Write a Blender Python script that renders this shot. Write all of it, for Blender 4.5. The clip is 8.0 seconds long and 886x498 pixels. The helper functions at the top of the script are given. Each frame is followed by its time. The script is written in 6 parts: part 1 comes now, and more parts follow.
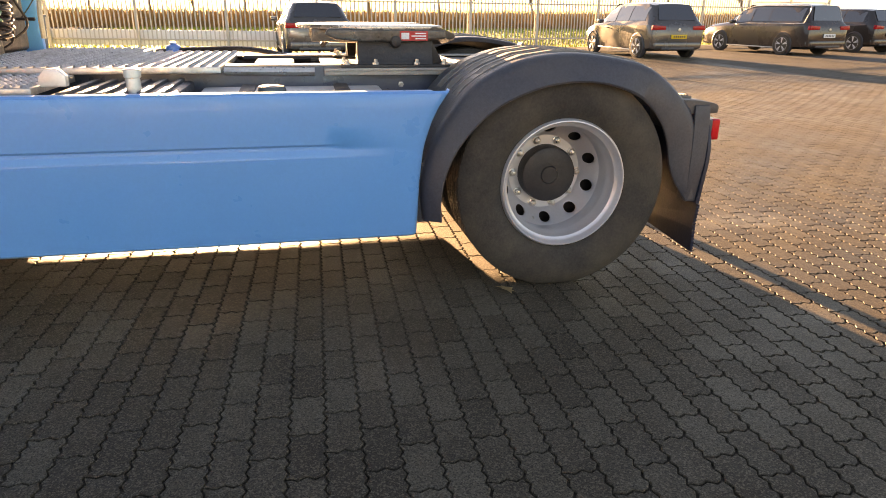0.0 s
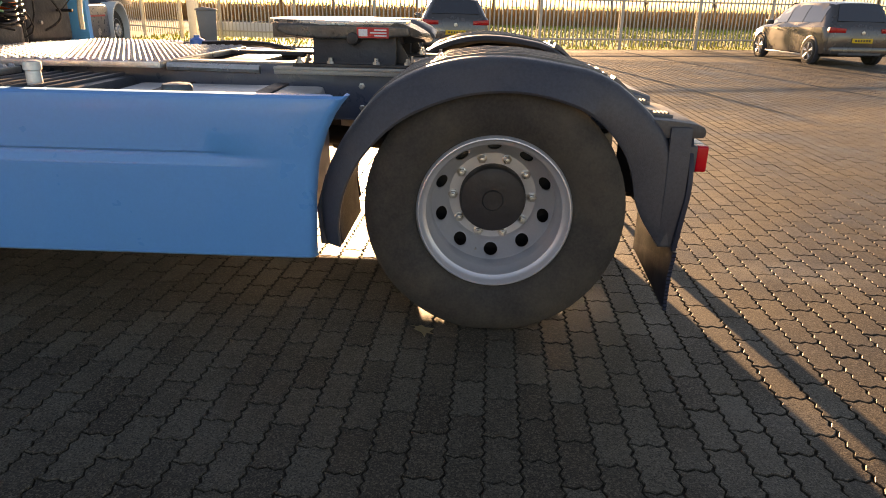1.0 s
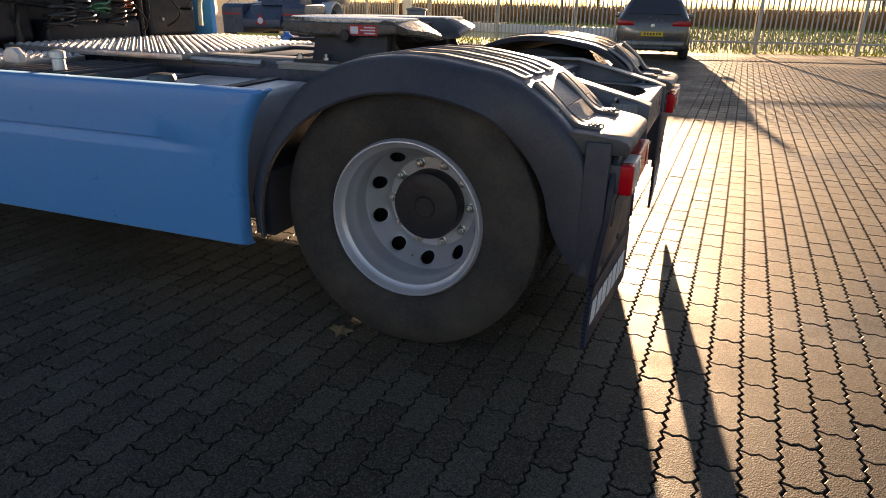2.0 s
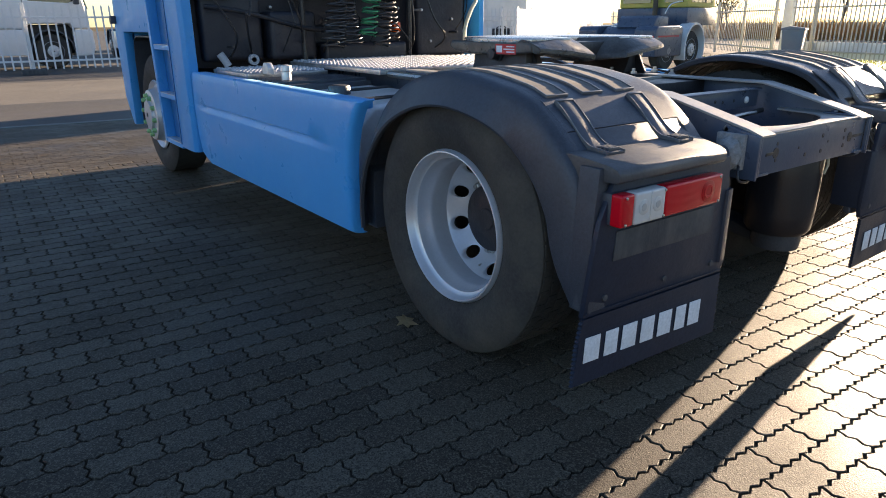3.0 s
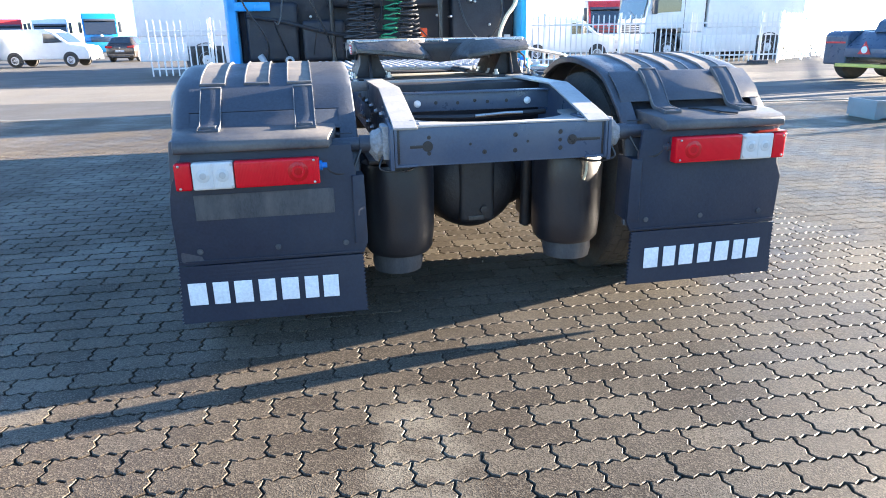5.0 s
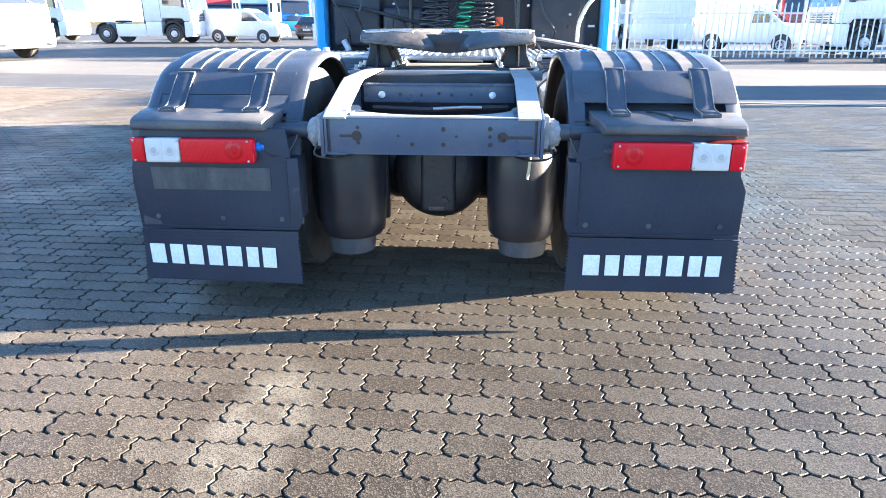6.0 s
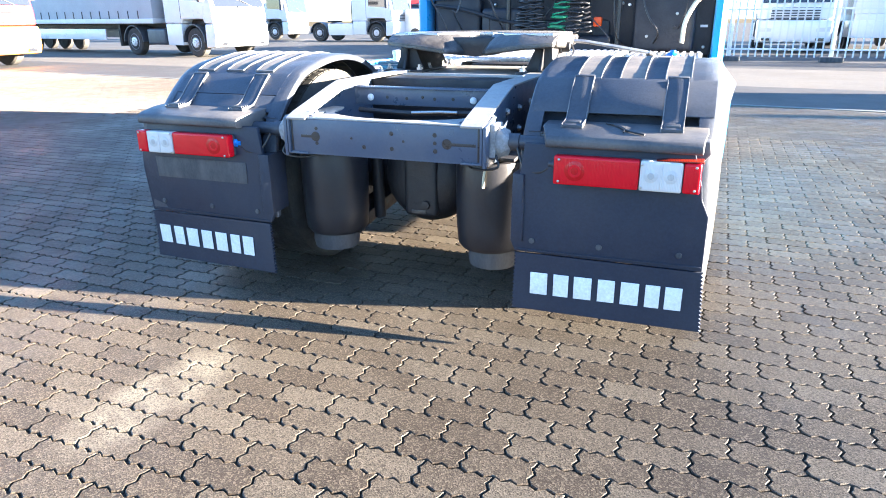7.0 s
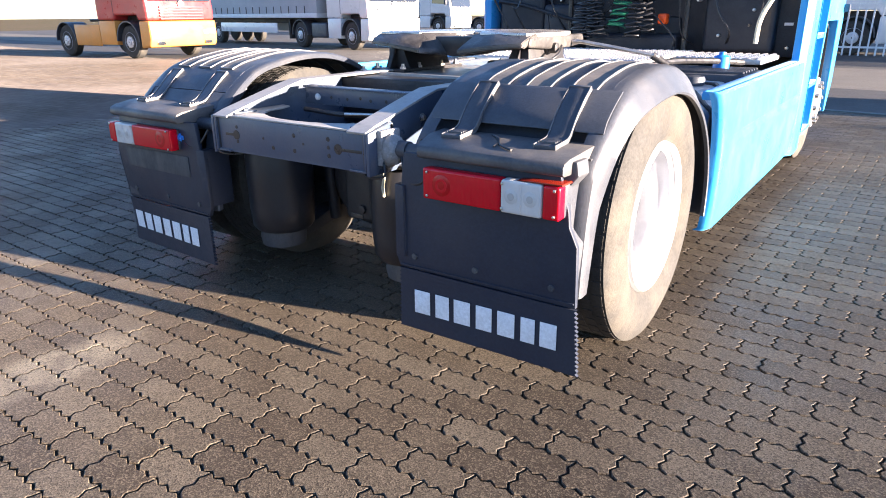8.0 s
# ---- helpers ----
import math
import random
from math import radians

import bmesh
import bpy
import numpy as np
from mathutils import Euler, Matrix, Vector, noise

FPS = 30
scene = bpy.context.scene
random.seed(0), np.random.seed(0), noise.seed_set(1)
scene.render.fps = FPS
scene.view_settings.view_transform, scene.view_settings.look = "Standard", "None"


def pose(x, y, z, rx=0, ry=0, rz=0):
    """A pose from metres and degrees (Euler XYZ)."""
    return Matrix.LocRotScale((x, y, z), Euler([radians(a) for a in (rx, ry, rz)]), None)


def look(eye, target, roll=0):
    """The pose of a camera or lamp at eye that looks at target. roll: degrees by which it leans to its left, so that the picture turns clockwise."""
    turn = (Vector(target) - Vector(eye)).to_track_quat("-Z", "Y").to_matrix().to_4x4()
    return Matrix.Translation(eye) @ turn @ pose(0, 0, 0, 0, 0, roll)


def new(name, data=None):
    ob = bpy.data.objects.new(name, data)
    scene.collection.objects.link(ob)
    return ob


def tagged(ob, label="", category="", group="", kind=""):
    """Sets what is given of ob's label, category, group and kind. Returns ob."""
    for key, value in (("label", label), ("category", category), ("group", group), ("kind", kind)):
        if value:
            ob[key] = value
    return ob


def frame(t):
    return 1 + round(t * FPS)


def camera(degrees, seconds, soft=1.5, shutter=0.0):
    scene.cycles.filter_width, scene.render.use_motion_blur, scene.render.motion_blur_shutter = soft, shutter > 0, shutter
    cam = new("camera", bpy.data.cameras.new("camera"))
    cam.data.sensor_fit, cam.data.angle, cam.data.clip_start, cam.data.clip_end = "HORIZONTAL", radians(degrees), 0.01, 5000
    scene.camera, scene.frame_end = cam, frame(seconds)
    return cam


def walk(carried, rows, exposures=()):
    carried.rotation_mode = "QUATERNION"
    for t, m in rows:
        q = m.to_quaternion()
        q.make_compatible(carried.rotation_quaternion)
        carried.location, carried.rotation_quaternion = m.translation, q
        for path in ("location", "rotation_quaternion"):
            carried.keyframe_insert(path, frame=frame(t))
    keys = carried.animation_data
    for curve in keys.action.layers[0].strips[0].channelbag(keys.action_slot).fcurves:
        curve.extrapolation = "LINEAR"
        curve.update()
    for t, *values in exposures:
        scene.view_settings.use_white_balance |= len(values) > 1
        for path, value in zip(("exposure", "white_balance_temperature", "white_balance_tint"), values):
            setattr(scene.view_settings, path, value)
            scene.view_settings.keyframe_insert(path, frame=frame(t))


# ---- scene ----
EXPOSURES = [(0, 3.8, 14000, 33), (0.6, 3.2, 13200, 33), (1.2, 2.95, 11300, 29), (2.3, 2.25, 8300, 26), (3.0, 2.8, 6900, 18), (4.0, 3.6, 6250, 14), (4.7, 3.98, 6000, 13), (5.8, 4.4, 5600, 13), (7.0, 4.42, 5650, 13), (7.5, 4.2, 5700, 15), (7.7, 3.62, 5850, 18), (8, 3.32, 6000, 22)]
cam = camera(67.7, 8.0, soft=0.95)
PATH = [
    (0, (-4.086, 1.184, 1.265), (-2.247, 0.787, 0.585), 0.6),
    (0.3, (-3.985, 0.902, 1.278), (-2.129, 0.6, 0.598), 0.6),
    (0.5, (-3.902, 0.677, 1.275), (-2.035, 0.434, 0.598), 1.1),
    (0.6, (-3.869, 0.562, 1.273), (-2.004, 0.355, 0.582), 1.3),
    (1, (-3.727, 0.101, 1.263), (-1.852, 0.173, 0.571), 1.1),
    (1.2, (-3.66, -0.128, 1.261), (-1.797, 0.094, 0.568), 1.0),
    (2.3, (-3.212, -1.294, 1.271), (-1.599, -0.331, 0.584), 0.5),
    (2.5, (-3.074, -1.491, 1.24), (-1.611, -0.303, 0.572), -0.0),
    (3, (-2.74, -1.978, 1.263), (-1.624, -0.451, 0.614), -0.4),
    (3.5, (-2.346, -2.449, 1.223), (-1.436, -0.778, 0.607), -0.6),
    (4, (-1.865, -2.767, 1.195), (-1.141, -1.009, 0.572), -1.0),
    (4.5, (-1.379, -2.989, 1.232), (-0.787, -1.187, 0.597), -1.1),
    (4.7, (-1.105, -3.12, 1.197), (-0.597, -1.283, 0.589), -1.2),
    (5.8, (-0.023, -3.372, 1.24), (-0.018, -1.483, 0.582), -0.1),
    (6, (0.204, -3.403, 1.241), (0.093, -1.517, 0.586), 0.1),
    (6.5, (0.675, -3.335, 1.229), (0.259, -1.495, 0.565), -0.2),
    (7, (1.181, -3.175, 1.264), (0.517, -1.407, 0.605), -0.4),
    (7.5, (1.638, -2.93, 1.303), (0.813, -1.234, 0.637), 0.1),
    (8, (2.04, -2.555, 1.278), (0.958, -1.012, 0.607), -0.4),
]
walk(cam, [(t, look(eye, target, roll)) for t, eye, target, roll in PATH], EXPOSURES)

# ---- world, sun ----
SUN_EL, SUN_AZ = radians(8.3), radians(9.5)
world = bpy.data.worlds.new("world")
scene.world = world
world.use_nodes = True
wn = world.node_tree
wn.nodes.clear()
w_out = wn.nodes.new("ShaderNodeOutputWorld")
w_bg = wn.nodes.new("ShaderNodeBackground")
w_sky = wn.nodes.new("ShaderNodeTexSky")
w_sky.sky_type = "NISHITA"
w_sky.sun_disc = False
w_sky.sun_elevation = SUN_EL
w_sky.sun_rotation = radians(90) - SUN_AZ
w_sky.air_density, w_sky.dust_density, w_sky.ozone_density = 0.85, 0.3, 2.6
w_bg.inputs["Strength"].default_value = 0.05
wn.links.new(w_sky.outputs[0], w_bg.inputs[0])
wn.links.new(w_bg.outputs[0], w_out.inputs[0])
sun_data = bpy.data.lights.new("sun", "SUN")
sun_data.energy = 5.0
sun_data.angle = radians(0.5)
sun_data.color = (1.0, 0.82, 0.58)
sun = new("sun", sun_data)
sun_way = Vector((math.cos(SUN_EL) * math.cos(SUN_AZ), math.cos(SUN_EL) * math.sin(SUN_AZ), math.sin(SUN_EL)))
sun.matrix_world = look(sun_way * 60, (0, 0, 0))


# ---- materials ----
def nodes_of(mat):
    return mat.node_tree.nodes, mat.node_tree.links


def mix_colour(mat, fac, a, b, kind="MIX"):
    n, l = nodes_of(mat)
    m = n.new("ShaderNodeMix")
    m.data_type, m.blend_type = "RGBA", kind
    for slot, v in ((0, fac), (6, a), (7, b)):
        if isinstance(v, bpy.types.NodeSocket):
            l.new(v, m.inputs[slot])
        elif slot == 0:
            m.inputs[0].default_value = v
        else:
            m.inputs[slot].default_value = (*v, 1)
    return m.outputs[2]


def noise_of(mat, scale, detail=4, rough=0.55, coords=None, stretch=None):
    n, l = nodes_of(mat)
    t = n.new("ShaderNodeTexNoise")
    t.inputs["Scale"].default_value = scale
    t.inputs["Detail"].default_value = detail
    t.inputs["Roughness"].default_value = rough
    if coords is None:
        coords = n.new("ShaderNodeTexCoord").outputs["Object"]
    if stretch:
        mp = n.new("ShaderNodeMapping")
        mp.inputs["Scale"].default_value = stretch
        l.new(coords, mp.inputs[0])
        coords = mp.outputs[0]
    l.new(coords, t.inputs["Vector"])
    return t.outputs[0]


def ramp(mat, fac, stops):
    n, l = nodes_of(mat)
    r = n.new("ShaderNodeValToRGB")
    el = r.color_ramp.elements
    while len(el) < len(stops):
        el.new(0.5)
    for e, (p, v) in zip(el, stops):
        e.position = p
        e.color = (v, v, v, 1) if isinstance(v, (int, float)) else (*v, 1)
    l.new(fac, r.inputs[0])
    return r.outputs[0]


def world_pos(mat):
    n, l = nodes_of(mat)
    return n.new("ShaderNodeNewGeometry").outputs["Position"]


def material(name, colour, rough=0.6, metal=0.0, dirt=None, dirt_amount=0.4, dirt_scale=3.0, grain=0.12, grain_scale=90.0,
             bump=0.0, bump_scale=120.0, coat=0.0, spec=0.5, sat_random=0.0, rough_var=0.12, stretch=None, where="Object", film=0.0):
    """A worn surface: base colour with fine grain, larger stains in the dirt's colour, varied gloss and relief."""
    mat = bpy.data.materials.new(name)
    mat.use_nodes = True
    n, l = nodes_of(mat)
    p = n["Principled BSDF"]
    tc = n.new("ShaderNodeTexCoord").outputs["Object"] if where == "Object" else world_pos(mat)
    fine = noise_of(mat, grain_scale, 3, 0.6, tc, stretch)
    dark = tuple(c * (1 - grain) for c in colour)
    lite = tuple(min(1, c * (1 + grain)) for c in colour)
    col = mix_colour(mat, ramp(mat, fine, [(0.3, 0.0), (0.7, 1.0)]), dark, lite)
    if dirt:
        big = ramp(mat, noise_of(mat, dirt_scale, 6, 0.65, tc, stretch), [(0.42, 0.0), (0.72, dirt_amount)])
        col = mix_colour(mat, big, col, dirt)
    if sat_random:
        rnd = n.new("ShaderNodeObjectInfo").outputs["Random"]
        col = mix_colour(mat, ramp(mat, rnd, [(0, 0.0), (1, sat_random)]), col, tuple(c * 0.5 for c in colour))
    l.new(col, p.inputs["Base Color"])
    rv = noise_of(mat, dirt_scale * 2.3, 4, 0.6, tc)
    l.new(ramp(mat, rv, [(0.3, max(0.02, rough - rough_var)), (0.7, min(1, rough + rough_var))]), p.inputs["Roughness"])
    p.inputs["Metallic"].default_value = metal
    p.inputs["Specular IOR Level"].default_value = spec
    p.inputs["Coat Weight"].default_value = coat
    p.inputs["Coat Roughness"].default_value = 0.08
    p.inputs["Sheen Weight"].default_value = film
    p.inputs["Sheen Roughness"].default_value = 0.62
    p.inputs["Sheen Tint"].default_value = (0.62, 0.85, 1.0, 1)
    if bump:
        b = n.new("ShaderNodeBump")
        b.inputs["Strength"].default_value = bump
        b.inputs["Distance"].default_value = 0.01
        l.new(noise_of(mat, bump_scale, 4, 0.6, tc), b.inputs["Height"])
        l.new(b.outputs[0], p.inputs["Normal"])
    return mat


def paver_material(name, per_island):
    """Concrete paving with exposed grit, each stone of its own tone, damp and stained in patches."""
    mat = bpy.data.materials.new(name)
    mat.use_nodes = True
    n, l = nodes_of(mat)
    p = n["Principled BSDF"]
    pos = world_pos(mat)
    rnd = n.new("ShaderNodeNewGeometry").outputs["Random Per Island"] if per_island else n.new("ShaderNodeObjectInfo").outputs["Random"]
    col = ramp(mat, rnd, [(0.0, (0.0483, 0.0377, 0.0273)), (0.35, (0.0633, 0.0503, 0.0366)), (0.7, (0.0791, 0.0647, 0.0477)), (1.0, (0.1098, 0.0935, 0.0707))])
    stain = ramp(mat, noise_of(mat, 0.9, 6, 0.65, pos), [(0.45, 0.0), (0.7, 0.5)])
    col = mix_colour(mat, stain, col, (0.0395, 0.0306, 0.0222))
    pale = ramp(mat, noise_of(mat, 2.3, 5, 0.6, pos), [(0.56, 0.0), (0.74, 0.4)])
    col = mix_colour(mat, pale, col, (0.1581, 0.1348, 0.1005))
    dry = ramp(mat, noise_of(mat, 0.75, 4, 0.55, pos), [(0.55, 0.0), (0.7, 0.35)])
    col = mix_colour(mat, dry, col, (0.1670, 0.1438, 0.1082))
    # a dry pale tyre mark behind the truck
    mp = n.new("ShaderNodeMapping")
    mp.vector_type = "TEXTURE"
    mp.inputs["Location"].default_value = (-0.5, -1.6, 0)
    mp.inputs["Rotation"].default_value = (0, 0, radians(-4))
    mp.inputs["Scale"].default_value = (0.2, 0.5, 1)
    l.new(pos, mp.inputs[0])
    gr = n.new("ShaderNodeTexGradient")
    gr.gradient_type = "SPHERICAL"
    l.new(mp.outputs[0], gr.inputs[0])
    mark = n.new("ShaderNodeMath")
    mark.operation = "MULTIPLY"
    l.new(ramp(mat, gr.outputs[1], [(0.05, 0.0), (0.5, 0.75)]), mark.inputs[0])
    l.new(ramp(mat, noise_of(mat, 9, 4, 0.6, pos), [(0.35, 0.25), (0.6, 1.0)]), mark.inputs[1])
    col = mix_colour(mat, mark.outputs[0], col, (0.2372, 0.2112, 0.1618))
    grit = noise_of(mat, 190, 3, 0.75, pos)
    stone = n.new("ShaderNodeTexVoronoi")
    stone.inputs["Scale"].default_value = 210
    l.new(pos, stone.inputs["Vector"])
    chip = n.new("ShaderNodeSeparateColor")
    l.new(stone.outputs["Color"], chip.inputs[0])
    col = mix_colour(mat, ramp(mat, chip.outputs[0], [(0.0, 0.7), (0.3, 0.6), (0.38, 0.0)]), col, (0.0264, 0.0207, 0.0153))
    col = mix_colour(mat, ramp(mat, chip.outputs[1], [(0.68, 0.0), (0.78, 0.42), (1.0, 0.62)]), col, (0.1845, 0.1546, 0.1132))
    col = mix_colour(mat, ramp(mat, grit, [(0.36, 0.8), (0.47, 0.0)]), col, (0.0176, 0.0135, 0.0102))
    col = mix_colour(mat, ramp(mat, grit, [(0.56, 0.0), (0.72, 0.45)]), col, (0.1757, 0.1483, 0.1107))
    l.new(col, p.inputs["Base Color"])
    damp = noise_of(mat, 1.3, 5, 0.6, pos)
    l.new(ramp(mat, damp, [(0.35, 0.47), (0.65, 0.72)]), p.inputs["Roughness"])
    p.inputs["Specular IOR Level"].default_value = 0.18
    p.inputs["Diffuse Roughness"].default_value = 0.6
    b = n.new("ShaderNodeBump")
    b.inputs["Strength"].default_value = 0.6
    b.inputs["Distance"].default_value = 0.0025
    l.new(mix_colour(mat, 0.5, grit, stone.outputs["Distance"]), b.inputs["Height"])
    l.new(b.outputs[0], p.inputs["Normal"])
    return mat


def far_paver_material():
    """The same paving where its stones are too far off to stand out singly."""
    mat = bpy.data.materials.new("paving_far")
    mat.use_nodes = True
    n, l = nodes_of(mat)
    p = n["Principled BSDF"]
    pos = world_pos(mat)
    brick = n.new("ShaderNodeTexBrick")
    brick.inputs["Scale"].default_value = 1.0
    brick.inputs["Brick Width"].default_value = 0.216
    brick.inputs["Row Height"].default_value = 0.1125
    brick.inputs["Mortar Size"].default_value = 0.006
    brick.inputs["Mortar Smooth"].default_value = 0.3
    brick.inputs["Color1"].default_value = (0.05016, 0.03952, 0.0304, 1)
    brick.inputs["Color2"].default_value = (0.08208, 0.06764, 0.0532, 1)
    brick.inputs["Mortar"].default_value = (0.02128, 0.01824, 0.0152, 1)
    l.new(pos, brick.inputs["Vector"])
    stain = ramp(mat, noise_of(mat, 0.45, 6, 0.65, pos), [(0.42, 0.0), (0.7, 0.5)])
    col = mix_colour(mat, stain, brick.outputs[0], (0.04866, 0.03952, 0.03526))
    pale = ramp(mat, noise_of(mat, 0.16, 5, 0.6, pos), [(0.46, 0.0), (0.7, 0.6)])
    col = mix_colour(mat, pale, col, (0.1216, 0.1094, 0.1031))
    l.new(col, p.inputs["Base Color"])
    l.new(ramp(mat, noise_of(mat, 1.1, 5, 0.6, pos), [(0.35, 0.68), (0.65, 0.9)]), p.inputs["Roughness"])
    p.inputs["Specular IOR Level"].default_value = 0.16
    p.inputs["Diffuse Roughness"].default_value = 1.0
    inv = n.new("ShaderNodeMath")
    inv.operation = "SUBTRACT"
    inv.inputs[0].default_value = 1.0
    l.new(brick.outputs[1], inv.inputs[1])
    b = n.new("ShaderNodeBump")
    b.inputs["Strength"].default_value = 0.8
    b.inputs["Distance"].default_value = 0.012
    l.new(inv.outputs[0], b.inputs["Height"])
    l.new(b.outputs[0], p.inputs["Normal"])
    return mat


def glass_material(name, tint, rough=0.05):
    mat = bpy.data.materials.new(name)
    mat.use_nodes = True
    n, l = nodes_of(mat)
    p = n["Principled BSDF"]
    p.inputs["Base Color"].default_value = (*tint, 1)
    p.inputs["Roughness"].default_value = rough
    p.inputs["Specular IOR Level"].default_value = 1.0
    p.inputs["Coat Weight"].default_value = 1.0
    p.inputs["Coat Roughness"].default_value = 0.03
    return mat


def lens_material(name, colour):
    """A ribbed plastic lamp lens with fine prisms."""
    mat = bpy.data.materials.new(name)
    mat.use_nodes = True
    n, l = nodes_of(mat)
    p = n["Principled BSDF"]
    pos = n.new("ShaderNodeTexCoord").outputs["Object"]
    col = mix_colour(mat, ramp(mat, noise_of(mat, 14, 3, 0.5, pos), [(0.35, 0.0), (0.7, 0.35)]), colour, tuple(c * 0.75 for c in colour))
    l.new(col, p.inputs["Base Color"])
    p.inputs["Roughness"].default_value = 0.24
    p.inputs["Specular IOR Level"].default_value = 0.3
    p.inputs["Coat Weight"].default_value = 0.1
    w = n.new("ShaderNodeTexWave")
    w.inputs["Scale"].default_value = 60
    w.bands_direction = "X"
    l.new(pos, w.inputs["Vector"])
    b = n.new("ShaderNodeBump")
    b.inputs["Strength"].default_value = 0.25
    b.inputs["Distance"].default_value = 0.002
    l.new(w.outputs[1], b.inputs["Height"])
    l.new(b.outputs[0], p.inputs["Normal"])
    return mat


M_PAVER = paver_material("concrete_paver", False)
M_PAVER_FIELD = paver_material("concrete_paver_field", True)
M_PAVING_FAR = far_paver_material()
M_SAND = material("joint_sand", (0.055, 0.042, 0.03), 0.9, dirt=(0.018, 0.015, 0.012), grain=0.3, where="World")
M_ASPHALT = material("concrete_lane", (0.16, 0.146, 0.125), 0.8, spec=0.15, dirt=(0.1, 0.09, 0.078), dirt_amount=0.5, dirt_scale=0.3, grain=0.3, grain_scale=60, bump=0.4, bump_scale=90, where="World")
M_ASPHALT_DARK = material("asphalt_dark", (0.08, 0.077, 0.074), 0.75, spec=0.14, dirt=(0.12, 0.11, 0.1), dirt_amount=0.5, dirt_scale=0.4, grain=0.3, grain_scale=60, bump=0.3, bump_scale=90, where="World")
M_KERB = material("kerb_concrete", (0.13, 0.125, 0.118), 0.8, dirt=(0.1, 0.18, 0.15), grain=0.15, bump=0.3, where="World")
M_GRASS = material("grass_green", (0.19, 0.24, 0.03), 0.9, dirt=(0.26, 0.24, 0.07), dirt_amount=0.4, dirt_scale=0.35, grain=0.4, grain_scale=8, bump=0.8, bump_scale=14, where="World")
M_STRAW = material("straw_grass", (0.27, 0.165, 0.075), 0.95, spec=0.1, dirt=(0.15, 0.1, 0.045), dirt_amount=0.6, dirt_scale=0.4, grain=0.25, grain_scale=6, where="World")
M_SOIL = material("field_soil", (0.13, 0.1, 0.062), 0.95, spec=0.03, dirt=(0.09, 0.09, 0.03), dirt_amount=0.6, dirt_scale=0.1, grain=0.3, grain_scale=3, where="World")
M_BLUE = material("blue_paint", (0.015, 0.295, 0.69), 0.36, dirt=(0.07, 0.3, 0.62), dirt_amount=0.25, dirt_scale=2.0, grain=0.03, coat=0.1, spec=0.5, film=0.2)
# the cab's blue darkened to paint in the shade of recesses and seams
M_BLUE_SHADE = material("blue_recess_shade", (0.004, 0.13, 0.34), 0.4, dirt=(0.03, 0.12, 0.24), dirt_amount=0.35, grain=0.05)
M_PLASTIC = material("black_moulded_plastic", (0.04, 0.047, 0.062), 0.42, dirt=(0.11, 0.105, 0.1), dirt_amount=0.4, dirt_scale=3.0, grain=0.2, bump=0.18, bump_scale=260)
# paler plastic that paints the sky's glint on to rounded edges
M_EDGE_GLINT = material("glinting_plastic_edge", (0.085, 0.088, 0.096), 0.38, dirt=(0.3, 0.285, 0.26), dirt_amount=0.5, dirt_scale=9, grain=0.15)
M_SHELF = material("dusty_moulded_shelf", (0.058, 0.06, 0.066), 0.5, dirt=(0.2, 0.175, 0.145), dirt_amount=0.55, dirt_scale=4, grain=0.2, bump=0.15, bump_scale=260)
M_RUBBER = material("tyre_rubber", (0.038, 0.037, 0.035), 0.85, spec=0.35, dirt=(0.125, 0.108, 0.08), dirt_amount=0.45, dirt_scale=3.5, grain=0.25, bump=0.25, bump_scale=80)
M_MAT = material("rubber_mat", (0.015, 0.022, 0.04), 0.5, spec=0.35, dirt=(0.055, 0.058, 0.068), dirt_amount=0.35, dirt_scale=2.2, grain=0.15, bump=0.12, bump_scale=60)
M_DUST = material("dusty_plate", (0.04, 0.043, 0.05), 0.7, dirt=(0.11, 0.107, 0.103), dirt_amount=0.75, dirt_scale=5, grain=0.25, stretch=(2.2, 1, 0.8))
M_PAD = material("dust_filled_pad", (0.12, 0.112, 0.105), 0.7, dirt=(0.3, 0.25, 0.2), dirt_amount=0.7, dirt_scale=6, grain=0.25, grain_scale=160)
M_RIM = material("silver_rim_paint", (0.56, 0.575, 0.61), 0.36, 0.45, dirt=(0.33, 0.32, 0.31), dirt_amount=0.2, dirt_scale=4, grain=0.03, rough_var=0.06)
M_STEEL = material("zinc_steel", (0.5, 0.49, 0.47), 0.35, 0.9, dirt=(0.2, 0.15, 0.1), dirt_amount=0.4, dirt_scale=12)
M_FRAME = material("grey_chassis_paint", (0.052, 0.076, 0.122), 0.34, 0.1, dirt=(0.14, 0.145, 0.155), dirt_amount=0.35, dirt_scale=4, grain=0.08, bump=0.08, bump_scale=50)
# dust on upper faces, paled further to stand for sun and sky light
M_FLANGE_LIT = material("dusty_lit_flange", (0.3, 0.295, 0.285), 0.42, 0.05, dirt=(0.46, 0.42, 0.36), dirt_amount=0.6, dirt_scale=6, grain=0.12, bump=0.05, bump_scale=60)
M_BLACKSTEEL = material("black_underbody", (0.015, 0.015, 0.018), 0.5, 0.0, dirt=(0.045, 0.04, 0.036), dirt_amount=0.5, dirt_scale=4, grain=0.25, bump=0.3, bump_scale=40)
M_CABWALL = material("grimy_cab_wall", (0.011, 0.013, 0.021), 0.5, dirt=(0.034, 0.035, 0.042), dirt_amount=0.5, dirt_scale=5, grain=0.3, bump=0.3, bump_scale=40)
M_BELLOWS = material("air_spring_rubber", (0.012, 0.012, 0.016), 0.42, dirt=(0.035, 0.033, 0.032), dirt_amount=0.4, dirt_scale=3, grain=0.15, bump=0.1, bump_scale=50)
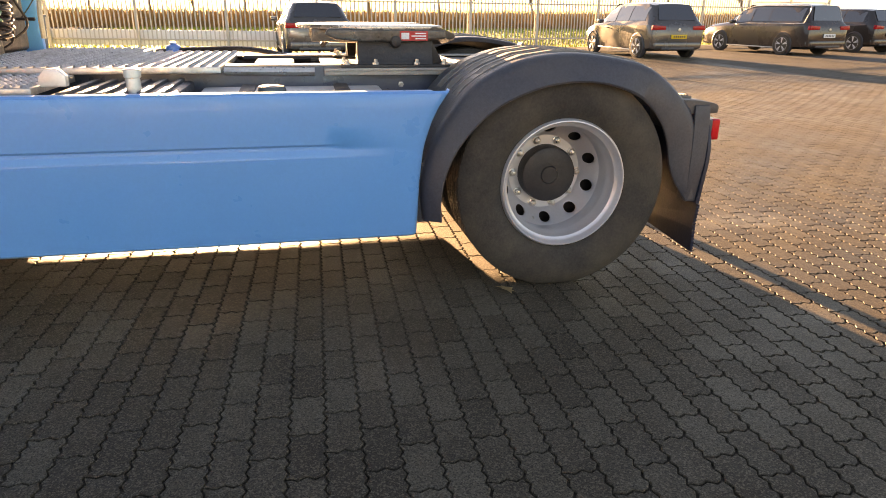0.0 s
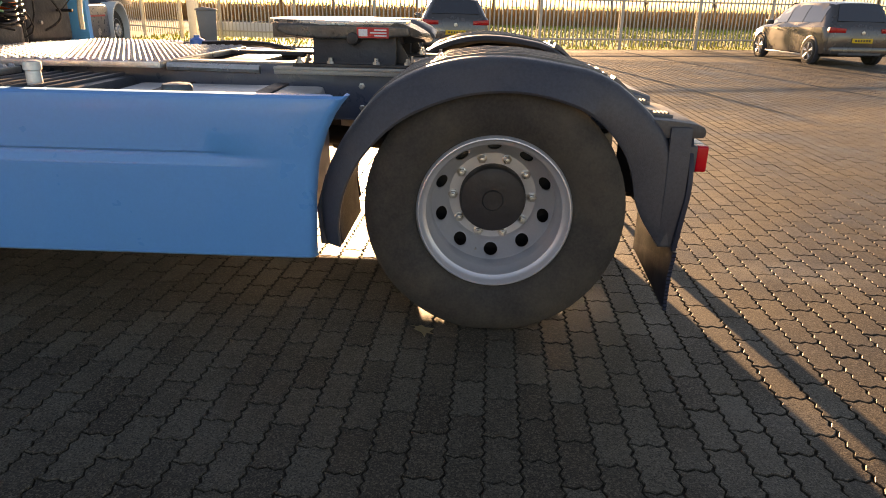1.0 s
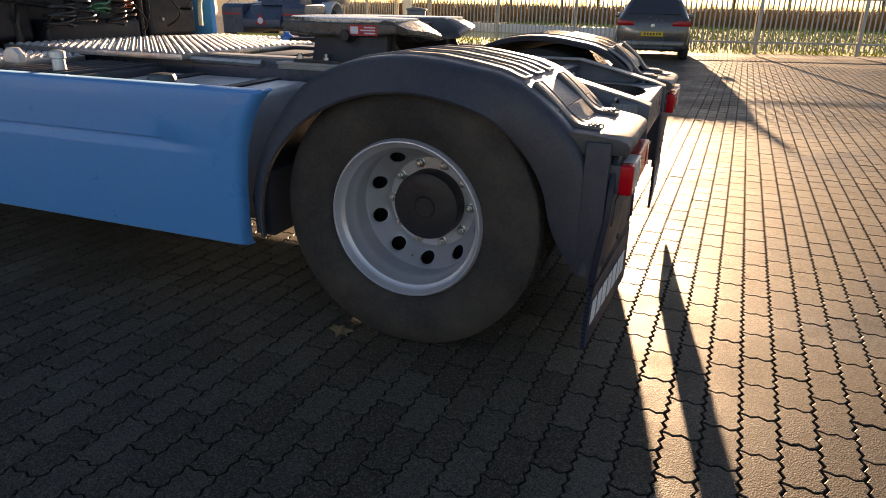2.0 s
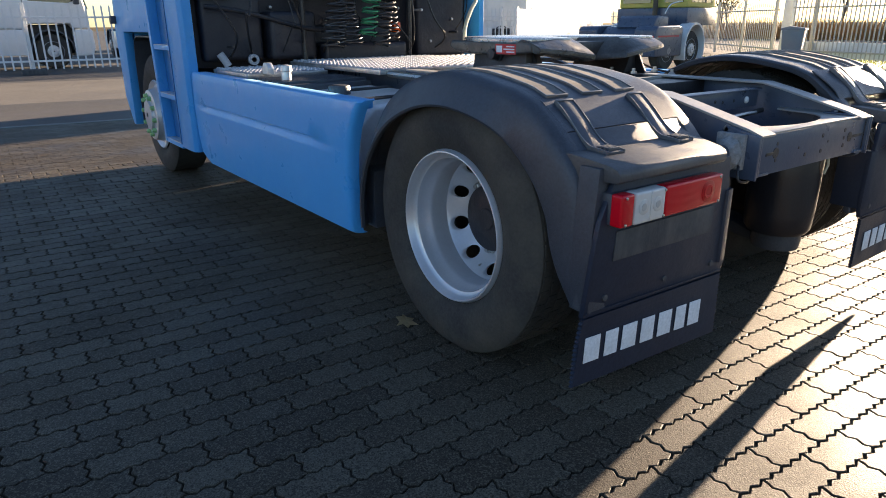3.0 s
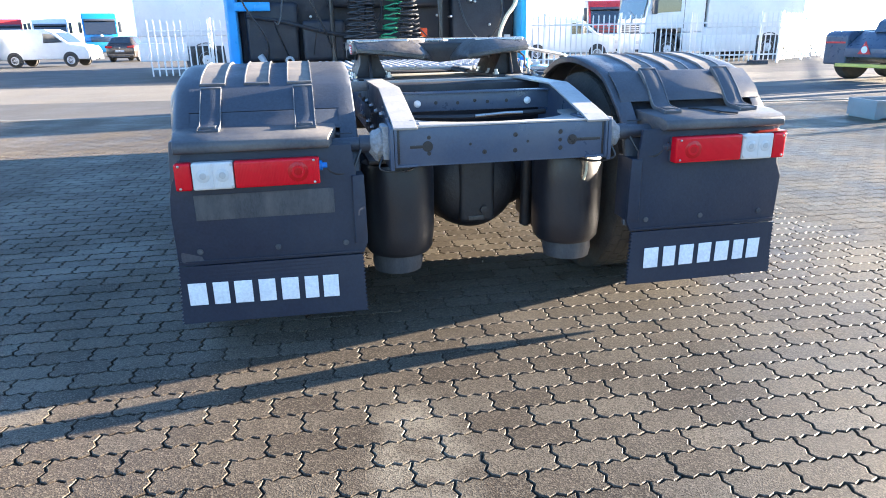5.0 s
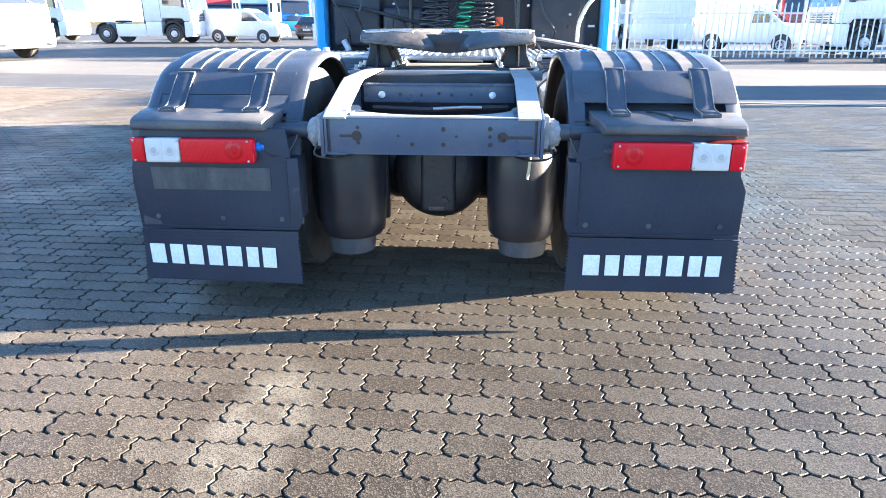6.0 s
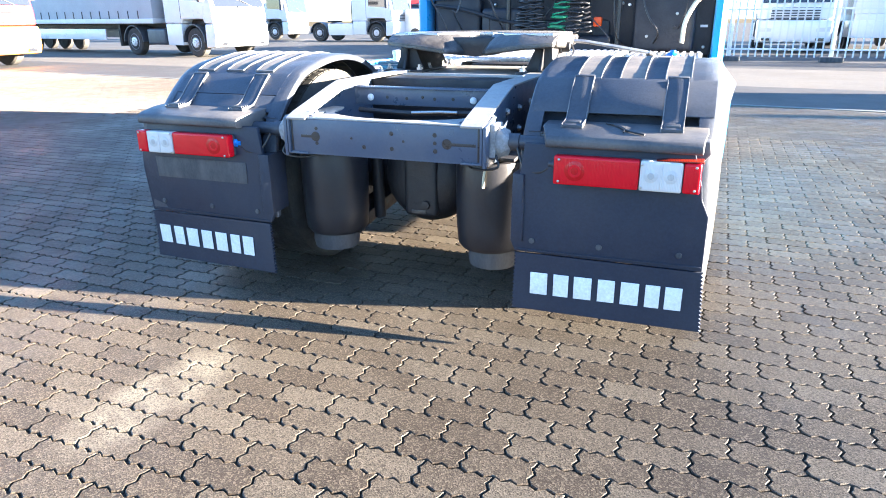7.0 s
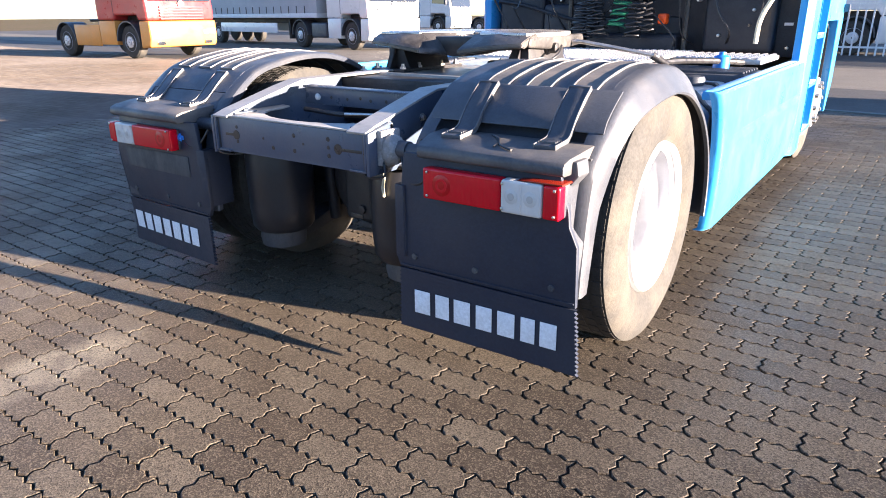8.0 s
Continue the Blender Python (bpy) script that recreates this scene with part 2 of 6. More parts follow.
M_GREASE = material("greased_steel", (0.1, 0.094, 0.088), 0.36, 0.3, dirt=(0.014, 0.013, 0.014), dirt_amount=0.9, dirt_scale=4.5, grain=0.2, bump=0.35, bump_scale=25, rough_var=0.15)
M_WORNPLATE = material("worn_bright_plate", (0.5, 0.48, 0.46), 0.3, 0.7, dirt=(0.05, 0.046, 0.043), dirt_amount=0.6, dirt_scale=7, grain=0.1, bump=0.1, bump_scale=60, rough_var=0.15)
M_ALU = material("aluminium_tank", (0.62, 0.62, 0.62), 0.4, 0.4, dirt=(0.4, 0.37, 0.33), dirt_amount=0.5, dirt_scale=6, grain=0.05)
M_TREAD = material("tread_plate_aluminium", (0.5, 0.5, 0.5), 0.38, 0.8, dirt=(0.17, 0.16, 0.15), dirt_amount=0.6, dirt_scale=8, grain=0.1)
M_SEALANT = material("caked_grey_sealant", (0.3, 0.3, 0.3), 0.75, dirt=(0.16, 0.15, 0.14), dirt_amount=0.7, dirt_scale=14, grain=0.2, bump=0.9, bump_scale=30)
M_RED_LENS = lens_material("red_lens", (0.6, 0.003, 0.014))
M_RED_DEEP = lens_material("red_lens_bowl", (0.46, 0.003, 0.008))
M_CLEAR_MID = lens_material("white_lens_bowl", (0.55, 0.545, 0.525))
M_CLEAR_DEEP = lens_material("white_lens_bulb", (0.44, 0.435, 0.415))
M_WHITE_LENS = lens_material("white_lens", (0.61, 0.6, 0.575))
M_AMBER = lens_material("amber_lens", (0.75, 0.085, 0.01))
M_MARKER = lens_material("marker_strip", (0.24, 0.02, 0.008))
M_LETTER = material("white_rubber_print", (0.74, 0.76, 0.79), 0.6, dirt=(0.5, 0.5, 0.5), dirt_amount=0.3, dirt_scale=12)
M_WHITE = material("white_paint", (0.72, 0.72, 0.72), 0.35, dirt=(0.52, 0.51, 0.49), dirt_amount=0.4, dirt_scale=1.2, grain=0.03, coat=0.3)
M_GALV = material("galvanised_white_fence", (0.66, 0.67, 0.68), 0.5, 0.1, dirt=(0.5, 0.48, 0.45), dirt_amount=0.4, grain=0.08)
M_FENCE_GREY = material("weathered_fence", (0.5, 0.48, 0.44), 0.55, 0.15, dirt=(0.36, 0.33, 0.28), dirt_amount=0.5, grain=0.12)
M_GLASS = glass_material("dark_glass", (0.02, 0.022, 0.026))
M_YELLOW = material("yellow_paint", (0.5, 0.44, 0.09), 0.4, dirt=(0.34, 0.29, 0.1), dirt_amount=0.4, dirt_scale=2)
M_ORANGE = material("orange_paint", (0.75, 0.3, 0.05), 0.4, dirt=(0.5, 0.24, 0.08), dirt_amount=0.3, dirt_scale=2)
M_REDPAINT = material("red_paint", (0.5, 0.03, 0.03), 0.35, dirt=(0.3, 0.04, 0.04), dirt_amount=0.4, dirt_scale=2, coat=0.3)
M_CARGREY = material("grey_car_paint", (0.085, 0.083, 0.083), 0.25, 0.4, dirt=(0.08, 0.075, 0.07), dirt_amount=0.12, dirt_scale=0.6, grain=0.02, coat=0.5)
M_CARBROWN = material("dark_brown_car_paint", (0.05, 0.043, 0.042), 0.25, 0.4, dirt=(0.055, 0.05, 0.046), dirt_amount=0.12, dirt_scale=0.6, grain=0.02, coat=0.5)
M_NAVY = material("bright_blue_paint", (0.012, 0.18, 0.48), 0.35, dirt=(0.06, 0.16, 0.35), dirt_amount=0.3, coat=0.4)
M_TARP = material("grey_tarpaulin", (0.4, 0.42, 0.45), 0.55, dirt=(0.3, 0.3, 0.32), dirt_amount=0.4, dirt_scale=1.5, bump=0.2, bump_scale=4)
M_GREEN = material("green_hose", (0.02, 0.22, 0.11), 0.4, dirt=(0.02, 0.09, 0.06), dirt_scale=20)
M_HOSE = material("black_hose", (0.018, 0.018, 0.02), 0.35, dirt=(0.05, 0.05, 0.05), dirt_scale=20)
M_CREAM = material("cream_tube", (0.6, 0.55, 0.4), 0.45, dirt=(0.4, 0.36, 0.26), dirt_scale=12)
M_BLUEPLUG = material("blue_plug", (0.02, 0.2, 0.62), 0.4, dirt=(0.02, 0.1, 0.3))
M_GREENNUT = material("green_nut_marker", (0.25, 0.47, 0.2), 0.5, dirt=(0.2, 0.33, 0.18))
M_PLATE = material("yellow_number_plate", (0.75, 0.45, 0.02), 0.45, dirt=(0.5, 0.3, 0.03), dirt_scale=9)
M_DARKPRINT = material("dark_print", (0.03, 0.03, 0.035), 0.6, dirt=(0.06, 0.06, 0.06))
M_REDPRINT = material("red_print", (0.55, 0.03, 0.03), 0.55, dirt=(0.35, 0.05, 0.05))
M_BIN = material("grey_bin_plastic", (0.16, 0.18, 0.2), 0.5, dirt=(0.22, 0.22, 0.22), grain=0.1)
M_LEAF = material("dry_leaf", (0.48, 0.36, 0.2), 0.8, dirt=(0.25, 0.15, 0.06), dirt_scale=30)
M_BARK = material("bark", (0.11, 0.085, 0.06), 0.9, dirt=(0.06, 0.05, 0.04), bump=0.6, bump_scale=20)
M_TWIG = material("autumn_leaves", (0.17, 0.1, 0.035), 0.85, dirt=(0.07, 0.07, 0.025), dirt_amount=0.7, dirt_scale=0.7, grain=0.4, grain_scale=5)


# ---- mesh helpers ----
def merge(bm, tmp):
    bmesh.ops.recalc_face_normals(tmp, faces=tmp.faces)
    me = bpy.data.meshes.new("tmp")
    tmp.to_mesh(me)
    tmp.free()
    bm.from_mesh(me)
    bpy.data.meshes.remove(me)
    return bm


def bevelled(tmp, width, segments=2, angle=25):
    if width > 0:
        sharp = [e for e in tmp.edges if len(e.link_faces) == 2 and e.calc_face_angle(0) > radians(angle)]
        bmesh.ops.bevel(tmp, geom=sharp, offset=width, segments=segments, affect="EDGES", profile=0.6, clamp_overlap=True)


def box(bm, x0, x1, y0, y1, z0, z1, bevel=0.0, turn=None, segments=2):
    tmp = bmesh.new()
    bmesh.ops.create_cube(tmp, size=1)
    c = Vector(((x0 + x1) / 2, (y0 + y1) / 2, (z0 + z1) / 2))
    for v in tmp.verts:
        v.co = Vector((v.co.x * (x1 - x0), v.co.y * (y1 - y0), v.co.z * (z1 - z0)))
    bevelled(tmp, bevel, segments)
    m = Matrix.Translation(c) @ (turn if turn else Matrix())
    bmesh.ops.transform(tmp, matrix=m, verts=tmp.verts)
    return merge(bm, tmp)


AXES = {"x": lambda a, u, v: (a, u, v), "y": lambda a, u, v: (u, a, v), "z": lambda a, u, v: (u, v, a)}


def prism(bm, axis, a, b, outline, bevel=0.0, segments=2, angle=25):
    """A closed outline of (u, v) drawn out along an axis from a to b."""
    put = AXES[axis]
    tmp = bmesh.new()
    lo = [tmp.verts.new(put(a, u, v)) for u, v in outline]
    hi = [tmp.verts.new(put(b, u, v)) for u, v in outline]
    k = len(outline)
    tmp.faces.new(lo)
    tmp.faces.new(hi[::-1])
    for i in range(k):
        tmp.faces.new((lo[i], hi[i], hi[(i + 1) % k], lo[(i + 1) % k]))
    bmesh.ops.recalc_face_normals(tmp, faces=tmp.faces)
    bevelled(tmp, bevel, segments, angle)
    return merge(bm, tmp)


def lathe(bm, axis, centre, profile, seg=48, closed=True):
    """Turns a profile of (along, radius) about an axis through centre."""
    put = AXES[axis]
    cu, cv = {"x": (centre[1], centre[2]), "y": (centre[0], centre[2]), "z": (centre[0], centre[1])}[axis]
    ca = {"x": centre[0], "y": centre[1], "z": centre[2]}[axis]
    tmp = bmesh.new()
    rings = []
    for a, r in profile:
        rings.append([tmp.verts.new(put(ca + a, cu + r * math.cos(2 * math.pi * i / seg), cv + r * math.sin(2 * math.pi * i / seg))) for i in range(seg)])
    pairs = list(zip(rings, rings[1:]))
    if closed == "ring":
        pairs.append((rings[-1], rings[0]))
    for r0, r1 in pairs:
        for i in range(seg):
            tmp.faces.new((r0[i], r0[(i + 1) % seg], r1[(i + 1) % seg], r1[i]))
    if closed is True:
        tmp.faces.new(rings[0])
        tmp.faces.new(rings[-1][::-1])
    return merge(bm, tmp)


def tube(bm, points, r, seg=8):
    """A round bar along a line of points."""
    tmp = bmesh.new()
    pts = [Vector(p) for p in points]
    rings = []
    side = None
    for i, p in enumerate(pts):
        d = (pts[min(i + 1, len(pts) - 1)] - pts[max(i - 1, 0)]).normalized()
        if side is None:
            side = d.orthogonal().normalized()
        side = (side - d * side.dot(d)).normalized()
        up = d.cross(side)
        rings.append([tmp.verts.new(p + (side * math.cos(2 * math.pi * k / seg) + up * math.sin(2 * math.pi * k / seg)) * r) for k in range(seg)])
    for r0, r1 in zip(rings, rings[1:]):
        for k in range(seg):
            tmp.faces.new((r0[k], r0[(k + 1) % seg], r1[(k + 1) % seg], r1[k]))
    tmp.faces.new(rings[0])
    tmp.faces.new(rings[-1][::-1])
    return merge(bm, tmp)


def smooth_line(points, steps=6, closed=False):
    """More points along a rounded line through the given ones."""
    pts = [Vector(p) for p in points]
    out = []
    k = len(pts)
    for i in range(k if closed else k - 1):
        if closed:
            p0, p1, p2, p3 = pts[i - 1], pts[i], pts[(i + 1) % k], pts[(i + 2) % k]
        else:
            p0, p1, p2, p3 = pts[max(i - 1, 0)], pts[i], pts[i + 1], pts[min(i + 2, k - 1)]
        for j in range(steps):
            t = j / steps
            out.append(0.5 * ((2 * p1) + (p2 - p0) * t + (2 * p0 - 5 * p1 + 4 * p2 - p3) * t * t + (3 * p1 - p0 - 3 * p2 + p3) * t ** 3))
    if not closed:
        out.append(pts[-1])
    return out


def band(line, depth):
    """The closed outline of a strip of that depth under a line in the plane."""
    pts = [Vector(p[:2]) for p in line]
    under = []
    for i, p in enumerate(pts):
        d = (pts[min(i + 1, len(pts) - 1)] - pts[max(i - 1, 0)]).normalized()
        under.append(p + Vector((d.y, -d.x)) * depth)
    return [tuple(p) for p in pts] + [tuple(p) for p in reversed(under)]


def strip(bm, axis, a, b, line, depth, bevel=0.0):
    """A bent plate: a strip under a line, drawn out along an axis, made of quads so that it stays clean."""
    put = AXES[axis]
    ring = band(line, depth)
    k = len(ring) // 2
    top, low = ring[:k], ring[k:][::-1]
    tmp = bmesh.new()
    v = [[tmp.verts.new(put(s, *p)) for p in side] for s in (a, b) for side in (top, low)]
    for i in range(k - 1):
        for p, q in ((0, 2), (1, 3), (0, 1), (2, 3)):
            tmp.faces.new((v[p][i], v[p][i + 1], v[q][i + 1], v[q][i]))
    for i in (0, k - 1):
        tmp.faces.new((v[0][i], v[1][i], v[3][i], v[2][i]))
    bmesh.ops.recalc_face_normals(tmp, faces=tmp.faces)
    bevelled(tmp, bevel, 2, 50)
    return merge(bm, tmp)


def shade(me, angle=38):
    me.polygons.foreach_set("use_smooth", [True] * len(me.polygons))
    me.set_sharp_from_angle(angle=radians(angle))


def part(name, bm, mat, parent=None, label="", at=None, flat=False):
    """Links a bmesh as one mesh object, under a thing or a part."""
    bmesh.ops.recalc_face_normals(bm, faces=bm.faces)
    me = bpy.data.meshes.new(name)
    bm.to_mesh(me)
    bm.free()
    me.materials.append(mat)
    if not flat:
        shade(me)
    ob = new(name, me)
    ob.parent = parent
    if at is not None:
        ob.matrix_local = at
    if label:
        ob["label"] = label
    return ob


def thing(name, label, category, group="", kind="", at=None):
    ob = new(name)
    ob.empty_display_size = 0.2
    if at is not None:
        ob.matrix_world = at
    return tagged(ob, label, category, group, kind)


def bm_box(*a, **k):
    return box(bmesh.new(), *a, **k)


def bm_prism(*a, **k):
    return prism(bmesh.new(), *a, **k)


def bm_lathe(*a, **k):
    return lathe(bmesh.new(), *a, **k)


def bm_tube(*a, **k):
    return tube(bmesh.new(), *a, **k)


def bm_strip(*a, **k):
    return strip(bmesh.new(), *a, **k)


def quad(bm, pts):
    bm.faces.new([bm.verts.new(p) for p in pts])
    return bm

# ---- ground ----
def flat(name, pts, z, mat, label, category="ground"):
    bm = bmesh.new()
    quad(bm, [(x, y, z) for x, y in pts])
    ob = part(name, bm, mat)
    return tagged(ob, label, category, kind="structure")


PX0, PX1, PY0, PY1 = -7.0, 9.0, -5.2, 9.2
EX0, EX1, EY0 = 2.0, 14.5, -9.5
flat("ground", [(-400, -400), (400, -400), (400, 400), (-400, 400)], -0.03, M_SOIL, "bare field soil and stubble reaching to the horizon")
flat("ground_bed", [(PX0 - 0.3, EY0 - 0.3), (EX1 + 0.3, EY0 - 0.3), (EX1 + 0.3, PY1 + 1.0), (PX0 - 0.3, PY1 + 1.0)], -0.012, M_SAND, "dark sand bed under the paving joints")
for i, pts in enumerate((
        [(-60, -40), (30, -40), (30, EY0 + 0.4), (-60, EY0 + 0.4)],
        [(-60, EY0 + 0.4), (EX0 + 0.8, EY0 + 0.4), (EX0 + 0.8, PY0 + 0.4), (-60, PY0 + 0.4)],
        [(-60, PY0 + 0.4), (PX0 + 0.8, PY0 + 0.4), (PX0 + 0.8, 8.9), (-60, 15.3)],
        [(EX1 - 0.4, EY0 + 0.4), (30, EY0 + 0.4), (30, 4.5), (EX1 - 0.4, 6.38)])):
    flat("pavement", pts, -0.006, M_PAVING_FAR, "weathered grey-brown concrete paving of the yard", "pavement")
# lanes beyond the paving, a little askew to the truck
def lane_y(x):
    return 8.25 - 0.12 * x


def lane_strip(a, b, z, mat, label):
    flat("road", [(PX0, lane_y(PX0) + a), (45, lane_y(45) + a), (45, lane_y(45) + b), (PX0, lane_y(PX0) + b)], z, mat, label, "road")
    flat("road", [(-70, lane_y(-70) + a), (PX0, lane_y(PX0) + a), (PX0, lane_y(PX0) + b), (-70, lane_y(-70) + b)], z, mat, label, "road")


lane_strip(0.0, 3.1, -0.008, M_ASPHALT_DARK, "smooth dark asphalt lane")
lane_strip(3.1, 8.2, -0.009, M_ASPHALT, "dusty pale concrete lane")
lane_strip(8.2, 150, -0.010, M_ASPHALT_DARK, "dark asphalt under the fence")
kerb = bmesh.new()
prism(kerb, "z", -0.012, -0.001, [(-40, lane_y(-40) - 0.14), (40, lane_y(40) - 0.14), (40, lane_y(40)), (-40, lane_y(-40))], 0.0)
tagged(part("kerb", kerb, M_KERB), "flush pale concrete kerb between paving and asphalt", "kerb", kind="structure")
flat("ground_verge", [(17.3, 2.5), (24.6, -24), (28, -50), (70, -50), (70, 14), (19.0, 12)], 0.0, M_GRASS, "green grass verge with fallen leaves behind the fence")

# ---- the tractor truck: rear axle over the origin, front towards +y ----
truck = thing("truck_tractor", "blue two-axle tractor truck with bare grey chassis, parked on paving", "truck")
AXLE_Z = 0.505
FRONT_Y = 4.32


def tyre_profile(r, w, rim):
    """Half a metre of rubber: sidewalls that bulge, shoulders and a flat tread, as (along, radius)."""
    h = w / 2
    return [(-h * 0.72, rim), (-h * 0.9, rim + 0.035), (-h * 1.0, rim + (r - rim) * 0.45), (-h * 0.97, rim + (r - rim) * 0.72),
            (-h * 0.86, r - 0.014), (-h * 0.78, r), (h * 0.78, r), (h * 0.86, r - 0.014), (h * 0.97, rim + (r - rim) * 0.72),
            (h * 1.0, rim + (r - rim) * 0.45), (h * 0.9, rim + 0.035), (h * 0.72, rim)]


def squash(bm):
    """Flattens a tyre where it stands on the ground."""
    for v in bm.verts:
        v.co.z = max(v.co.z, 0.003 + 0.1 * max(0, abs(v.co.y - round(v.co.y / FRONT_Y) * FRONT_Y) - 0.12) ** 2)
    return bm


def tread_blocks(bm, x0, x1, cy, cz, r, rows=5, count=54):
    """Raised blocks round the tread."""
    wide = (x1 - x0) / rows
    for k in range(rows):
        a, b = x0 + k * wide + 0.006, x0 + (k + 1) * wide - 0.006
        for i in range(count):
            t0 = 2 * math.pi * (i + 0.5 * (k % 2)) / count
            t1 = t0 + 2 * math.pi / count * 0.8
            vs = []
            for rr in (r - 0.004, r + 0.009):
                for t in (t0, t1):
                    for x in (a, b):
                        vs.append(bm.verts.new((x, cy + rr * math.cos(t), cz + rr * math.sin(t))))
            for f in ((4, 5, 7, 6), (0, 4, 6, 2), (1, 3, 7, 5), (0, 1, 5, 4), (2, 6, 7, 3)):
                bm.faces.new([vs[q] for q in f])
    return bm


def rear_wheel(s):
    """A twin wheel: deep dished outer rim with hand holes, ten nuts and a black hub; s is the side, -1 or 1."""
    out = 0.025 if s > 0 else 0.0
    c = (out, 0, AXLE_Z)
    prof = [(1.262, 0.301), (1.272, 0.2975), (1.273, 0.293), (1.268, 0.289), (1.246, 0.286), (1.236, 0.277), (1.232, 0.268), (1.216, 0.2645), (1.19, 0.262), (1.178, 0.2555), (1.16, 0.252), (1.12, 0.2535), (1.088, 0.254)]
    back = [(0.96, 0.11), (0.96, 0.24), (0.95, 0.262), (0.94, 0.296)]
    bm = bmesh.new()
    lathe(bm, "x", c, [(s * a, r) for a, r in prof], 80, False)
    # disc with ten oval hand holes, sector by sector
    tmp = bmesh.new()
    def dish(r):
        return 0.994 + 0.094 * max(0.0, (r - 0.185) / 0.069) ** 1.15
    half, ra, rb, rc = math.pi / 10, 0.192, 0.254, 0.225
    edge = [(-half + 2 * half * i / 8, ra) for i in range(8)] + [(half, ra + (rb - ra) * i / 4) for i in range(4)]
    edge += [(half - 2 * half * i / 8, rb) for i in range(8)] + [(-half, rb - (rb - ra) * i / 4) for i in range(4)]
    for k in range(10):
        loops = [[], [], [], []]
        for t, r in edge:
            a = math.atan2((r - rc) / (rb - ra) * 2, t / half)
            ht, hr = 0.030 / rc * math.cos(a), 0.0215 * math.sin(a)
            for loop, (tt, rr, dx) in zip(loops, ((t, r, 0), (ht * 1.2, rc + hr * 1.2, 0), (ht, rc + hr, -0.003), (ht, rc + hr, -0.016))):
                w = tt + half * 2 * k + 0.31
                loop.append(tmp.verts.new((out + s * (dish(rr) + dx), rr * math.cos(w), AXLE_Z + rr * math.sin(w))))
        for p, q in zip(loops, loops[1:]):
            for i in range(24):
                tmp.faces.new((p[i], p[(i + 1) % 24], q[(i + 1) % 24], q[i]))
    bmesh.ops.remove_doubles(tmp, verts=tmp.verts, dist=0.0003)
    merge(bm, tmp)
    lathe(bm, "x", c, [(s * dish(r), r) for r in (0.192, 0.185, 0.15, 0.11)], 80, False)
    lathe(bm, "x", c, [(s * a, r) for a, r in [(1.262, 0.301), (1.252, 0.306), (1.22, 0.3)]], 72, False)
    rim = part("wheel", bm, M_RIM, truck, "silver painted steel wheel in a worn black tyre")
    dark = bm_lathe("x", c, [(s * a, r) for a, r in back], 48, False)
    lathe(dark, "x", c, [(s * 0.94, 0.02), (s * 0.94, 0.29)], 48, False)
    part("brake_drum", dark, M_BLACKSTEEL, rim)
    t = bm_lathe("x", (out + s * 1.13, 0, AXLE_Z), tyre_profile(0.507, 0.31, 0.291), 96, "ring")
    tagged(part("tread_rubber", squash(tread_blocks(bmesh.new(), out + s * 1.13 - 0.118, out + s * 1.13 + 0.118, 0, AXLE_Z, 0.501)), M_RUBBER, rim), kind="stuff")
    part("tyre", squash(t), M_RUBBER, rim, "worn black tyre with dusty sidewall")
    t = bm_lathe("x", (s * 0.745, 0, AXLE_Z), tyre_profile(0.507, 0.3, 0.29), 72, "ring")
    tagged(part("tread_rubber", squash(tread_blocks(bmesh.new(), s * 0.745 - 0.115, s * 0.745 + 0.115, 0, AXLE_Z, 0.501)), M_RUBBER, rim), kind="stuff")
    part("inner_tyre", squash(t), M_RUBBER, rim)
    hub = bm_lathe("x", c, [(s * a, r) for a, r in [(0.99, 0.14), (1.05, 0.139), (1.066, 0.134), (1.072, 0.12), (1.072, 0.045), (1.078, 0.04), (1.078, 0.012)]], 48, True)
    part("hub", hub, M_BLACKSTEEL, rim, "flat black hub cover")
    for i in range(10):
        a = math.radians(18 * 2 * i + 1 + (36 if s > 0 else 0))
        nut = bmesh.new()
        y, z = 0.1675 * math.cos(a), AXLE_Z + 0.1675 * math.sin(a)
        lathe(nut, "x", (out, y, z), [(s * 0.994, 0.022), (s * 1.0, 0.022), (s * 1.002, 0.0165), (s * 1.02, 0.0155), (s * 1.022, 0.011), (s * 1.03, 0.0105), (s * 1.031, 0.006)], 6)
        part("nut", nut, M_STEEL, rim)
    v = bm_tube([(s * 1.0, 0.06, AXLE_Z - 0.2), (s * 1.02, 0.062, AXLE_Z - 0.215), (s * 1.06, 0.065, AXLE_Z - 0.225)], 0.005)
    part("valve", v, M_STEEL, rim)


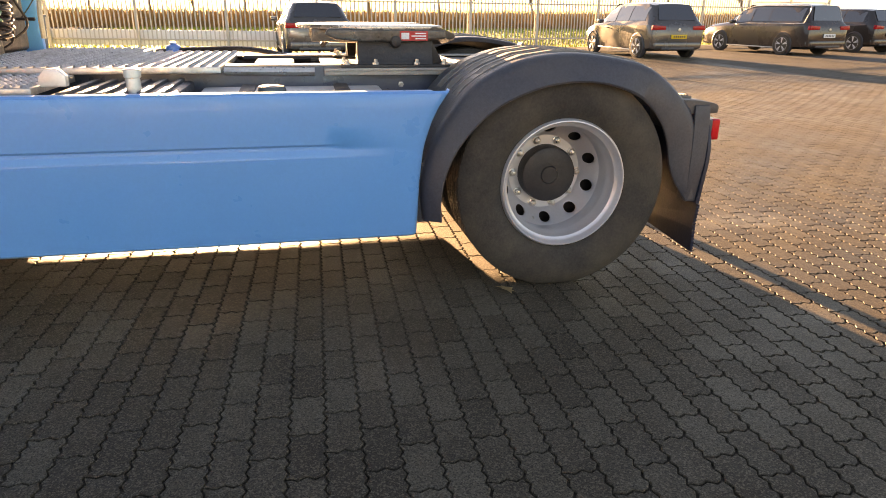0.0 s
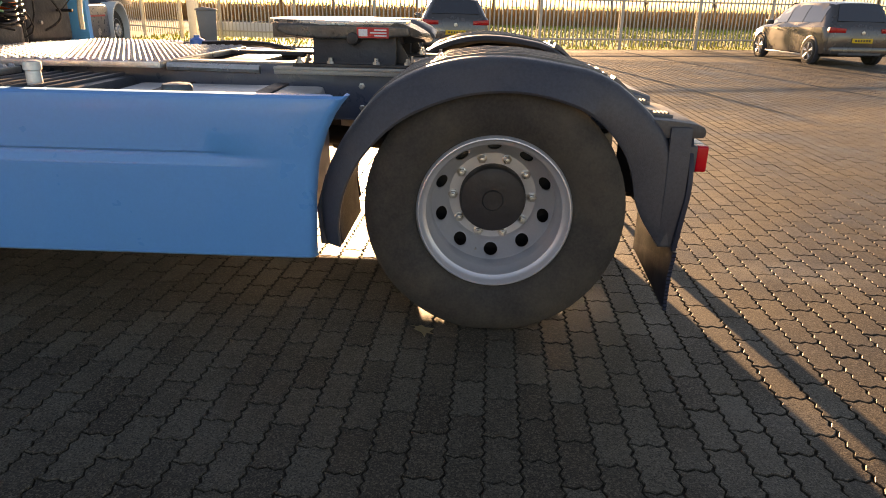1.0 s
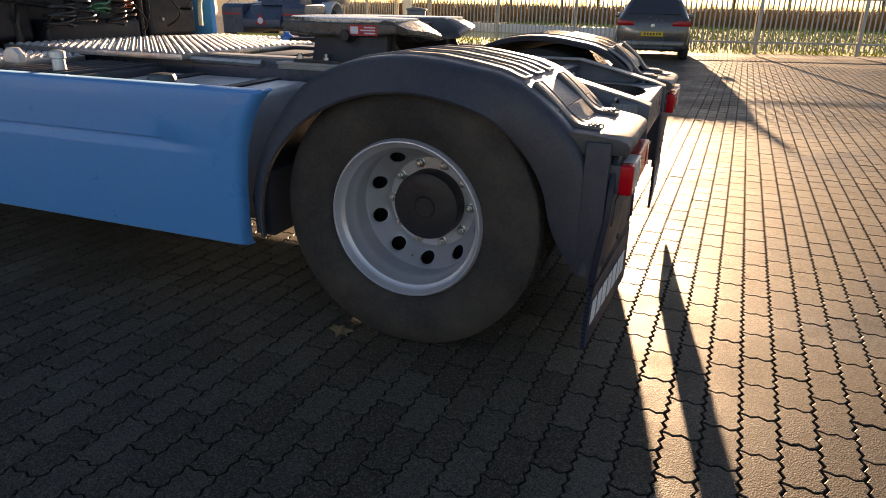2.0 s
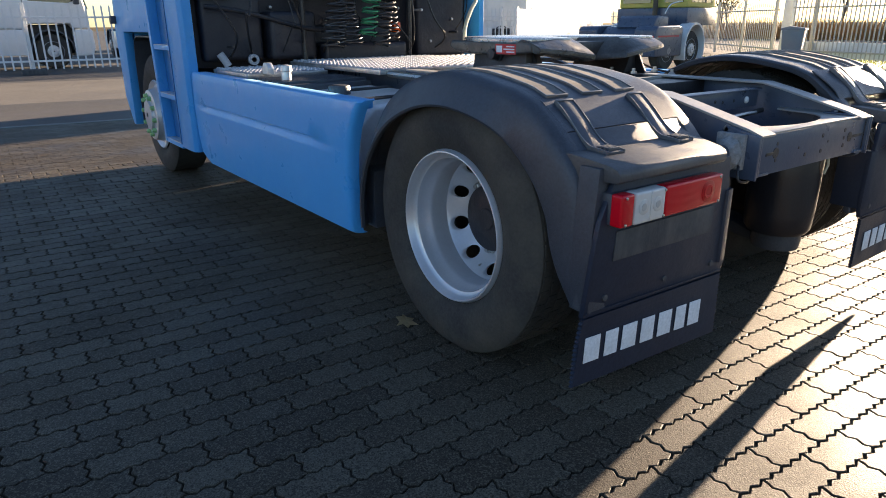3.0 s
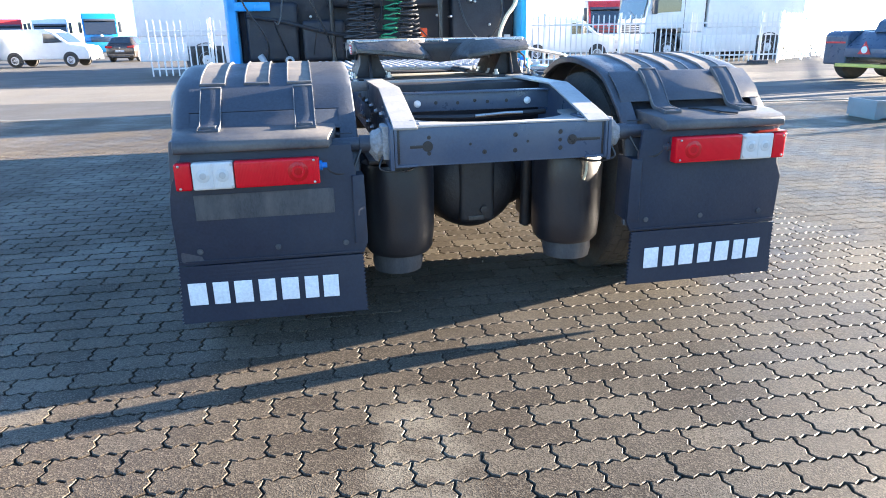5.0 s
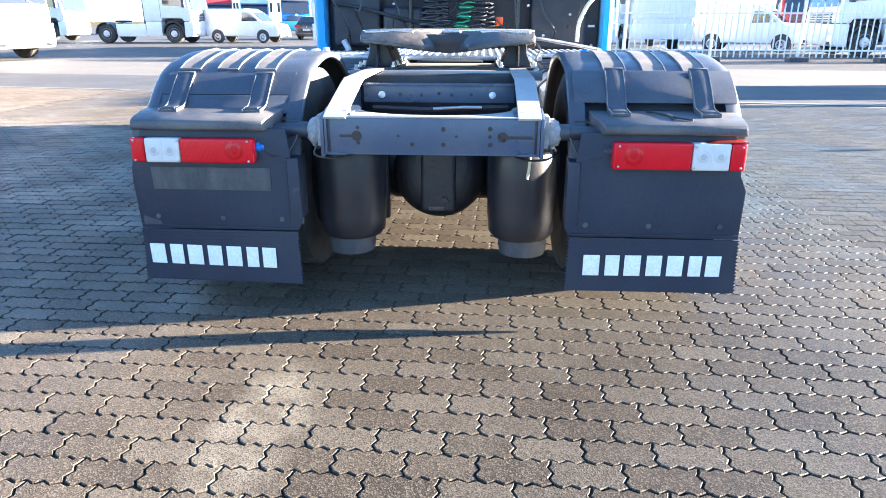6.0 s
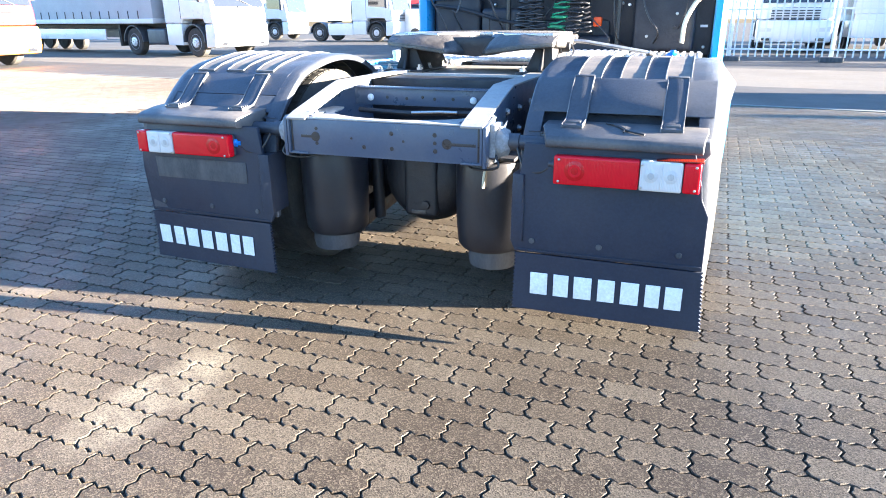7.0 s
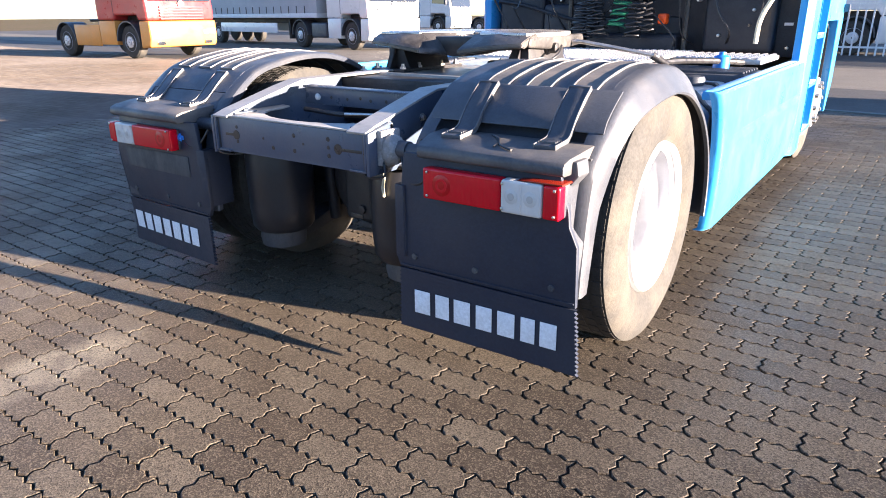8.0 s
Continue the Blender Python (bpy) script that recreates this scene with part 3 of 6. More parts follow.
def front_wheel(s):
    """A steered front wheel whose hub stands out, with green nut markers."""
    c = (0, FRONT_Y, AXLE_Z)
    bm = bm_lathe("x", c, [(s * a, r) for a, r in [(1.26, 0.3), (1.27, 0.292), (1.26, 0.278), (1.24, 0.262), (1.25, 0.24), (1.29, 0.225), (1.325, 0.215), (1.33, 0.2), (1.33, 0.13), (1.35, 0.125), (1.355, 0.1), (1.355, 0.02)]], 48, False)
    rim = part("wheel", bm, M_RIM, truck, "silver steel front wheel")
    part("tyre", squash(bm_lathe("x", (s * 1.12, FRONT_Y, AXLE_Z), tyre_profile(0.507, 0.31, 0.29), 72, "ring")), M_RUBBER, rim, "black front tyre")
    for i in range(10):
        a = math.radians(36 * i + 10)
        nut = bm_lathe("x", (0, FRONT_Y + 0.1675 * math.cos(a), AXLE_Z + 0.1675 * math.sin(a)), [(s * 1.33, 0.022), (s * 1.34, 0.02), (s * 1.36, 0.016), (s * 1.362, 0.01)], 10)
        part("nut", nut, M_GREENNUT if s < 0 else M_STEEL, rim, "green plastic nut cover" if s < 0 else "")


for side in (-1, 1):
    rear_wheel(side)
    front_wheel(side)

# fender line over the rear wheel, as (y, z)
ARCH_FRONT = [(0.668, 0.36), (0.684, 0.47), (0.676, 0.58), (0.635, 0.7), (0.56, 0.825), (0.46, 0.945), (0.345, 1.022), (0.2, 1.073), (0.05, 1.094),
              (-0.1, 1.09), (-0.22, 1.073), (-0.33, 1.052), (-0.42, 1.018)]
ARCH_REAR = [(-0.42, 1.014), (-0.5, 0.958), (-0.56, 0.905), (-0.61, 0.87)]
ARCH_INNER = [(0.592, 0.37), (0.596, 0.47), (0.572, 0.59), (0.505, 0.72), (0.37, 0.855), (0.19, 0.94), (0.02, 0.972), (-0.15, 0.962), (-0.33, 0.9), (-0.45, 0.79), (-0.51, 0.68), (-0.535, 0.58), (-0.575, 0.49), (-0.64, 0.40)]


def on_arch(y):
    """The fender's height and slope at y, on its upper side."""
    pts = ARCH_FRONT[4:] + ARCH_REAR[1:]
    for (y0, z0), (y1, z1) in zip(pts, pts[1:]):
        if y1 <= y <= y0:
            return z0 + (z1 - z0) * (y - y0) / (y1 - y0)
    return pts[-1][1]


def mixp(p, q, f):
    return (p[0] + (q[0] - p[0]) * f, p[1] + (q[1] - p[1]) * f)


def fender(s):
    """A black plastic rear fender with ribs, two straps, lamp shelf, tail lamp and mud flap."""
    xi, xo = 0.575, (1.25 if s < 0 else 1.262)
    line = [tuple(p) for p in (q.to_2d() for q in smooth_line([(*p, 0) for p in ARCH_FRONT], 4))]
    if s < 0:
        line += [(-0.46, 0.99), (-0.5, 0.96), (-0.53, 0.935)]
    bm = bm_strip("x", s * (xi + 0.05), s * (xo - 0.05), line, -0.009, 0.0)
    top = part("fender", bm, M_PLASTIC, truck, "dusty black plastic rear fender")
    # outer lip that hangs down over the tyre, and a narrow inner one
    arch = ARCH_INNER if s < 0 else ARCH_INNER[:5] + [(0.19, 0.95), (0.02, 0.99), (-0.15, 0.992), (-0.36, 0.94), (-0.485, 0.845), (-0.55, 0.73), (-0.59, 0.61), (-0.612, 0.5), (-0.632, 0.4)]
    inner = [tuple(p) for p in (q.to_2d() for q in smooth_line([(*p, 0) for p in arch], 4))]
    whole = line + ([] if s < 0 else [(-0.5, 0.957)]) + [(-0.57, 0.898), (-0.63, 0.83), (-0.662, 0.75), (-0.682, 0.64), (-0.692, 0.54), (-0.698, 0.46), (-0.70, 0.40)]
    for x, edge, w, d in ((xo, inner, 0.012, 1), (xi, None, 0.008, -1)):
        tmp = bmesh.new()
        k = 56
        def along(poly, f):
            seg = [0]
            for p, q in zip(poly, poly[1:]):
                seg.append(seg[-1] + math.dist(p, q))
            d = f * seg[-1]
            for i in range(len(poly) - 1):
                if seg[i + 1] >= d:
                    u = (d - seg[i]) / max(1e-9, seg[i + 1] - seg[i])
                    return (poly[i][0] + (poly[i + 1][0] - poly[i][0]) * u, poly[i][1] + (poly[i + 1][1] - poly[i][1]) * u)
            return poly[-1]
        low = edge if edge else [(y * 0.945, AXLE_Z + (z - AXLE_Z) * 0.945) for y, z in whole]
        rows = []
        for i in range(k + 1):
            o, n2 = along(whole, i / k), along(low, i / k)
            # the outer lip flares over the tyre and draws in towards the lamp
            g = w + (0.062 * min(1.0, max(0.0, (0.86 - i / k) / 0.3)) if d > 0 else 0.0)
            rows.append([tmp.verts.new((s * (x + d * dx), *p)) for p, dx in ((o, -0.055), (mixp(o, n2, 0.006), -0.03), (mixp(o, n2, 0.04), -0.008), (mixp(o, n2, 0.13), 0.008), (mixp(o, n2, 0.3), 0.012 + 0.15 * g), (mixp(o, n2, 0.93), g), (n2, g - 0.004), (n2, g - 0.02))])
        for r0, r1 in zip(rows, rows[1:]):
            for j in range(7):
                tmp.faces.new((r0[j], r1[j], r1[j + 1], r0[j + 1]))
        part("fender_lip", merge(bmesh.new(), tmp), M_PLASTIC, top)
    # low pads that run over the crown, each inside a thin raised edge
    for x0 in (0.725, 0.895, 1.067):
        ys = [0.5 - 0.90 * i / 30 for i in range(31)]
        rib = [(y, on_arch(y) + 0.0125) for y in ys]
        pad = part("rib", bm_strip("x", s * x0, s * (x0 + 0.094), [(y, z - 0.007) for y, z in rib], -0.012, 0.0), M_PAD, top, "dust-filled pad")
        b = bmesh.new()
        for e in (x0 - 0.003, x0 + 0.091):
            strip(b, "x", s * e, s * (e + 0.006), [(y, z - 0.003) for y, z in rib], -0.018, 0.0015)
        strip(b, "x", s * (x0 - 0.003), s * (x0 + 0.097), [(-0.397, on_arch(-0.397) + 0.0095), (-0.404, on_arch(-0.404) + 0.0095)], -0.02, 0.002)
        part("rib_edge", b, M_EDGE_GLINT, pad, "raised edge, paled to show a sky glint")
    # rear section between crown and shelf; on one side it has sprung out of its catch
    lift = 0.014 if s > 0 else 0.0
    rear = [(-0.405, 1.022 + lift), (-0.47, 0.982 + lift), (-0.525, 0.94 + lift * 0.9), (-0.55, 0.915)] if s > 0 else [(-0.5315, 0.9325), (-0.555, 0.908), (-0.585, 0.882), (-0.6, 0.866)]
    rs = [tuple(q.to_2d()) for q in smooth_line([(*p, 0) for p in rear], 4)]
    part("fender_rear", bm_strip("x", s * (xi + (0.05 if s < 0 else 0.01)), s * (xo - (0.05 if s < 0 else 0.004)), rs, -0.007, 0.002), M_PLASTIC, top, "sprung loose fender section" if s > 0 else "")
    under = [(-0.44, 0.95), (-0.52, 0.88), (-0.56, 0.852), (-0.62, 0.846)]
    part("fender_lining", bm_strip("x", s * (xi + 0.01), s * (xo - 0.01), under, -0.006), M_PLASTIC, top)
    # straps
    for x0 in (0.722, 1.078):
        sl = [(-0.435, 1.02), (-0.468, 0.995), (-0.51, 0.958), (-0.552, 0.918), (-0.59, 0.894), (-0.63, 0.889), (-0.668, 0.884)]
        if s > 0:
            # these ride over the sprung section and turn sharply on to the shelf
            sl = [(-0.428, 1.046), (-0.475, 1.012), (-0.53, 0.96), (-0.562, 0.922), (-0.588, 0.898), (-0.63, 0.891), (-0.682, 0.886)]
        sl = [tuple(q.to_2d()) for q in smooth_line([(*p, 0) for p in sl], 3)]
        b = bm_strip("x", s * x0, s * (x0 + 0.078), sl, -0.018, 0.004)
        for i in range(4):
            y = -0.61 - i * 0.014
            box(b, *sorted((s * (x0 + 0.012), s * (x0 + 0.066))), y - 0.004, y + 0.004, 0.876, 0.895, 0.002)
        strap = part("strap", b, M_PLASTIC, top)
        b = bmesh.new()
        for e in (x0 - 0.001, x0 + 0.0745):
            strip(b, "x", s * e, s * (e + 0.0045), [(y, z + 0.003) for y, z in sl], -0.018, 0.0012)
        strip(b, "x", s * x0, s * (x0 + 0.078), [(sl[0][0] + 0.001, sl[0][1] + 0.004), (sl[0][0] - 0.007, sl[0][1])], -0.012, 0.002)
        part("strap_edge", b, M_EDGE_GLINT, strap, "raised edge, paled to show a sky glint")
    # lamp shelf with rounded brow
    sh = [(-0.56, 0.884), (-0.65, 0.878), (-0.742, 0.865), (-0.768, 0.855), (-0.776, 0.842), (-0.776, 0.822), (-0.768, 0.814), (-0.56, 0.812)]
    b = bm_prism("x", s * 0.648, s * 1.244, sh, 0.007, 2)
    for v in b.verts:
        # both ends are cut back towards the rear
        back = max(0.0, min(1.0, (-0.655 - v.co.y) / 0.12))
        inward = abs(v.co.x) < 0.9
        v.co.x += s * (0.036 if inward else -0.014) * back
    part("lamp_shelf", b, M_SHELF, top, "moulded shelf above the tail lamp")
    # corner piece between lip and flap, notched beside the lamp
    side_line = [(1.268, 0.59), (1.232, 0.635), (1.23, 0.775), (1.258, 0.81)] if s > 0 else [(1.268, 0.59), (1.264, 0.70), (1.256, 0.80)]
    b = bm_prism("y", -0.722 if s > 0 else -0.72, -0.64, [(s * 1.18, 0.39), (s * 1.262, 0.39)] + [(s * u, w) for u, w in side_line] + [(s * 1.25, 0.855), (s * 1.18, 0.855)], 0.006)
    part("corner_guard", b, M_PLASTIC, top)
    return top


def shelf_cable():
    """A loose black cable end lying on the shelf of the sprung fender."""
    line = [(0.88, -0.60, 0.885), (0.93, -0.64, 0.883), (0.97, -0.70, 0.8755), (1.03, -0.735, 0.8705)]
    part("cable", bm_tube(smooth_line(line, 5), 0.004, 6), M_HOSE, truck, "loose black cable end")
    part("cable", bm_tube(smooth_line([(0.9, -0.61, 0.884), (0.95, -0.68, 0.8785), (0.955, -0.72, 0.8725)], 5), 0.003, 6), M_HOSE, truck)


def flap_y(s, x, z):
    """The flap hangs a little askew: its lower outer corner swings forward."""
    return (0.04 if s < 0 else 0.02) * max(0.0, (abs(x) - 0.6) / 0.65) * min(1.0, max(0.0, (0.62 - z) / 0.35))


def swing(bm, s):
    for v in bm.verts:
        v.co.y += flap_y(s, v.co.x, v.co.z)
    return bm


def print_bars(parent, s):
    """A brand's lettering as seven plain bars of its size and colour."""
    x = 0.642 if s > 0 else -1.255
    for w in (0.088, 0.076, 0.088, 0.082, 0.086, 0.068, 0.078):
        b = swing(bm_box(x, x + w * 0.78, -0.7505, -0.7475, 0.214, 0.306, 0.003), s)
        part("print_bar", b, M_LETTER, parent, "white printed bar")
        x += w * 1.055


def mud_flap(s):
    b = bm_prism("y", -0.742, -0.722, [(s * 0.60, 0.82), (s * 1.205, 0.82), (s * (1.24 if s > 0 else 1.258), 0.70), (s * (1.246 if s > 0 else 1.268), 0.65), (s * 1.274, 0.59), (s * 1.276, 0.378), (s * 0.572, 0.386), (s * 0.553, 0.43), (s * 0.555, 0.66), (s * 0.585, 0.70)], 0.005, 2)
    flap = part("mud_flap", swing(b, s), M_MAT, truck, "black rubber mud flap with white print")
    # folded inner edge
    b = bm_prism("z", 0.43, 0.70, [(s * 0.556, -0.742), (s * 0.60, -0.752), (s * 0.606, -0.742), (s * 0.575, -0.60), (s * 0.562, -0.60)], 0.004)
    part("flap_edge", b, M_MAT, flap)
    # a pressed line across the flap above its lower seam
    part("flap_seam", swing(bm_box(*sorted((s * 0.575, s * 1.27)), -0.7455, -0.741, 0.392, 0.398, 0.001), s), M_MAT, flap)
    # lower mat with toothed sides
    outer, inner = [], []
    n2 = 15
    for i in range(n2 + 1):
        z, x = 0.136 + (0.376 - 0.136) * i / n2, 1.297 - 0.015 * i / n2
        outer.append((s * x, z))
        inner.append((s * (0.566 + 0.006 * i / n2), z + 0.006))
        if i < n2:
            outer.append((s * (x - 0.009), z + 0.0077))
            inner.append((s * (0.575 + 0.006 * i / n2), z + 0.0137))
    b = swing(bm_prism("y", -0.746, -0.732, outer + inner[::-1], 0.0), s)
    mat_ob = part("flap_mat", b, M_MAT, flap, "lower rubber mat with toothed edges")
    print_bars(mat_ob, s)
    for x in (0.64, 0.9, 1.19):
        y = -0.742 + flap_y(s, x, 0.435)
        part("flap_bolt", bm_lathe("y", (s * x, y, 0.435), [(-0.005, 0.004), (-0.004, 0.011), (0.002, 0.012)], 12), M_DUST, flap, "dusty bolt head")
    # number plate holder, dusty where the plate has been
    if s < 0:
        part("plate_holder", swing(bm_box(-1.185, -0.675, -0.7465, -0.742, 0.560, 0.658, 0.002), s), M_DUST, flap, "dusty bare number plate holder")


def tail_lamp(s):
    x0, x1 = 0.722, 1.232
    lo, hi = (0.686, 0.785) if s < 0 else (0.682, 0.789)
    b = bm_prism("y", -0.758, -0.70, [(s * x0, lo + 0.002), (s * x0, hi - 0.002), (s * x1, hi), (s * x1, lo)], 0.01, 2)
    lamp = part("tail_lamp", b, M_PLASTIC, truck, "long red tail lamp with a white section")
    def lens(name, a, b2, mat, bulge=0.0):
        o = bm_prism("y", -0.795 - bulge, -0.75, [(s * a, lo), (s * a, hi), (s * b2, hi), (s * b2, lo)], 0.009, 3)
        return part(name, o, mat, lamp)
    lens("red_lens", x0, 1.026, M_RED_LENS)
    lens("reverse_lens", 1.029, 1.172, M_WHITE_LENS, 0.002)
    lens("outer_lens", 1.175, x1, M_RED_LENS)
    # round bowls that show through the lenses, and the rib between the two white fields
    def disc(name, x, z, r, y, mat, under):
        return part(name, bm_lathe("y", (s * x, y, z), [(0.002, r), (0.0, r), (-0.0012, r * 0.92), (-0.0012, 0.001)], 28), mat, under)
    bowl = disc("reflector", 0.80, 0.736, 0.037, -0.7955, M_RED_DEEP, lamp)
    part("reflector_ring", bm_lathe("y", (s * 0.80, -0.7967, 0.736), [(0.0, 0.024), (-0.001, 0.023), (-0.001, 0.015), (0.0, 0.014)], 24, "ring"), M_RED_LENS, bowl)
    for x in (1.067, 1.134):
        bowl = disc("bulb_bowl", x, 0.738, 0.024, -0.7975, M_CLEAR_MID, lamp)
        disc("bulb", x, 0.738, 0.012, -0.7987, M_CLEAR_DEEP, bowl)
    part("lens_rib", bm_box(*sorted((s * 1.0995, s * 1.1025)), -0.7995, -0.79, 0.69, 0.782, 0.001), M_WHITE_LENS, lamp)
    for x in (0.742, 1.035, 1.215):
        for z in (0.695, 0.776):
            part("screw", bm_lathe("y", (s * x, -0.797, z), [(0.0, 0.005), (-0.003, 0.0045), (-0.004, 0.002)], 8), M_STEEL, lamp)
    plug = bm_lathe("x", (s * 0.722, -0.735, 0.745), [(0, 0.02), (-s * 0.012, 0.02), (-s * 0.014, 0.013), (-s * 0.03, 0.012)], 16)
    part("plug", plug, M_BLUEPLUG if s < 0 else M_PLASTIC, lamp, "blue plug" if s < 0 else "")
    if s > 0:
        part("marker_strip", bm_prism("y", -0.79, -0.72, [(1.08, 0.7905), (1.12, 0.795), (1.236, 0.7965), (1.238, 0.7905)], 0.002), M_MARKER, lamp, "thin orange-red marker strip")


for side in (-1, 1):
    fender(side)
    mud_flap(side)
    tail_lamp(side)

shelf_cable()

# front mud guards behind the skirts
for side in (-1, 1):
    part("front_mud_guard", bm_prism("x", side * 0.78, side * 1.24, [(0.6, 0.35), (0.69, 0.35), (0.70, 0.5), (0.66, 0.64), (0.6, 0.62), (0.615, 0.5)], 0.006), M_PLASTIC, truck)

part("front_mud_flap", bm_box(0.86, 1.29, 3.74, 3.754, 0.14, 0.46, 0.003), M_MAT, truck, "black rubber flap behind the front wheel")

# ---- chassis ----
for side in (-1, 1):
    s = side
    web = [(-0.755, 0.722), (-0.755, 0.868), (-0.71, 0.885), (-0.31, 0.985), (0.2, 0.985), (4.95, 0.985), (4.95, 0.72)]
    b = bm_prism("x", s * 0.425, s * 0.435, web, 0.002)
    top = [(4.95, 0.99), (0.2, 0.99), (-0.30, 0.99), (-0.40, 0.968), (-0.70, 0.892), (-0.757, 0.872)]
    strip(b, "x", s * 0.345, s * 0.436, [(-0.75, 0.728), (0.2, 0.728), (4.95, 0.728)], 0.009, 0.002)
    rail = part("chassis_rail", b, M_FRAME, truck, "grey painted chassis rail with downswept tail")
    part("rail_flange", bm_strip("x", s * 0.345, s * 0.438, top[::-1], 0.009, 0.002), M_FLANGE_LIT, rail, "dusty upper flange, paled as if lit by the sky", flat=True)
    for i in range(14):
        y, z = -0.62 + 0.21 * (i % 7), 0.78 + 0.1 * (i // 7) + 0.004 * (i % 3)
        if z > 0.95 + y * 0.1:
            continue
        part("bolt", bm_lathe("x", (s * 0.436, y, z), [(0, 0.016), (s * 0.006, 0.016), (s * 0.007, 0.011), (s * 0.016, 0.01)], 6), M_STEEL, rail)
    # bolted tail plate and the sealed bracket that carries the lamp arm
    part("tail_gusset", bm_prism("x", s * 0.437, s * 0.452, [(-0.757, 0.71), (-0.757, 0.87), (-0.62, 0.898), (-0.55, 0.75), (-0.60, 0.71)], 0.004), M_FRAME, rail)
    tmp = bmesh.new()
    bmesh.ops.create_icosphere(tmp, subdivisions=3, radius=1)
    for v in tmp.verts:
        q = v.co.copy()
        f = 1 + 0.22 * noise.noise(q * 2.3 + Vector((s * 3, 0, 0)))
        v.co = Vector((s * 0.485 + q.x * 0.045 * f, -0.66 + q.y * 0.05 * f, 0.80 + q.z * 0.06 * f))
    b = merge(bmesh.new(), tmp)
    box(b, *sorted((s * 0.45, s * 0.475)), -0.71, -0.6, 0.745, 0.875, 0.006)
    br = part("lamp_bracket", b, M_SEALANT, truck, "bracket caked in grey sealant")
    part("lamp_arm", bm_lathe("x", (0, -0.655, 0.805), [(s * 0.48, 0.034), (s * 0.56, 0.034), (s * 0.562, 0.028), (s * 0.70, 0.028)], 20), M_PLASTIC, br)
    part("cable", bm_tube(smooth_line([(s * 0.47, -0.70, 0.765), (s * 0.49, -0.715, 0.715), (s * 0.43, -0.715, 0.698), (s * 0.36, -0.68, 0.70), (s * 0.3, -0.58, 0.72)], 6), 0.005), M_HOSE, br)
    part("cable", bm_tube(smooth_line([(s * 0.56, -0.70, 0.79), (s * 0.6, -0.73, 0.72), (s * 0.66, -0.74, 0.71), (s * 0.71, -0.735, 0.745)], 6), 0.005), M_HOSE, br)

# rear cross member: a channel with slots, holes and a top flange cut out in a bow
slots = bmesh.new()
prism(slots, "y", -0.744, -0.732, [(-0.428, 0.722), (-0.428, 0.868), (0.428, 0.868), (0.428, 0.722)], 0.004)
bow = [(-0.428, -0.744), (-0.428, -0.36), (-0.36, -0.38)]
for i in range(13):
    a = math.pi * i / 12
    bow.append((-0.335 * math.cos(a), -0.45 - 0.245 * math.sin(a) ** 0.8))
bow += [(0.36, -0.38), (0.428, -0.36), (0.428, -0.744)]
prism(slots, "z", 0.72, 0.728, [(-0.428, -0.744), (-0.428, -0.62), (0.428, -0.62), (0.428, -0.744)], 0.002)
cross = part("rear_cross_member", slots, M_FRAME, truck, "grey rear cross member with drilled holes")
part("cross_flange", bm_prism("z", 0.8685, 0.8755, bow, 0.002), M_FLANGE_LIT, cross, "dusty bowed upper flange, paled as if lit by the sky")
for x, z, r in ((-0.135, 0.797, 0.006), (0.048, 0.826, 0.0095), (0.048, 0.764, 0.0095), (-0.078, 0.764, 0.0095), (0.1, 0.797, 0.006), (0.236, 0.829, 0.0095), (0.238, 0.765, 0.0095), (0.236, 0.797, 0.008), (-0.3, 0.83, 0.008), (-0.3, 0.768, 0.008)):
    part("hole", bm_lathe("y", (x, -0.7442, z), [(0.0, r), (-0.0012, r * 0.9)], 14), M_HOSE, cross)
for x in (-0.418, 0.418):
    part("end_gap", bm_box(x - 0.004, x + 0.004, -0.7455, -0.743, 0.732, 0.862, 0.001), M_HOSE, cross, "dark gap at the rail end")
for x in (-0.305, 0.287):
    part("keyhole", bm_lathe("y", (x, -0.7442, 0.796), [(0.0, 0.021), (-0.0014, 0.02)], 18), M_HOSE, cross)
    x2 = (x, x - 0.07) if x < 0 else (x, x + 0.12)
    part("keyhole_slot", bm_box(min(x2), max(x2), -0.7455, -0.743, 0.790, 0.802, 0.001), M_HOSE, cross)
for side in (-1, 1):
    s = side
    b = bm_box(*sorted((s * 0.33, s * 0.43)), -0.72, -0.60, 0.8765, 0.883, 0.003)
    part("corner_plate", b, M_FRAME, cross)
    for x, y in ((0.36, -0.69), (0.36, -0.64)):
        part("bolt", bm_lathe("z", (s * x, y, 0.883), [(0, 0.014), (0.009, 0.013), (0.01, 0.008)], 6), M_FRAME, cross)

b = bm_prism("y", -0.285, -0.262, [(-0.35, 0.878), (-0.35, 0.962), (0.35, 0.962), (0.35, 0.878)], 0.004)
box(b, -0.35, 0.35, -0.30, -0.24, 0.955, 0.963, 0.002)
bar = part("frame_cross_bar", b, M_FRAME, truck, "grey cross bar with two pale bolts")
for x in (-0.265, 0.248):
    part("bolt", bm_lathe("y", (x, -0.286, 0.913), [(0.0, 0.016), (-0.005, 0.016), (-0.009, 0.012), (-0.011, 0.005)], 20), M_WHITE, bar, "pale round bolt head")
for x, z in ((-0.18, 0.915), (-0.08, 0.912), (0.0, 0.92), (0.06, 0.913), (0.15, 0.915)):
    part("hole", bm_lathe("y", (x, -0.2855, z), [(0.0, 0.008), (-0.001, 0.007)], 12), M_HOSE, bar)
part("pipe", bm_tube([(-0.3, -0.34, 0.86), (-0.05, -0.36, 0.855), (0.32, -0.33, 0.865)], 0.012), M_BLACKSTEEL, bar)
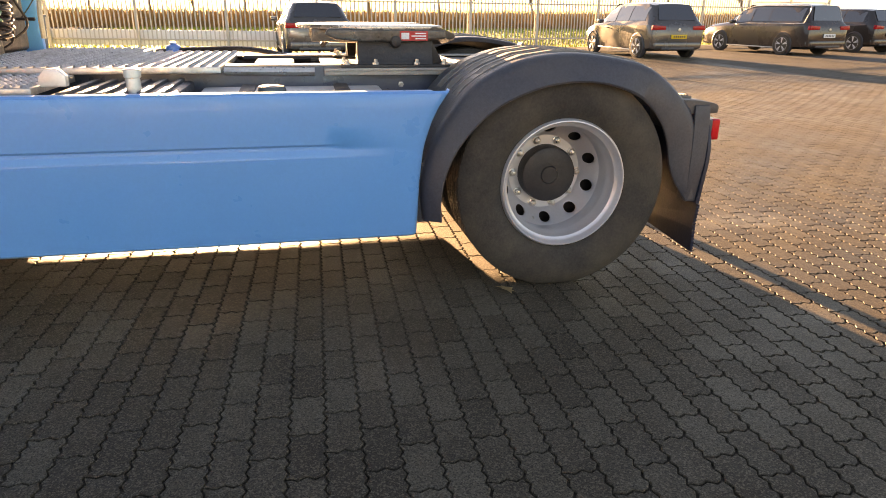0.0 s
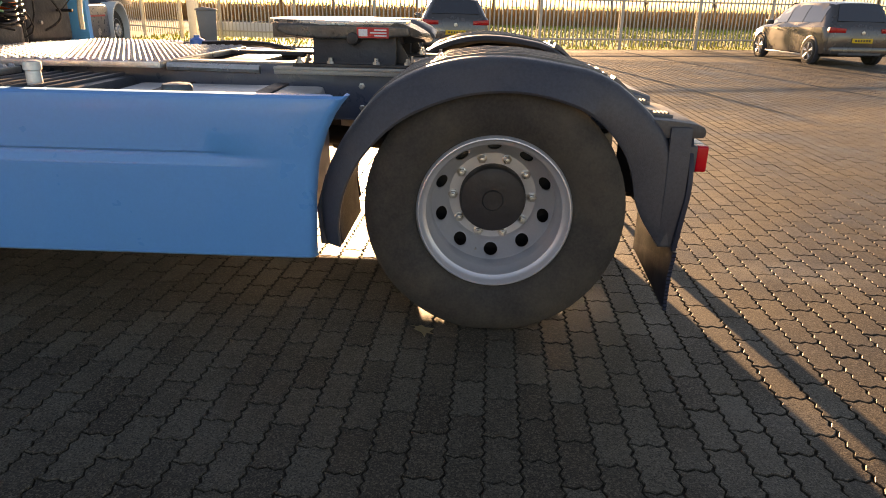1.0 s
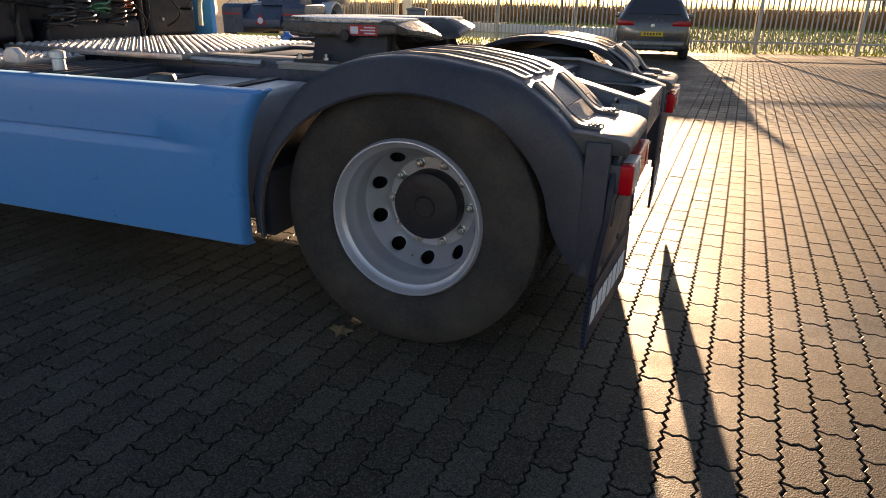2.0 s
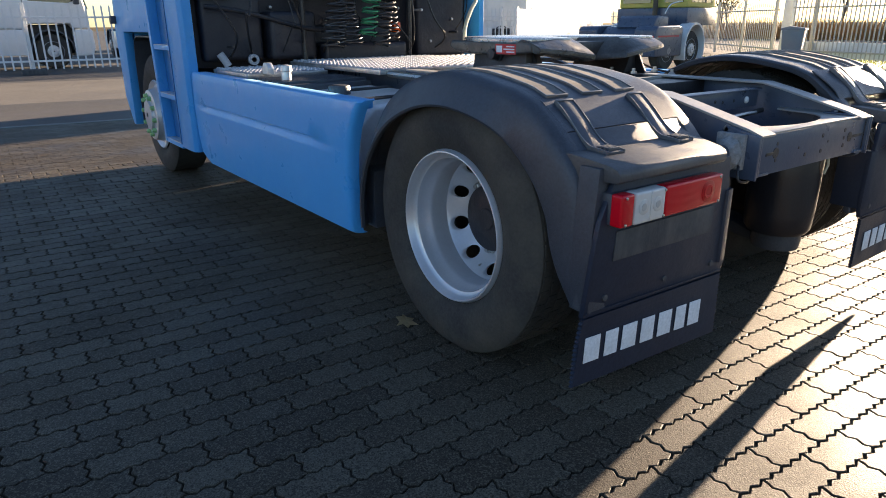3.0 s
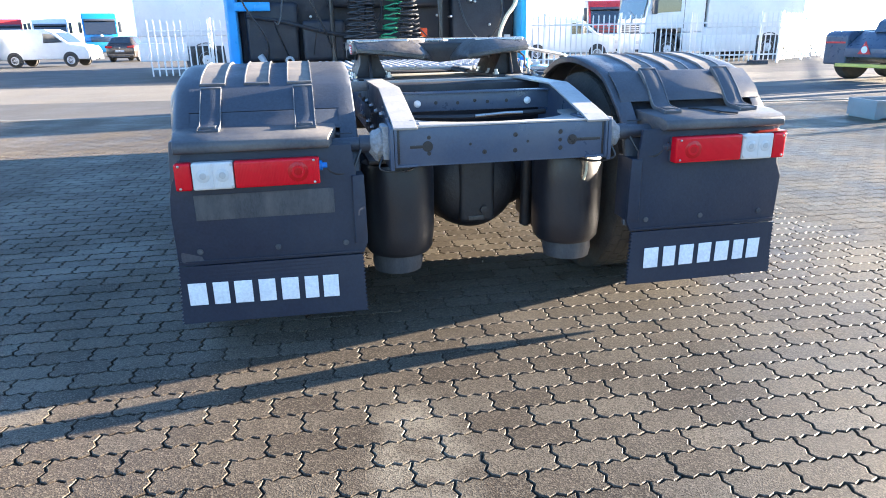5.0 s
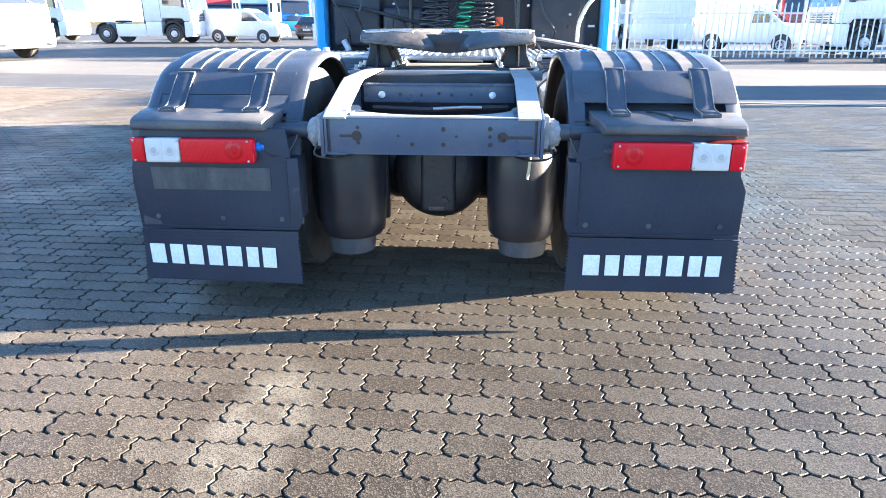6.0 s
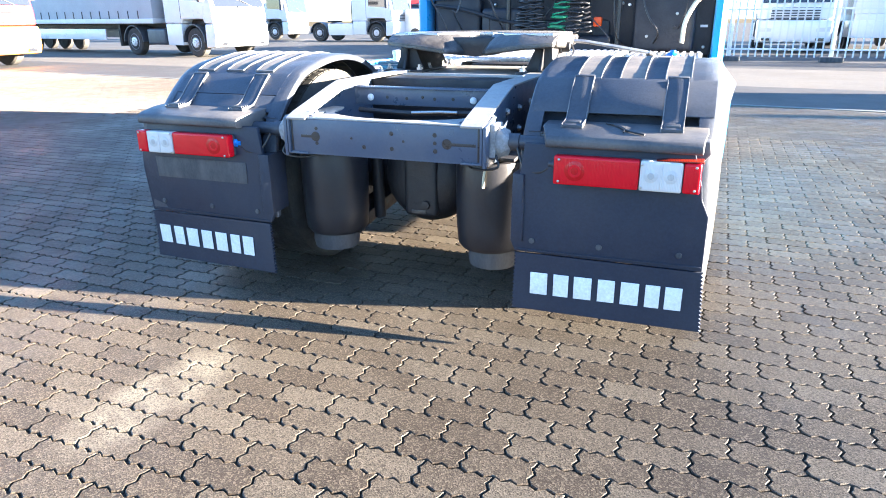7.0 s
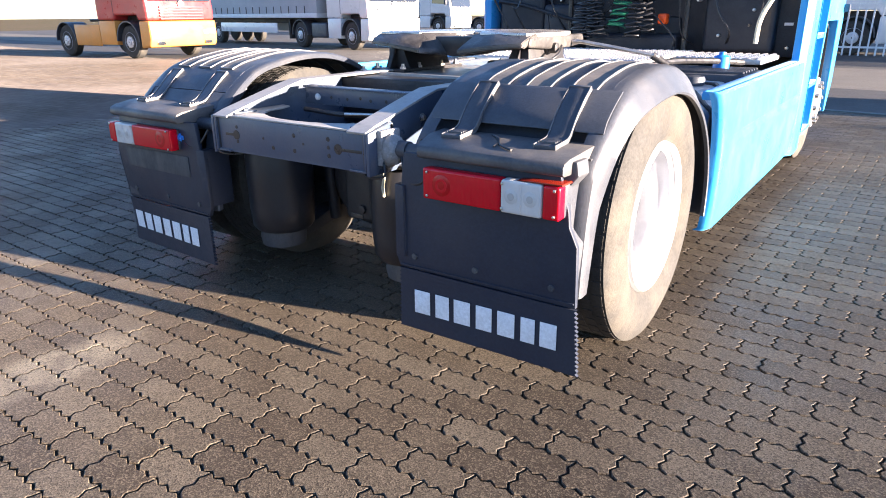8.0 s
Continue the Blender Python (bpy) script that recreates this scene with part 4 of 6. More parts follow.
part("pipe", bm_tube([(-0.02, -0.37, 0.86), (0.12, -0.37, 0.868), (0.2, -0.37, 0.868)], 0.007), M_STEEL, bar)
for y in (1.1, 2.4, 3.4):
    part("frame_cross_bar", bm_box(-0.425, 0.425, y - 0.06, y + 0.06, 0.76, 0.95, 0.01), M_BLACKSTEEL, truck)
part("frame_cross_bar", bm_prism("x", -0.425, 0.425, [(0.05, 0.75), (0.05, 0.975), (0.22, 0.975), (0.22, 0.95), (0.08, 0.93), (0.08, 0.75)], 0.005), M_BLACKSTEEL, truck)

# axle, differential, springs
b = bm_lathe("x", (0, 0, AXLE_Z), [(-0.6, 0.1), (-0.35, 0.1), (-0.24, 0.15), (0.24, 0.15), (0.35, 0.1), (0.6, 0.1)], 24)
tmp = bmesh.new()
bmesh.ops.create_uvsphere(tmp, u_segments=32, v_segments=18, radius=1)
for v in tmp.verts:
    v.co = Vector((v.co.x * 0.25, 0.03 + v.co.y * 0.26, AXLE_Z + 0.02 + v.co.z * 0.25))
merge(b, tmp)
lathe(b, "y", (0.0, -0.2, AXLE_Z + 0.03), [(-0.125, 0.03), (-0.122, 0.09), (-0.11, 0.15), (-0.08, 0.195), (-0.03, 0.222), (0.02, 0.232), (0.1, 0.232)], 48)
box(b, -0.085, 0.085, -0.335, -0.25, 0.36, 0.70, 0.025, segments=3)
axle = part("rear_axle", b, M_BLACKSTEEL, truck, "black axle housing with oily dust")
part("drain_plug", bm_lathe("y", (0.03, -0.334, 0.42), [(0, 0.022), (-0.014, 0.02), (-0.015, 0.01)], 6), M_BLACKSTEEL, axle)
part("data_plate", bm_box(-0.045, 0.03, -0.339, -0.333, 0.372, 0.392, 0.002), M_GREASE, axle)
for side in (-1, 1):
    s = side
    prof = [(0.325, 0.10), (0.298, 0.132), (0.32, 0.148), (0.40, 0.155), (0.56, 0.158), (0.66, 0.158), (0.695, 0.15), (0.705, 0.12), (0.706, 0.09)]
    bag = part("air_spring", bm_lathe("z", (s * 0.39, -0.45, 0), prof, 40), M_BELLOWS, truck, "black rubber air spring")
    part("piston", bm_lathe("z", (s * 0.40, -0.45, 0), [(0.205, 0.075), (0.215, 0.105), (0.25, 0.112), (0.335, 0.105)], 32), M_DUST, bag, "pale dusty piston")
    part("top_plate", bm_box(*sorted((s * 0.25, s * 0.52)), -0.58, -0.32, 0.706, 0.722, 0.004), M_BLACKSTEEL, bag)
    part("spring_beam", bm_prism("x", s * 0.34, s * 0.46, [(-0.5, 0.2), (-0.5, 0.225), (-0.2, 0.32), (0.15, 0.36), (0.15, 0.28), (-0.2, 0.25)], 0.01), M_BLACKSTEEL, truck, "black spring beam")
    damper = bm_tube([(s * 0.28, -0.2, 0.3), (s * 0.27, -0.25, 0.72)], 0.03, 14)
    part("damper", damper, M_BLACKSTEEL, truck)
    part("brake_chamber", bm_lathe("y", (s * 0.5, 0.1, 0.58), [(0.0, 0.05), (0.01, 0.085), (0.1, 0.09), (0.12, 0.085), (0.2, 0.08), (0.22, 0.03)], 24), M_BLACKSTEEL, truck)
part("propeller_shaft", bm_tube([(0, 0.3, 0.52), (0, 2.2, 0.66)], 0.055, 16), M_BLACKSTEEL, truck)
part("level_rod", bm_tube([(0.41, -0.62, 0.71), (0.405, -0.63, 0.64), (0.40, -0.62, 0.6)], 0.006), M_CREAM, truck)

# ---- fifth wheel ----
plate = [(0.455, 0.42), (0.485, 0.5), (0.49, 0.78)] + [(0.49 * math.cos(math.radians(a)), 0.78 + 0.4 * math.sin(math.radians(a))) for a in range(15, 166, 15)] + [(-0.49, 0.78), (-0.485, 0.5), (-0.455, 0.42), (-0.19, 0.42), (-0.055, 0.66), (-0.05, 0.75), (0.05, 0.75), (0.055, 0.66), (0.19, 0.42)]
b = bm_prism("z", 1.166, 1.188, plate, 0.006)
fifth = part("fifth_wheel", b, M_WORNPLATE, truck, "greasy black steel fifth wheel coupling")


def ramp_wing(s):
    """One lead-in ramp: it falls to the rear and deepens towards the throat, with a rolled lower edge."""
    high = [(0.485, 0.47, 1.184), (0.30, 0.43, 1.186), (0.175, 0.44, 1.186), (0.075, 0.62, 1.184)]
    low = [(0.468, 0.35, 1.142), (0.30, 0.315, 1.128), (0.12, 0.315, 1.104), (0.04, 0.50, 1.086)]
    tmp = bmesh.new()
    rows = []
    for f, dz, dy in ((0.0, 0.0, 0.0), (0.35, 0.004, -0.004), (0.75, 0.003, -0.004), (1.0, 0.0, 0.0), (1.04, -0.014, 0.004), (0.98, -0.026, 0.03), (0.0, -0.02, 0.03)):
        row = []
        for h, l in zip(high, low):
            p = [h[k] + (l[k] - h[k]) * f for k in range(3)]
            row.append(tmp.verts.new((s * p[0], p[1] + dy, p[2] + dz)))
        rows.append(row)
    rows.append(rows[0])
    for r0, r1 in zip(rows, rows[1:]):
        for i in range(3):
            tmp.faces.new((r0[i], r0[i + 1], r1[i + 1], r1[i]))
    for k in (0, -1):
        tmp.faces.new([r[k] for r in rows[:-1]])
    bmesh.ops.recalc_face_normals(tmp, faces=tmp.faces)
    bmesh.ops.bevel(tmp, geom=[e for e in tmp.edges if e.calc_face_angle(0) > radians(50)], offset=0.004, segments=2, affect="EDGES", clamp_overlap=True)
    return merge(bmesh.new(), tmp)


for side in (-1, 1):
    s = side
    part("ramp", ramp_wing(s), M_GREASE, fifth, "scraped greasy lead-in ramp")
    # cast side skirt under the plate, rounded below
    cast = [(0.40, 1.122), (0.405, 1.166), (0.5, 1.172), (1.02, 1.172), (1.04, 1.14), (0.98, 1.116), (0.86, 1.106), (0.62, 1.106), (0.5, 1.114)]
    part("plate_rim", bm_prism("x", s * 0.448, s * 0.484, cast, 0.012, 3), M_GREASE, fifth)
    ped = [(s * 0.29, 0.99), (s * 0.31, 1.02), (s * 0.345, 1.1), (s * 0.35, 1.16), (s * 0.44, 1.16), (s * 0.446, 1.06), (s * 0.47, 1.0), (s * 0.475, 0.99)]
    pd = part("pedestal", bm_prism("y", 0.47, 0.87, ped, 0.012), M_BLACKSTEEL, fifth, "black mounting pedestal")
    part("pedestal_rib", bm_prism("x", s * 0.385, s * 0.4, [(0.40, 0.992), (0.47, 1.12), (0.48, 0.992)], 0.003), M_BLACKSTEEL, pd)
    part("pivot_pin", bm_lathe("x", (0, 0.67, 1.11), [(s * 0.33, 0.035), (s * 0.455, 0.035), (s * 0.46, 0.028), (s * 0.5, 0.026), (s * 0.503, 0.015)], 20), M_BLACKSTEEL, pd)
    part("pedestal_foot", bm_box(*sorted((s * 0.27, s * 0.5)), 0.38, 0.96, 0.975, 0.992, 0.004), M_BLACKSTEEL, fifth)
    for x in (0.3, 0.485):
        for y in (0.41, 0.56, 0.78, 0.93):
            part("bolt", bm_lathe("z", (s * x, y, 0.992), [(0, 0.019), (0.012, 0.018), (0.013, 0.011), (0.028, 0.01)], 6), M_STEEL, fifth)
for x in (-0.3, -0.1, 0.1, 0.3):
    part("plate_web", bm_box(x - 0.012, x + 0.012, 0.5 if abs(x) > 0.2 else 0.8, 1.1, 1.10, 1.168, 0.003), M_GREASE, fifth)
wedge = [(-0.33, 1.135), (-0.2, 1.105), (-0.09, 1.072), (0.0, 1.062), (0.1, 1.07), (0.22, 1.1), (0.33, 1.135), (0.3, 1.165), (-0.3, 1.165)]
part("throat_guard", bm_prism("y", 0.47, 0.64, wedge, 0.012), M_BLACKSTEEL, fifth, "oily dark guard under the throat")
part("lock_housing", bm_box(-0.24, 0.24, 0.64, 1.02, 1.09, 1.168, 0.02), M_GREASE, fifth)
part("grease_line", bm_tube(smooth_line([(0.5, 0.72, 1.12), (0.53, 0.62, 1.08), (0.5, 0.5, 1.03), (0.52, 0.4, 1.0), (0.56, 0.35, 0.99)], 5), 0.006), M_HOSE, fifth)
lever = bm_tube(smooth_line([(0.1, 0.85, 1.13), (0.48, 0.88, 1.135), (0.62, 0.9, 1.12), (0.88, 0.95, 1.075), (0.93, 0.97, 1.06)], 5), 0.011)
part("release_lever", lever, M_STEEL, fifth, "long steel release lever")
part("lever_grip", bm_tube([(0.9, 0.96, 1.07), (0.97, 1.0, 1.02)], 0.019, 10), M_BLACKSTEEL, fifth)
lab = part("warning_label", bm_box(-0.4855, -0.4835, 0.50, 0.65, 1.112, 1.160), M_REDPRINT, fifth, "red and white warning label")
for i in range(3):
    part("print_bar", bm_box(-0.4865, -0.4855, 0.51, 0.568 + 0.02 * (i % 2), 1.120 + i * 0.013, 1.126 + i * 0.013), M_LETTER, lab)
part("print_bar", bm_box(-0.4865, -0.4855, 0.6, 0.642, 1.120, 1.152), M_LETTER, lab)
b = bm_box(-0.52, 0.52, 0.27, 1.05, 0.962, 0.976, 0.004)
for x in (-0.46, 0.46):
    box(b, x - 0.05, x + 0.05, 0.27, 1.05, 0.94, 0.964, 0.004)
box(b, -0.52, 0.52, 0.255, 0.275, 0.935, 0.985, 0.004)
# its pale colour stands in for sunlight along the plate's edge
part("mounting_plate", b, M_FLANGE_LIT, truck, "black fifth wheel mounting plate in a pale sunlit tone")
for x in (-0.49, 0.49):
    part("bolt", bm_lathe("z", (x, 0.30, 0.976), [(0, 0.02), (0.014, 0.019), (0.02, 0.01), (0.035, 0.01)], 6), M_STEEL, truck)

# ---- deck behind the cab: tread plates, tanks, boxes ----
def tread_plate(name, x0, x1, y0, y1, z, label):
    b = bm_box(x0, x1, y0, y1, z - 0.03, z, 0.004)
    nx, ny = max(2, int((x1 - x0) / 0.055)), max(2, int((y1 - y0) / 0.055))
    stud = bmesh.new()
    for i in range(nx):
        for j in range(ny):
            cx, cy = x0 + (i + 0.5) * (x1 - x0) / nx, y0 + (j + 0.5) * (y1 - y0) / ny
            r0, r1, h = 0.019, 0.011, 0.011
            lo = [stud.verts.new((cx + r0 * math.cos(k * math.pi / 4), cy + r0 * math.sin(k * math.pi / 4), z - 0.001)) for k in range(8)]
            hi = [stud.verts.new((cx + r1 * math.cos(k * math.pi / 4), cy + r1 * math.sin(k * math.pi / 4), z + h)) for k in range(8)]
            pit = [stud.verts.new((cx + r1 * 0.8 * math.cos(k * math.pi / 4), cy + r1 * 0.8 * math.sin(k * math.pi / 4), z + 0.002)) for k in range(8)]
            for k in range(8):
                stud.faces.new((lo[k], lo[(k + 1) % 8], hi[(k + 1) % 8], hi[k]))
                stud.faces.new((hi[k], hi[(k + 1) % 8], pit[(k + 1) % 8], pit[k]))
            stud.faces.new(pit)
    deck = part(name, b, M_TREAD, truck, label)
    tagged(part("studs", stud, M_TREAD, deck), kind="stuff")
    return deck


tread_plate("tread_plate", -0.62, 0.62, 1.55, 2.85, 0.995, "studded aluminium tread plate")
tread_plate("tread_plate", 0.64, 1.2, 2.2, 2.85, 0.985, "studded aluminium tread plate")
tread_plate("tread_plate", -1.2, -0.64, 2.2, 2.85, 0.965, "studded aluminium tread plate")
part("deck_bracket", bm_prism("x", -1.1, -1.06, [(2.1, 0.96), (2.1, 1.0), (2.13, 1.03), (2.17, 1.03), (2.2, 1.0), (2.2, 0.96)], 0.004), M_ALU, truck)
for side in (-1, 1):
    s = side
    xa, xb = (0.56, 1.22)
    sec = [(s * x, z) for x, z in ((xa, 0.42), (xa + 0.06, 0.36), (xb - 0.1, 0.36), (xb, 0.46), (xb, 0.80), (xb - 0.1, 0.895), (xa + 0.08, 0.905), (xa, 0.84))]
    tank = part("fuel_tank", bm_prism("y", 0.78, 1.64, sec, 0.03, 4), M_ALU, truck, "pale aluminium fuel tank with straps")
    for y in (0.98, 1.42):
        o = [(s * x, z) for x, z in ((xa - 0.006, 0.42), (xa + 0.06, 0.353), (xb - 0.1, 0.353), (xb + 0.008, 0.46), (xb + 0.008, 0.80), (xb - 0.096, 0.904), (xa + 0.078, 0.914), (xa - 0.006, 0.84))]
        part("tank_strap", bm_prism("y", y - 0.035, y + 0.035, o, 0.006), M_BLACKSTEEL, tank)
    part("filler_cap", bm_lathe("z", (s * 1.03, 1.3, 0.9), [(0, 0.06), (0.03, 0.062), (0.045, 0.055), (0.05, 0.03)], 24), M_PLASTIC, tank)
    boxb = bm_box(*sorted((s * 0.6, s * 1.22)), 1.68, 2.18, 0.45, 0.93, 0.02)
    bx = part("battery_box", boxb, M_PLASTIC, truck, "ribbed black battery box")
    for i in range(6):
        part("rib", bm_box(*sorted((s * 0.62, s * 1.2)), 1.72 + i * 0.075, 1.745 + i * 0.075, 0.925, 0.945, 0.004), M_PLASTIC, bx)
part("filler_neck", bm_lathe("z", (-1.09, 1.85, 0.93), [(0, 0.03), (0.06, 0.028), (0.065, 0.034), (0.095, 0.034), (0.1, 0.02)], 18), M_ALU, truck, "pale filler neck")
part("bottle", bm_lathe("z", (1.0, 2.02, 0.94), [(0, 0.05), (0.07, 0.05), (0.085, 0.02), (0.1, 0.02), (0.1, 0.01)], 16), M_BLUEPLUG, truck, "blue plastic filler cap")
part("deck_pipe", bm_tube(smooth_line([(0.7, 1.2, 0.95), (0.8, 1.5, 1.0), (0.95, 1.9, 0.99), (1.1, 2.15, 0.97)], 5), 0.018), M_HOSE, truck)
part("deck_pipe", bm_tube([(-0.56, 1.1, 0.965), (-0.56, 1.54, 0.97)], 0.02), M_STEEL, truck)
part("deck_pipe", bm_tube([(0.3, 1.1, 0.97), (0.3, 1.5, 0.975), (0.45, 1.54, 0.975)], 0.018), M_BLACKSTEEL, truck)
part("valve_block", bm_box(-0.25, 0.2, 1.2, 1.42, 0.86, 0.98, 0.015), M_BLACKSTEEL, truck)

# ---- side skirts: a pressed panel with a long groove and turned rear edge ----
def skirt(s):
    x = 1.318 if s < 0 else 1.35
    tmp = bmesh.new()
    zs = [0.0, 0.02, 0.2, 0.4, 0.58, 0.605, 0.63, 0.66, 0.675, 0.80, 0.90, 0.95, 0.985, 1.0]
    out = [-0.03, -0.008, 0.004, 0.009, 0.012, 0.012, 0.012, 0.012, 0.012, 0.011, 0.010, 0.008, 0.003, -0.012]
    # columns: metres in from the rear edge, how far that column is rolled inwards
    fold = [(0.0, -0.055), (0.003, -0.03), (0.010, -0.013), (0.022, -0.004), (0.042, 0.0)]
    deep = len(fold)
    n2 = 24
    def edge_y(z):
        pts = [(0.25, 0.70), (0.318, 0.70), (0.5, 0.692), (0.6, 0.686), (0.7, 0.671), (0.78, 0.65), (0.85, 0.62), (0.9, 0.59), (0.946, 0.552)]
        for (z0, y0), (z1, y1) in zip(pts, pts[1:]):
            if z <= z1:
                return y0 + (y1 - y0) * (z - z0) / (z1 - z0)
        return pts[-1][1]
    grid = []
    for f, o in zip(zs, out):
        row = []
        zb0 = 0.305 if s < 0 else 0.262
        for i in range(deep + n2 + 1):
            u = max(0.0, (i - deep) / n2)
            zb = zb0 + (0.06 * max(0, (u - 0.93) / 0.07) if s < 0 else 0)
            z = zb + (0.946 - zb) * f
            y0 = edge_y(z)
            if i < deep:
                y, turn = y0 + fold[i][0], fold[i][1]
            else:
                y, turn = y0 + 0.18 + (2.955 - y0 - 0.18) * u, 0.0
            # two shallow creases that run out towards the rear
            groove = -0.011 * min(1.0, max(0.0, (y - 0.86) / 0.2)) if 0.61 < f < 0.67 and i < deep + n2 - 1 else 0.0
            row.append(tmp.verts.new((s * (x + o + turn + groove), y, z)))
        grid.append(row)
    for r0, r1 in zip(grid, grid[1:]):
        for i in range(deep + n2):
            tmp.faces.new((r0[i], r0[i + 1], r1[i + 1], r1[i]))
    bmesh.ops.recalc_face_normals(tmp, faces=tmp.faces)
    bmesh.ops.solidify(tmp, geom=tmp.faces[:], thickness=0.012)
    ob = part("side_skirt", merge(bmesh.new(), tmp), M_BLUE, truck, "glossy blue side skirt panel with two pressed creases")
    top = bm_box(*sorted((s * (x - 0.1), s * (x - 0.012))), 0.62, 2.945, 0.90, 0.943, 0.012)
    part("skirt_ledge", top, M_BLUE, ob)
    for y in (0.9, 1.9, 2.7):
        part("skirt_bracket", bm_box(*sorted((s * 0.95, s * 1.29)), y - 0.02, y + 0.02, 0.5, 0.54, 0.004), M_BLACKSTEEL, ob)
    return ob


for side in (-1, 1):
    skirt(side)

# ---- cab ----
CAB_Y = 3.12
for side in (-1, 1):
    s = side
    # corner pillar with the turned rear edge, full height
    pillar = [(s * 1.335, 2.965), (s * 1.362, 2.99), (s * 1.368, 3.1), (s * 1.362, 3.30), (s * 1.27, 3.30), (s * 1.26, 3.05), (s * 1.27, 2.965)]
    if s > 0:
        pillar[0], pillar[-1] = (1.32, 2.93), (1.27, 2.93)
    w = part("corner_pillar", bm_prism("z", 0.37 if s < 0 else 0.25, 3.55, pillar, 0.008), M_BLUE, truck, "tall blue cab corner pillar")
    part("pillar_seam", bm_box(*sorted((s * 1.36, s * 1.3685)), 3.285, 3.297, 0.39, 3.5), M_BLUE_SHADE, w)
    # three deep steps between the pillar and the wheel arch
    c = part("step_well", bm_box(*sorted((s * 1.25, s * 1.29)), 3.29, 3.80, 0.37 if s < 0 else 0.25, 1.62, 0.0), M_BLUE_SHADE, truck, "blue step well with shade put into its colour")
    for z in (0.375, 0.735, 1.10):
        part("step_tread", bm_box(*sorted((s * 1.28, s * 1.36)), 3.30, 3.76, z - 0.022, z + 0.012, 0.005), M_BLUE, c)
        part("tread_grip", bm_box(*sorted((s * 1.29, s * 1.362)), 3.32, 3.74, z + 0.012, z + 0.018, 0.002), M_ALU, c)
    part("step_border", bm_prism("x", s * 1.285, s * 1.364, [(3.72, 0.36), (3.775, 0.36), (3.85, 1.2), (3.86, 1.62), (3.80, 1.62), (3.79, 1.2)], 0.008), M_BLUE, c)
    # square wheel opening
    part("arch_lining", bm_box(*sorted((s * 0.76, s * 0.8)), 3.8, 4.8, 0.36, 1.22, 0.0), M_PLASTIC, truck, "black wheel housing")
    part("arch_lining", bm_strip("x", s * 0.8, s * 1.285, [(3.77, 0.38), (3.83, 1.0), (3.9, 1.14), (4.0, 1.17), (4.65, 1.17), (4.75, 1.13), (4.8, 0.95), (4.83, 0.38)], 0.012), M_PLASTIC, truck)
    part("fascia", bm_prism("x", s * 1.27, s * 1.35, [(3.86, 1.2), (4.80, 1.2), (4.86, 0.36), (4.93, 0.36), (5.12, 0.6), (5.14, 1.2), (5.05, 1.62), (3.87, 1.62)], 0.014), M_BLUE, truck, "blue side panel over the wheel")
    part("side_marker", bm_box(*sorted((s * 1.345, s * 1.4)), 5.02, 5.08, 1.27, 1.34, 0.01), M_PLASTIC, truck, "small dark side marker")
part("back_rail", bm_box(-1.34, -0.98, 2.965, 3.04, 1.425, 1.5, 0.01), M_BLUE, truck, "blue rail across the cab corner")
cabm = bmesh.new()
prism(cabm, "x", -1.27, 1.27, [(CAB_Y + 0.08, 1.2), (CAB_Y + 0.08, 3.55), (3.7, 3.75), (4.7, 3.6), (5.02, 2.6), (5.16, 1.9), (5.2, 1.2), (5.16, 0.45), (5.05, 0.36), (4.86, 0.36), (4.80, 1.2)], 0.05, 3)
part("cab_body", cabm, M_BLUE, truck, "tall blue sleeper cab")
back = bmesh.new()
box(back, -1.26, 1.26, CAB_Y, CAB_Y + 0.12, 0.95, 3.5, 0.03)
bw = part("cab_back", back, M_CABWALL, truck, "dark grimy rear wall of the cab")
for x0, x1, z0, z1, d in ((-1.2, -0.75, 1.0, 1.5, 0.12), (-0.72, -0.35, 1.0, 1.35, 0.2), (0.62, 1.12, 0.98, 2.4, 0.16), (-0.5, 0.55, 1.45, 1.58, 0.1), (-0.3, 0.45, 0.95, 1.12, 0.25)):
    part("equipment_box", bm_box(x0, x1, CAB_Y - d, CAB_Y + 0.01, z0, z1, 0.04, segments=3), M_CABWALL, bw, "black equipment housing")
for x in (-0.46, 0.5):
    part("upright_tube", bm_tube(smooth_line([(x, CAB_Y - 0.2, 0.96), (x, CAB_Y - 0.2, 1.9), (x * 0.9, CAB_Y - 0.16, 2.3)], 4), 0.022), M_HOSE, bw)
part("cross_tube", bm_tube([(-0.46, CAB_Y - 0.2, 1.72), (0.5, CAB_Y - 0.2, 1.72)], 0.022), M_HOSE, bw)
part("intake_tube", bm_tube(smooth_line([(1.26, CAB_Y - 0.24, 2.0), (1.2, CAB_Y - 0.26, 1.52), (1.1, CAB_Y - 0.28, 1.36), (1.04, CAB_Y - 0.28, 1.22), (1.03, CAB_Y - 0.28, 1.06)], 6), 0.017), M_CREAM, bw, "cream corrugated tube")
part("lamp", bm_box(0.30, 0.37, CAB_Y - 0.28, CAB_Y - 0.2, 1.19, 1.27, 0.015), M_AMBER, bw, "small orange lamp")
part("filler_neck", bm_tube([(-1.05, 2.96, 0.97), (-1.07, 2.97, 1.01), (-1.1, 2.98, 1.06)], 0.028, 14), M_TARP, bw, "pale plastic filler neck")
part("lifting_eye", bm_lathe("y", (-0.85, 2.97, 1.01), [(0.0, 0.018), (0.0, 0.04), (0.03, 0.04), (0.03, 0.018), (0.0, 0.018)], 20), M_TARP, bw, "pale ring")
part("white_tag", bm_box(1.16, 1.22, CAB_Y - 0.012, CAB_Y - 0.002, 1.18, 1.2), M_LETTER, bw)
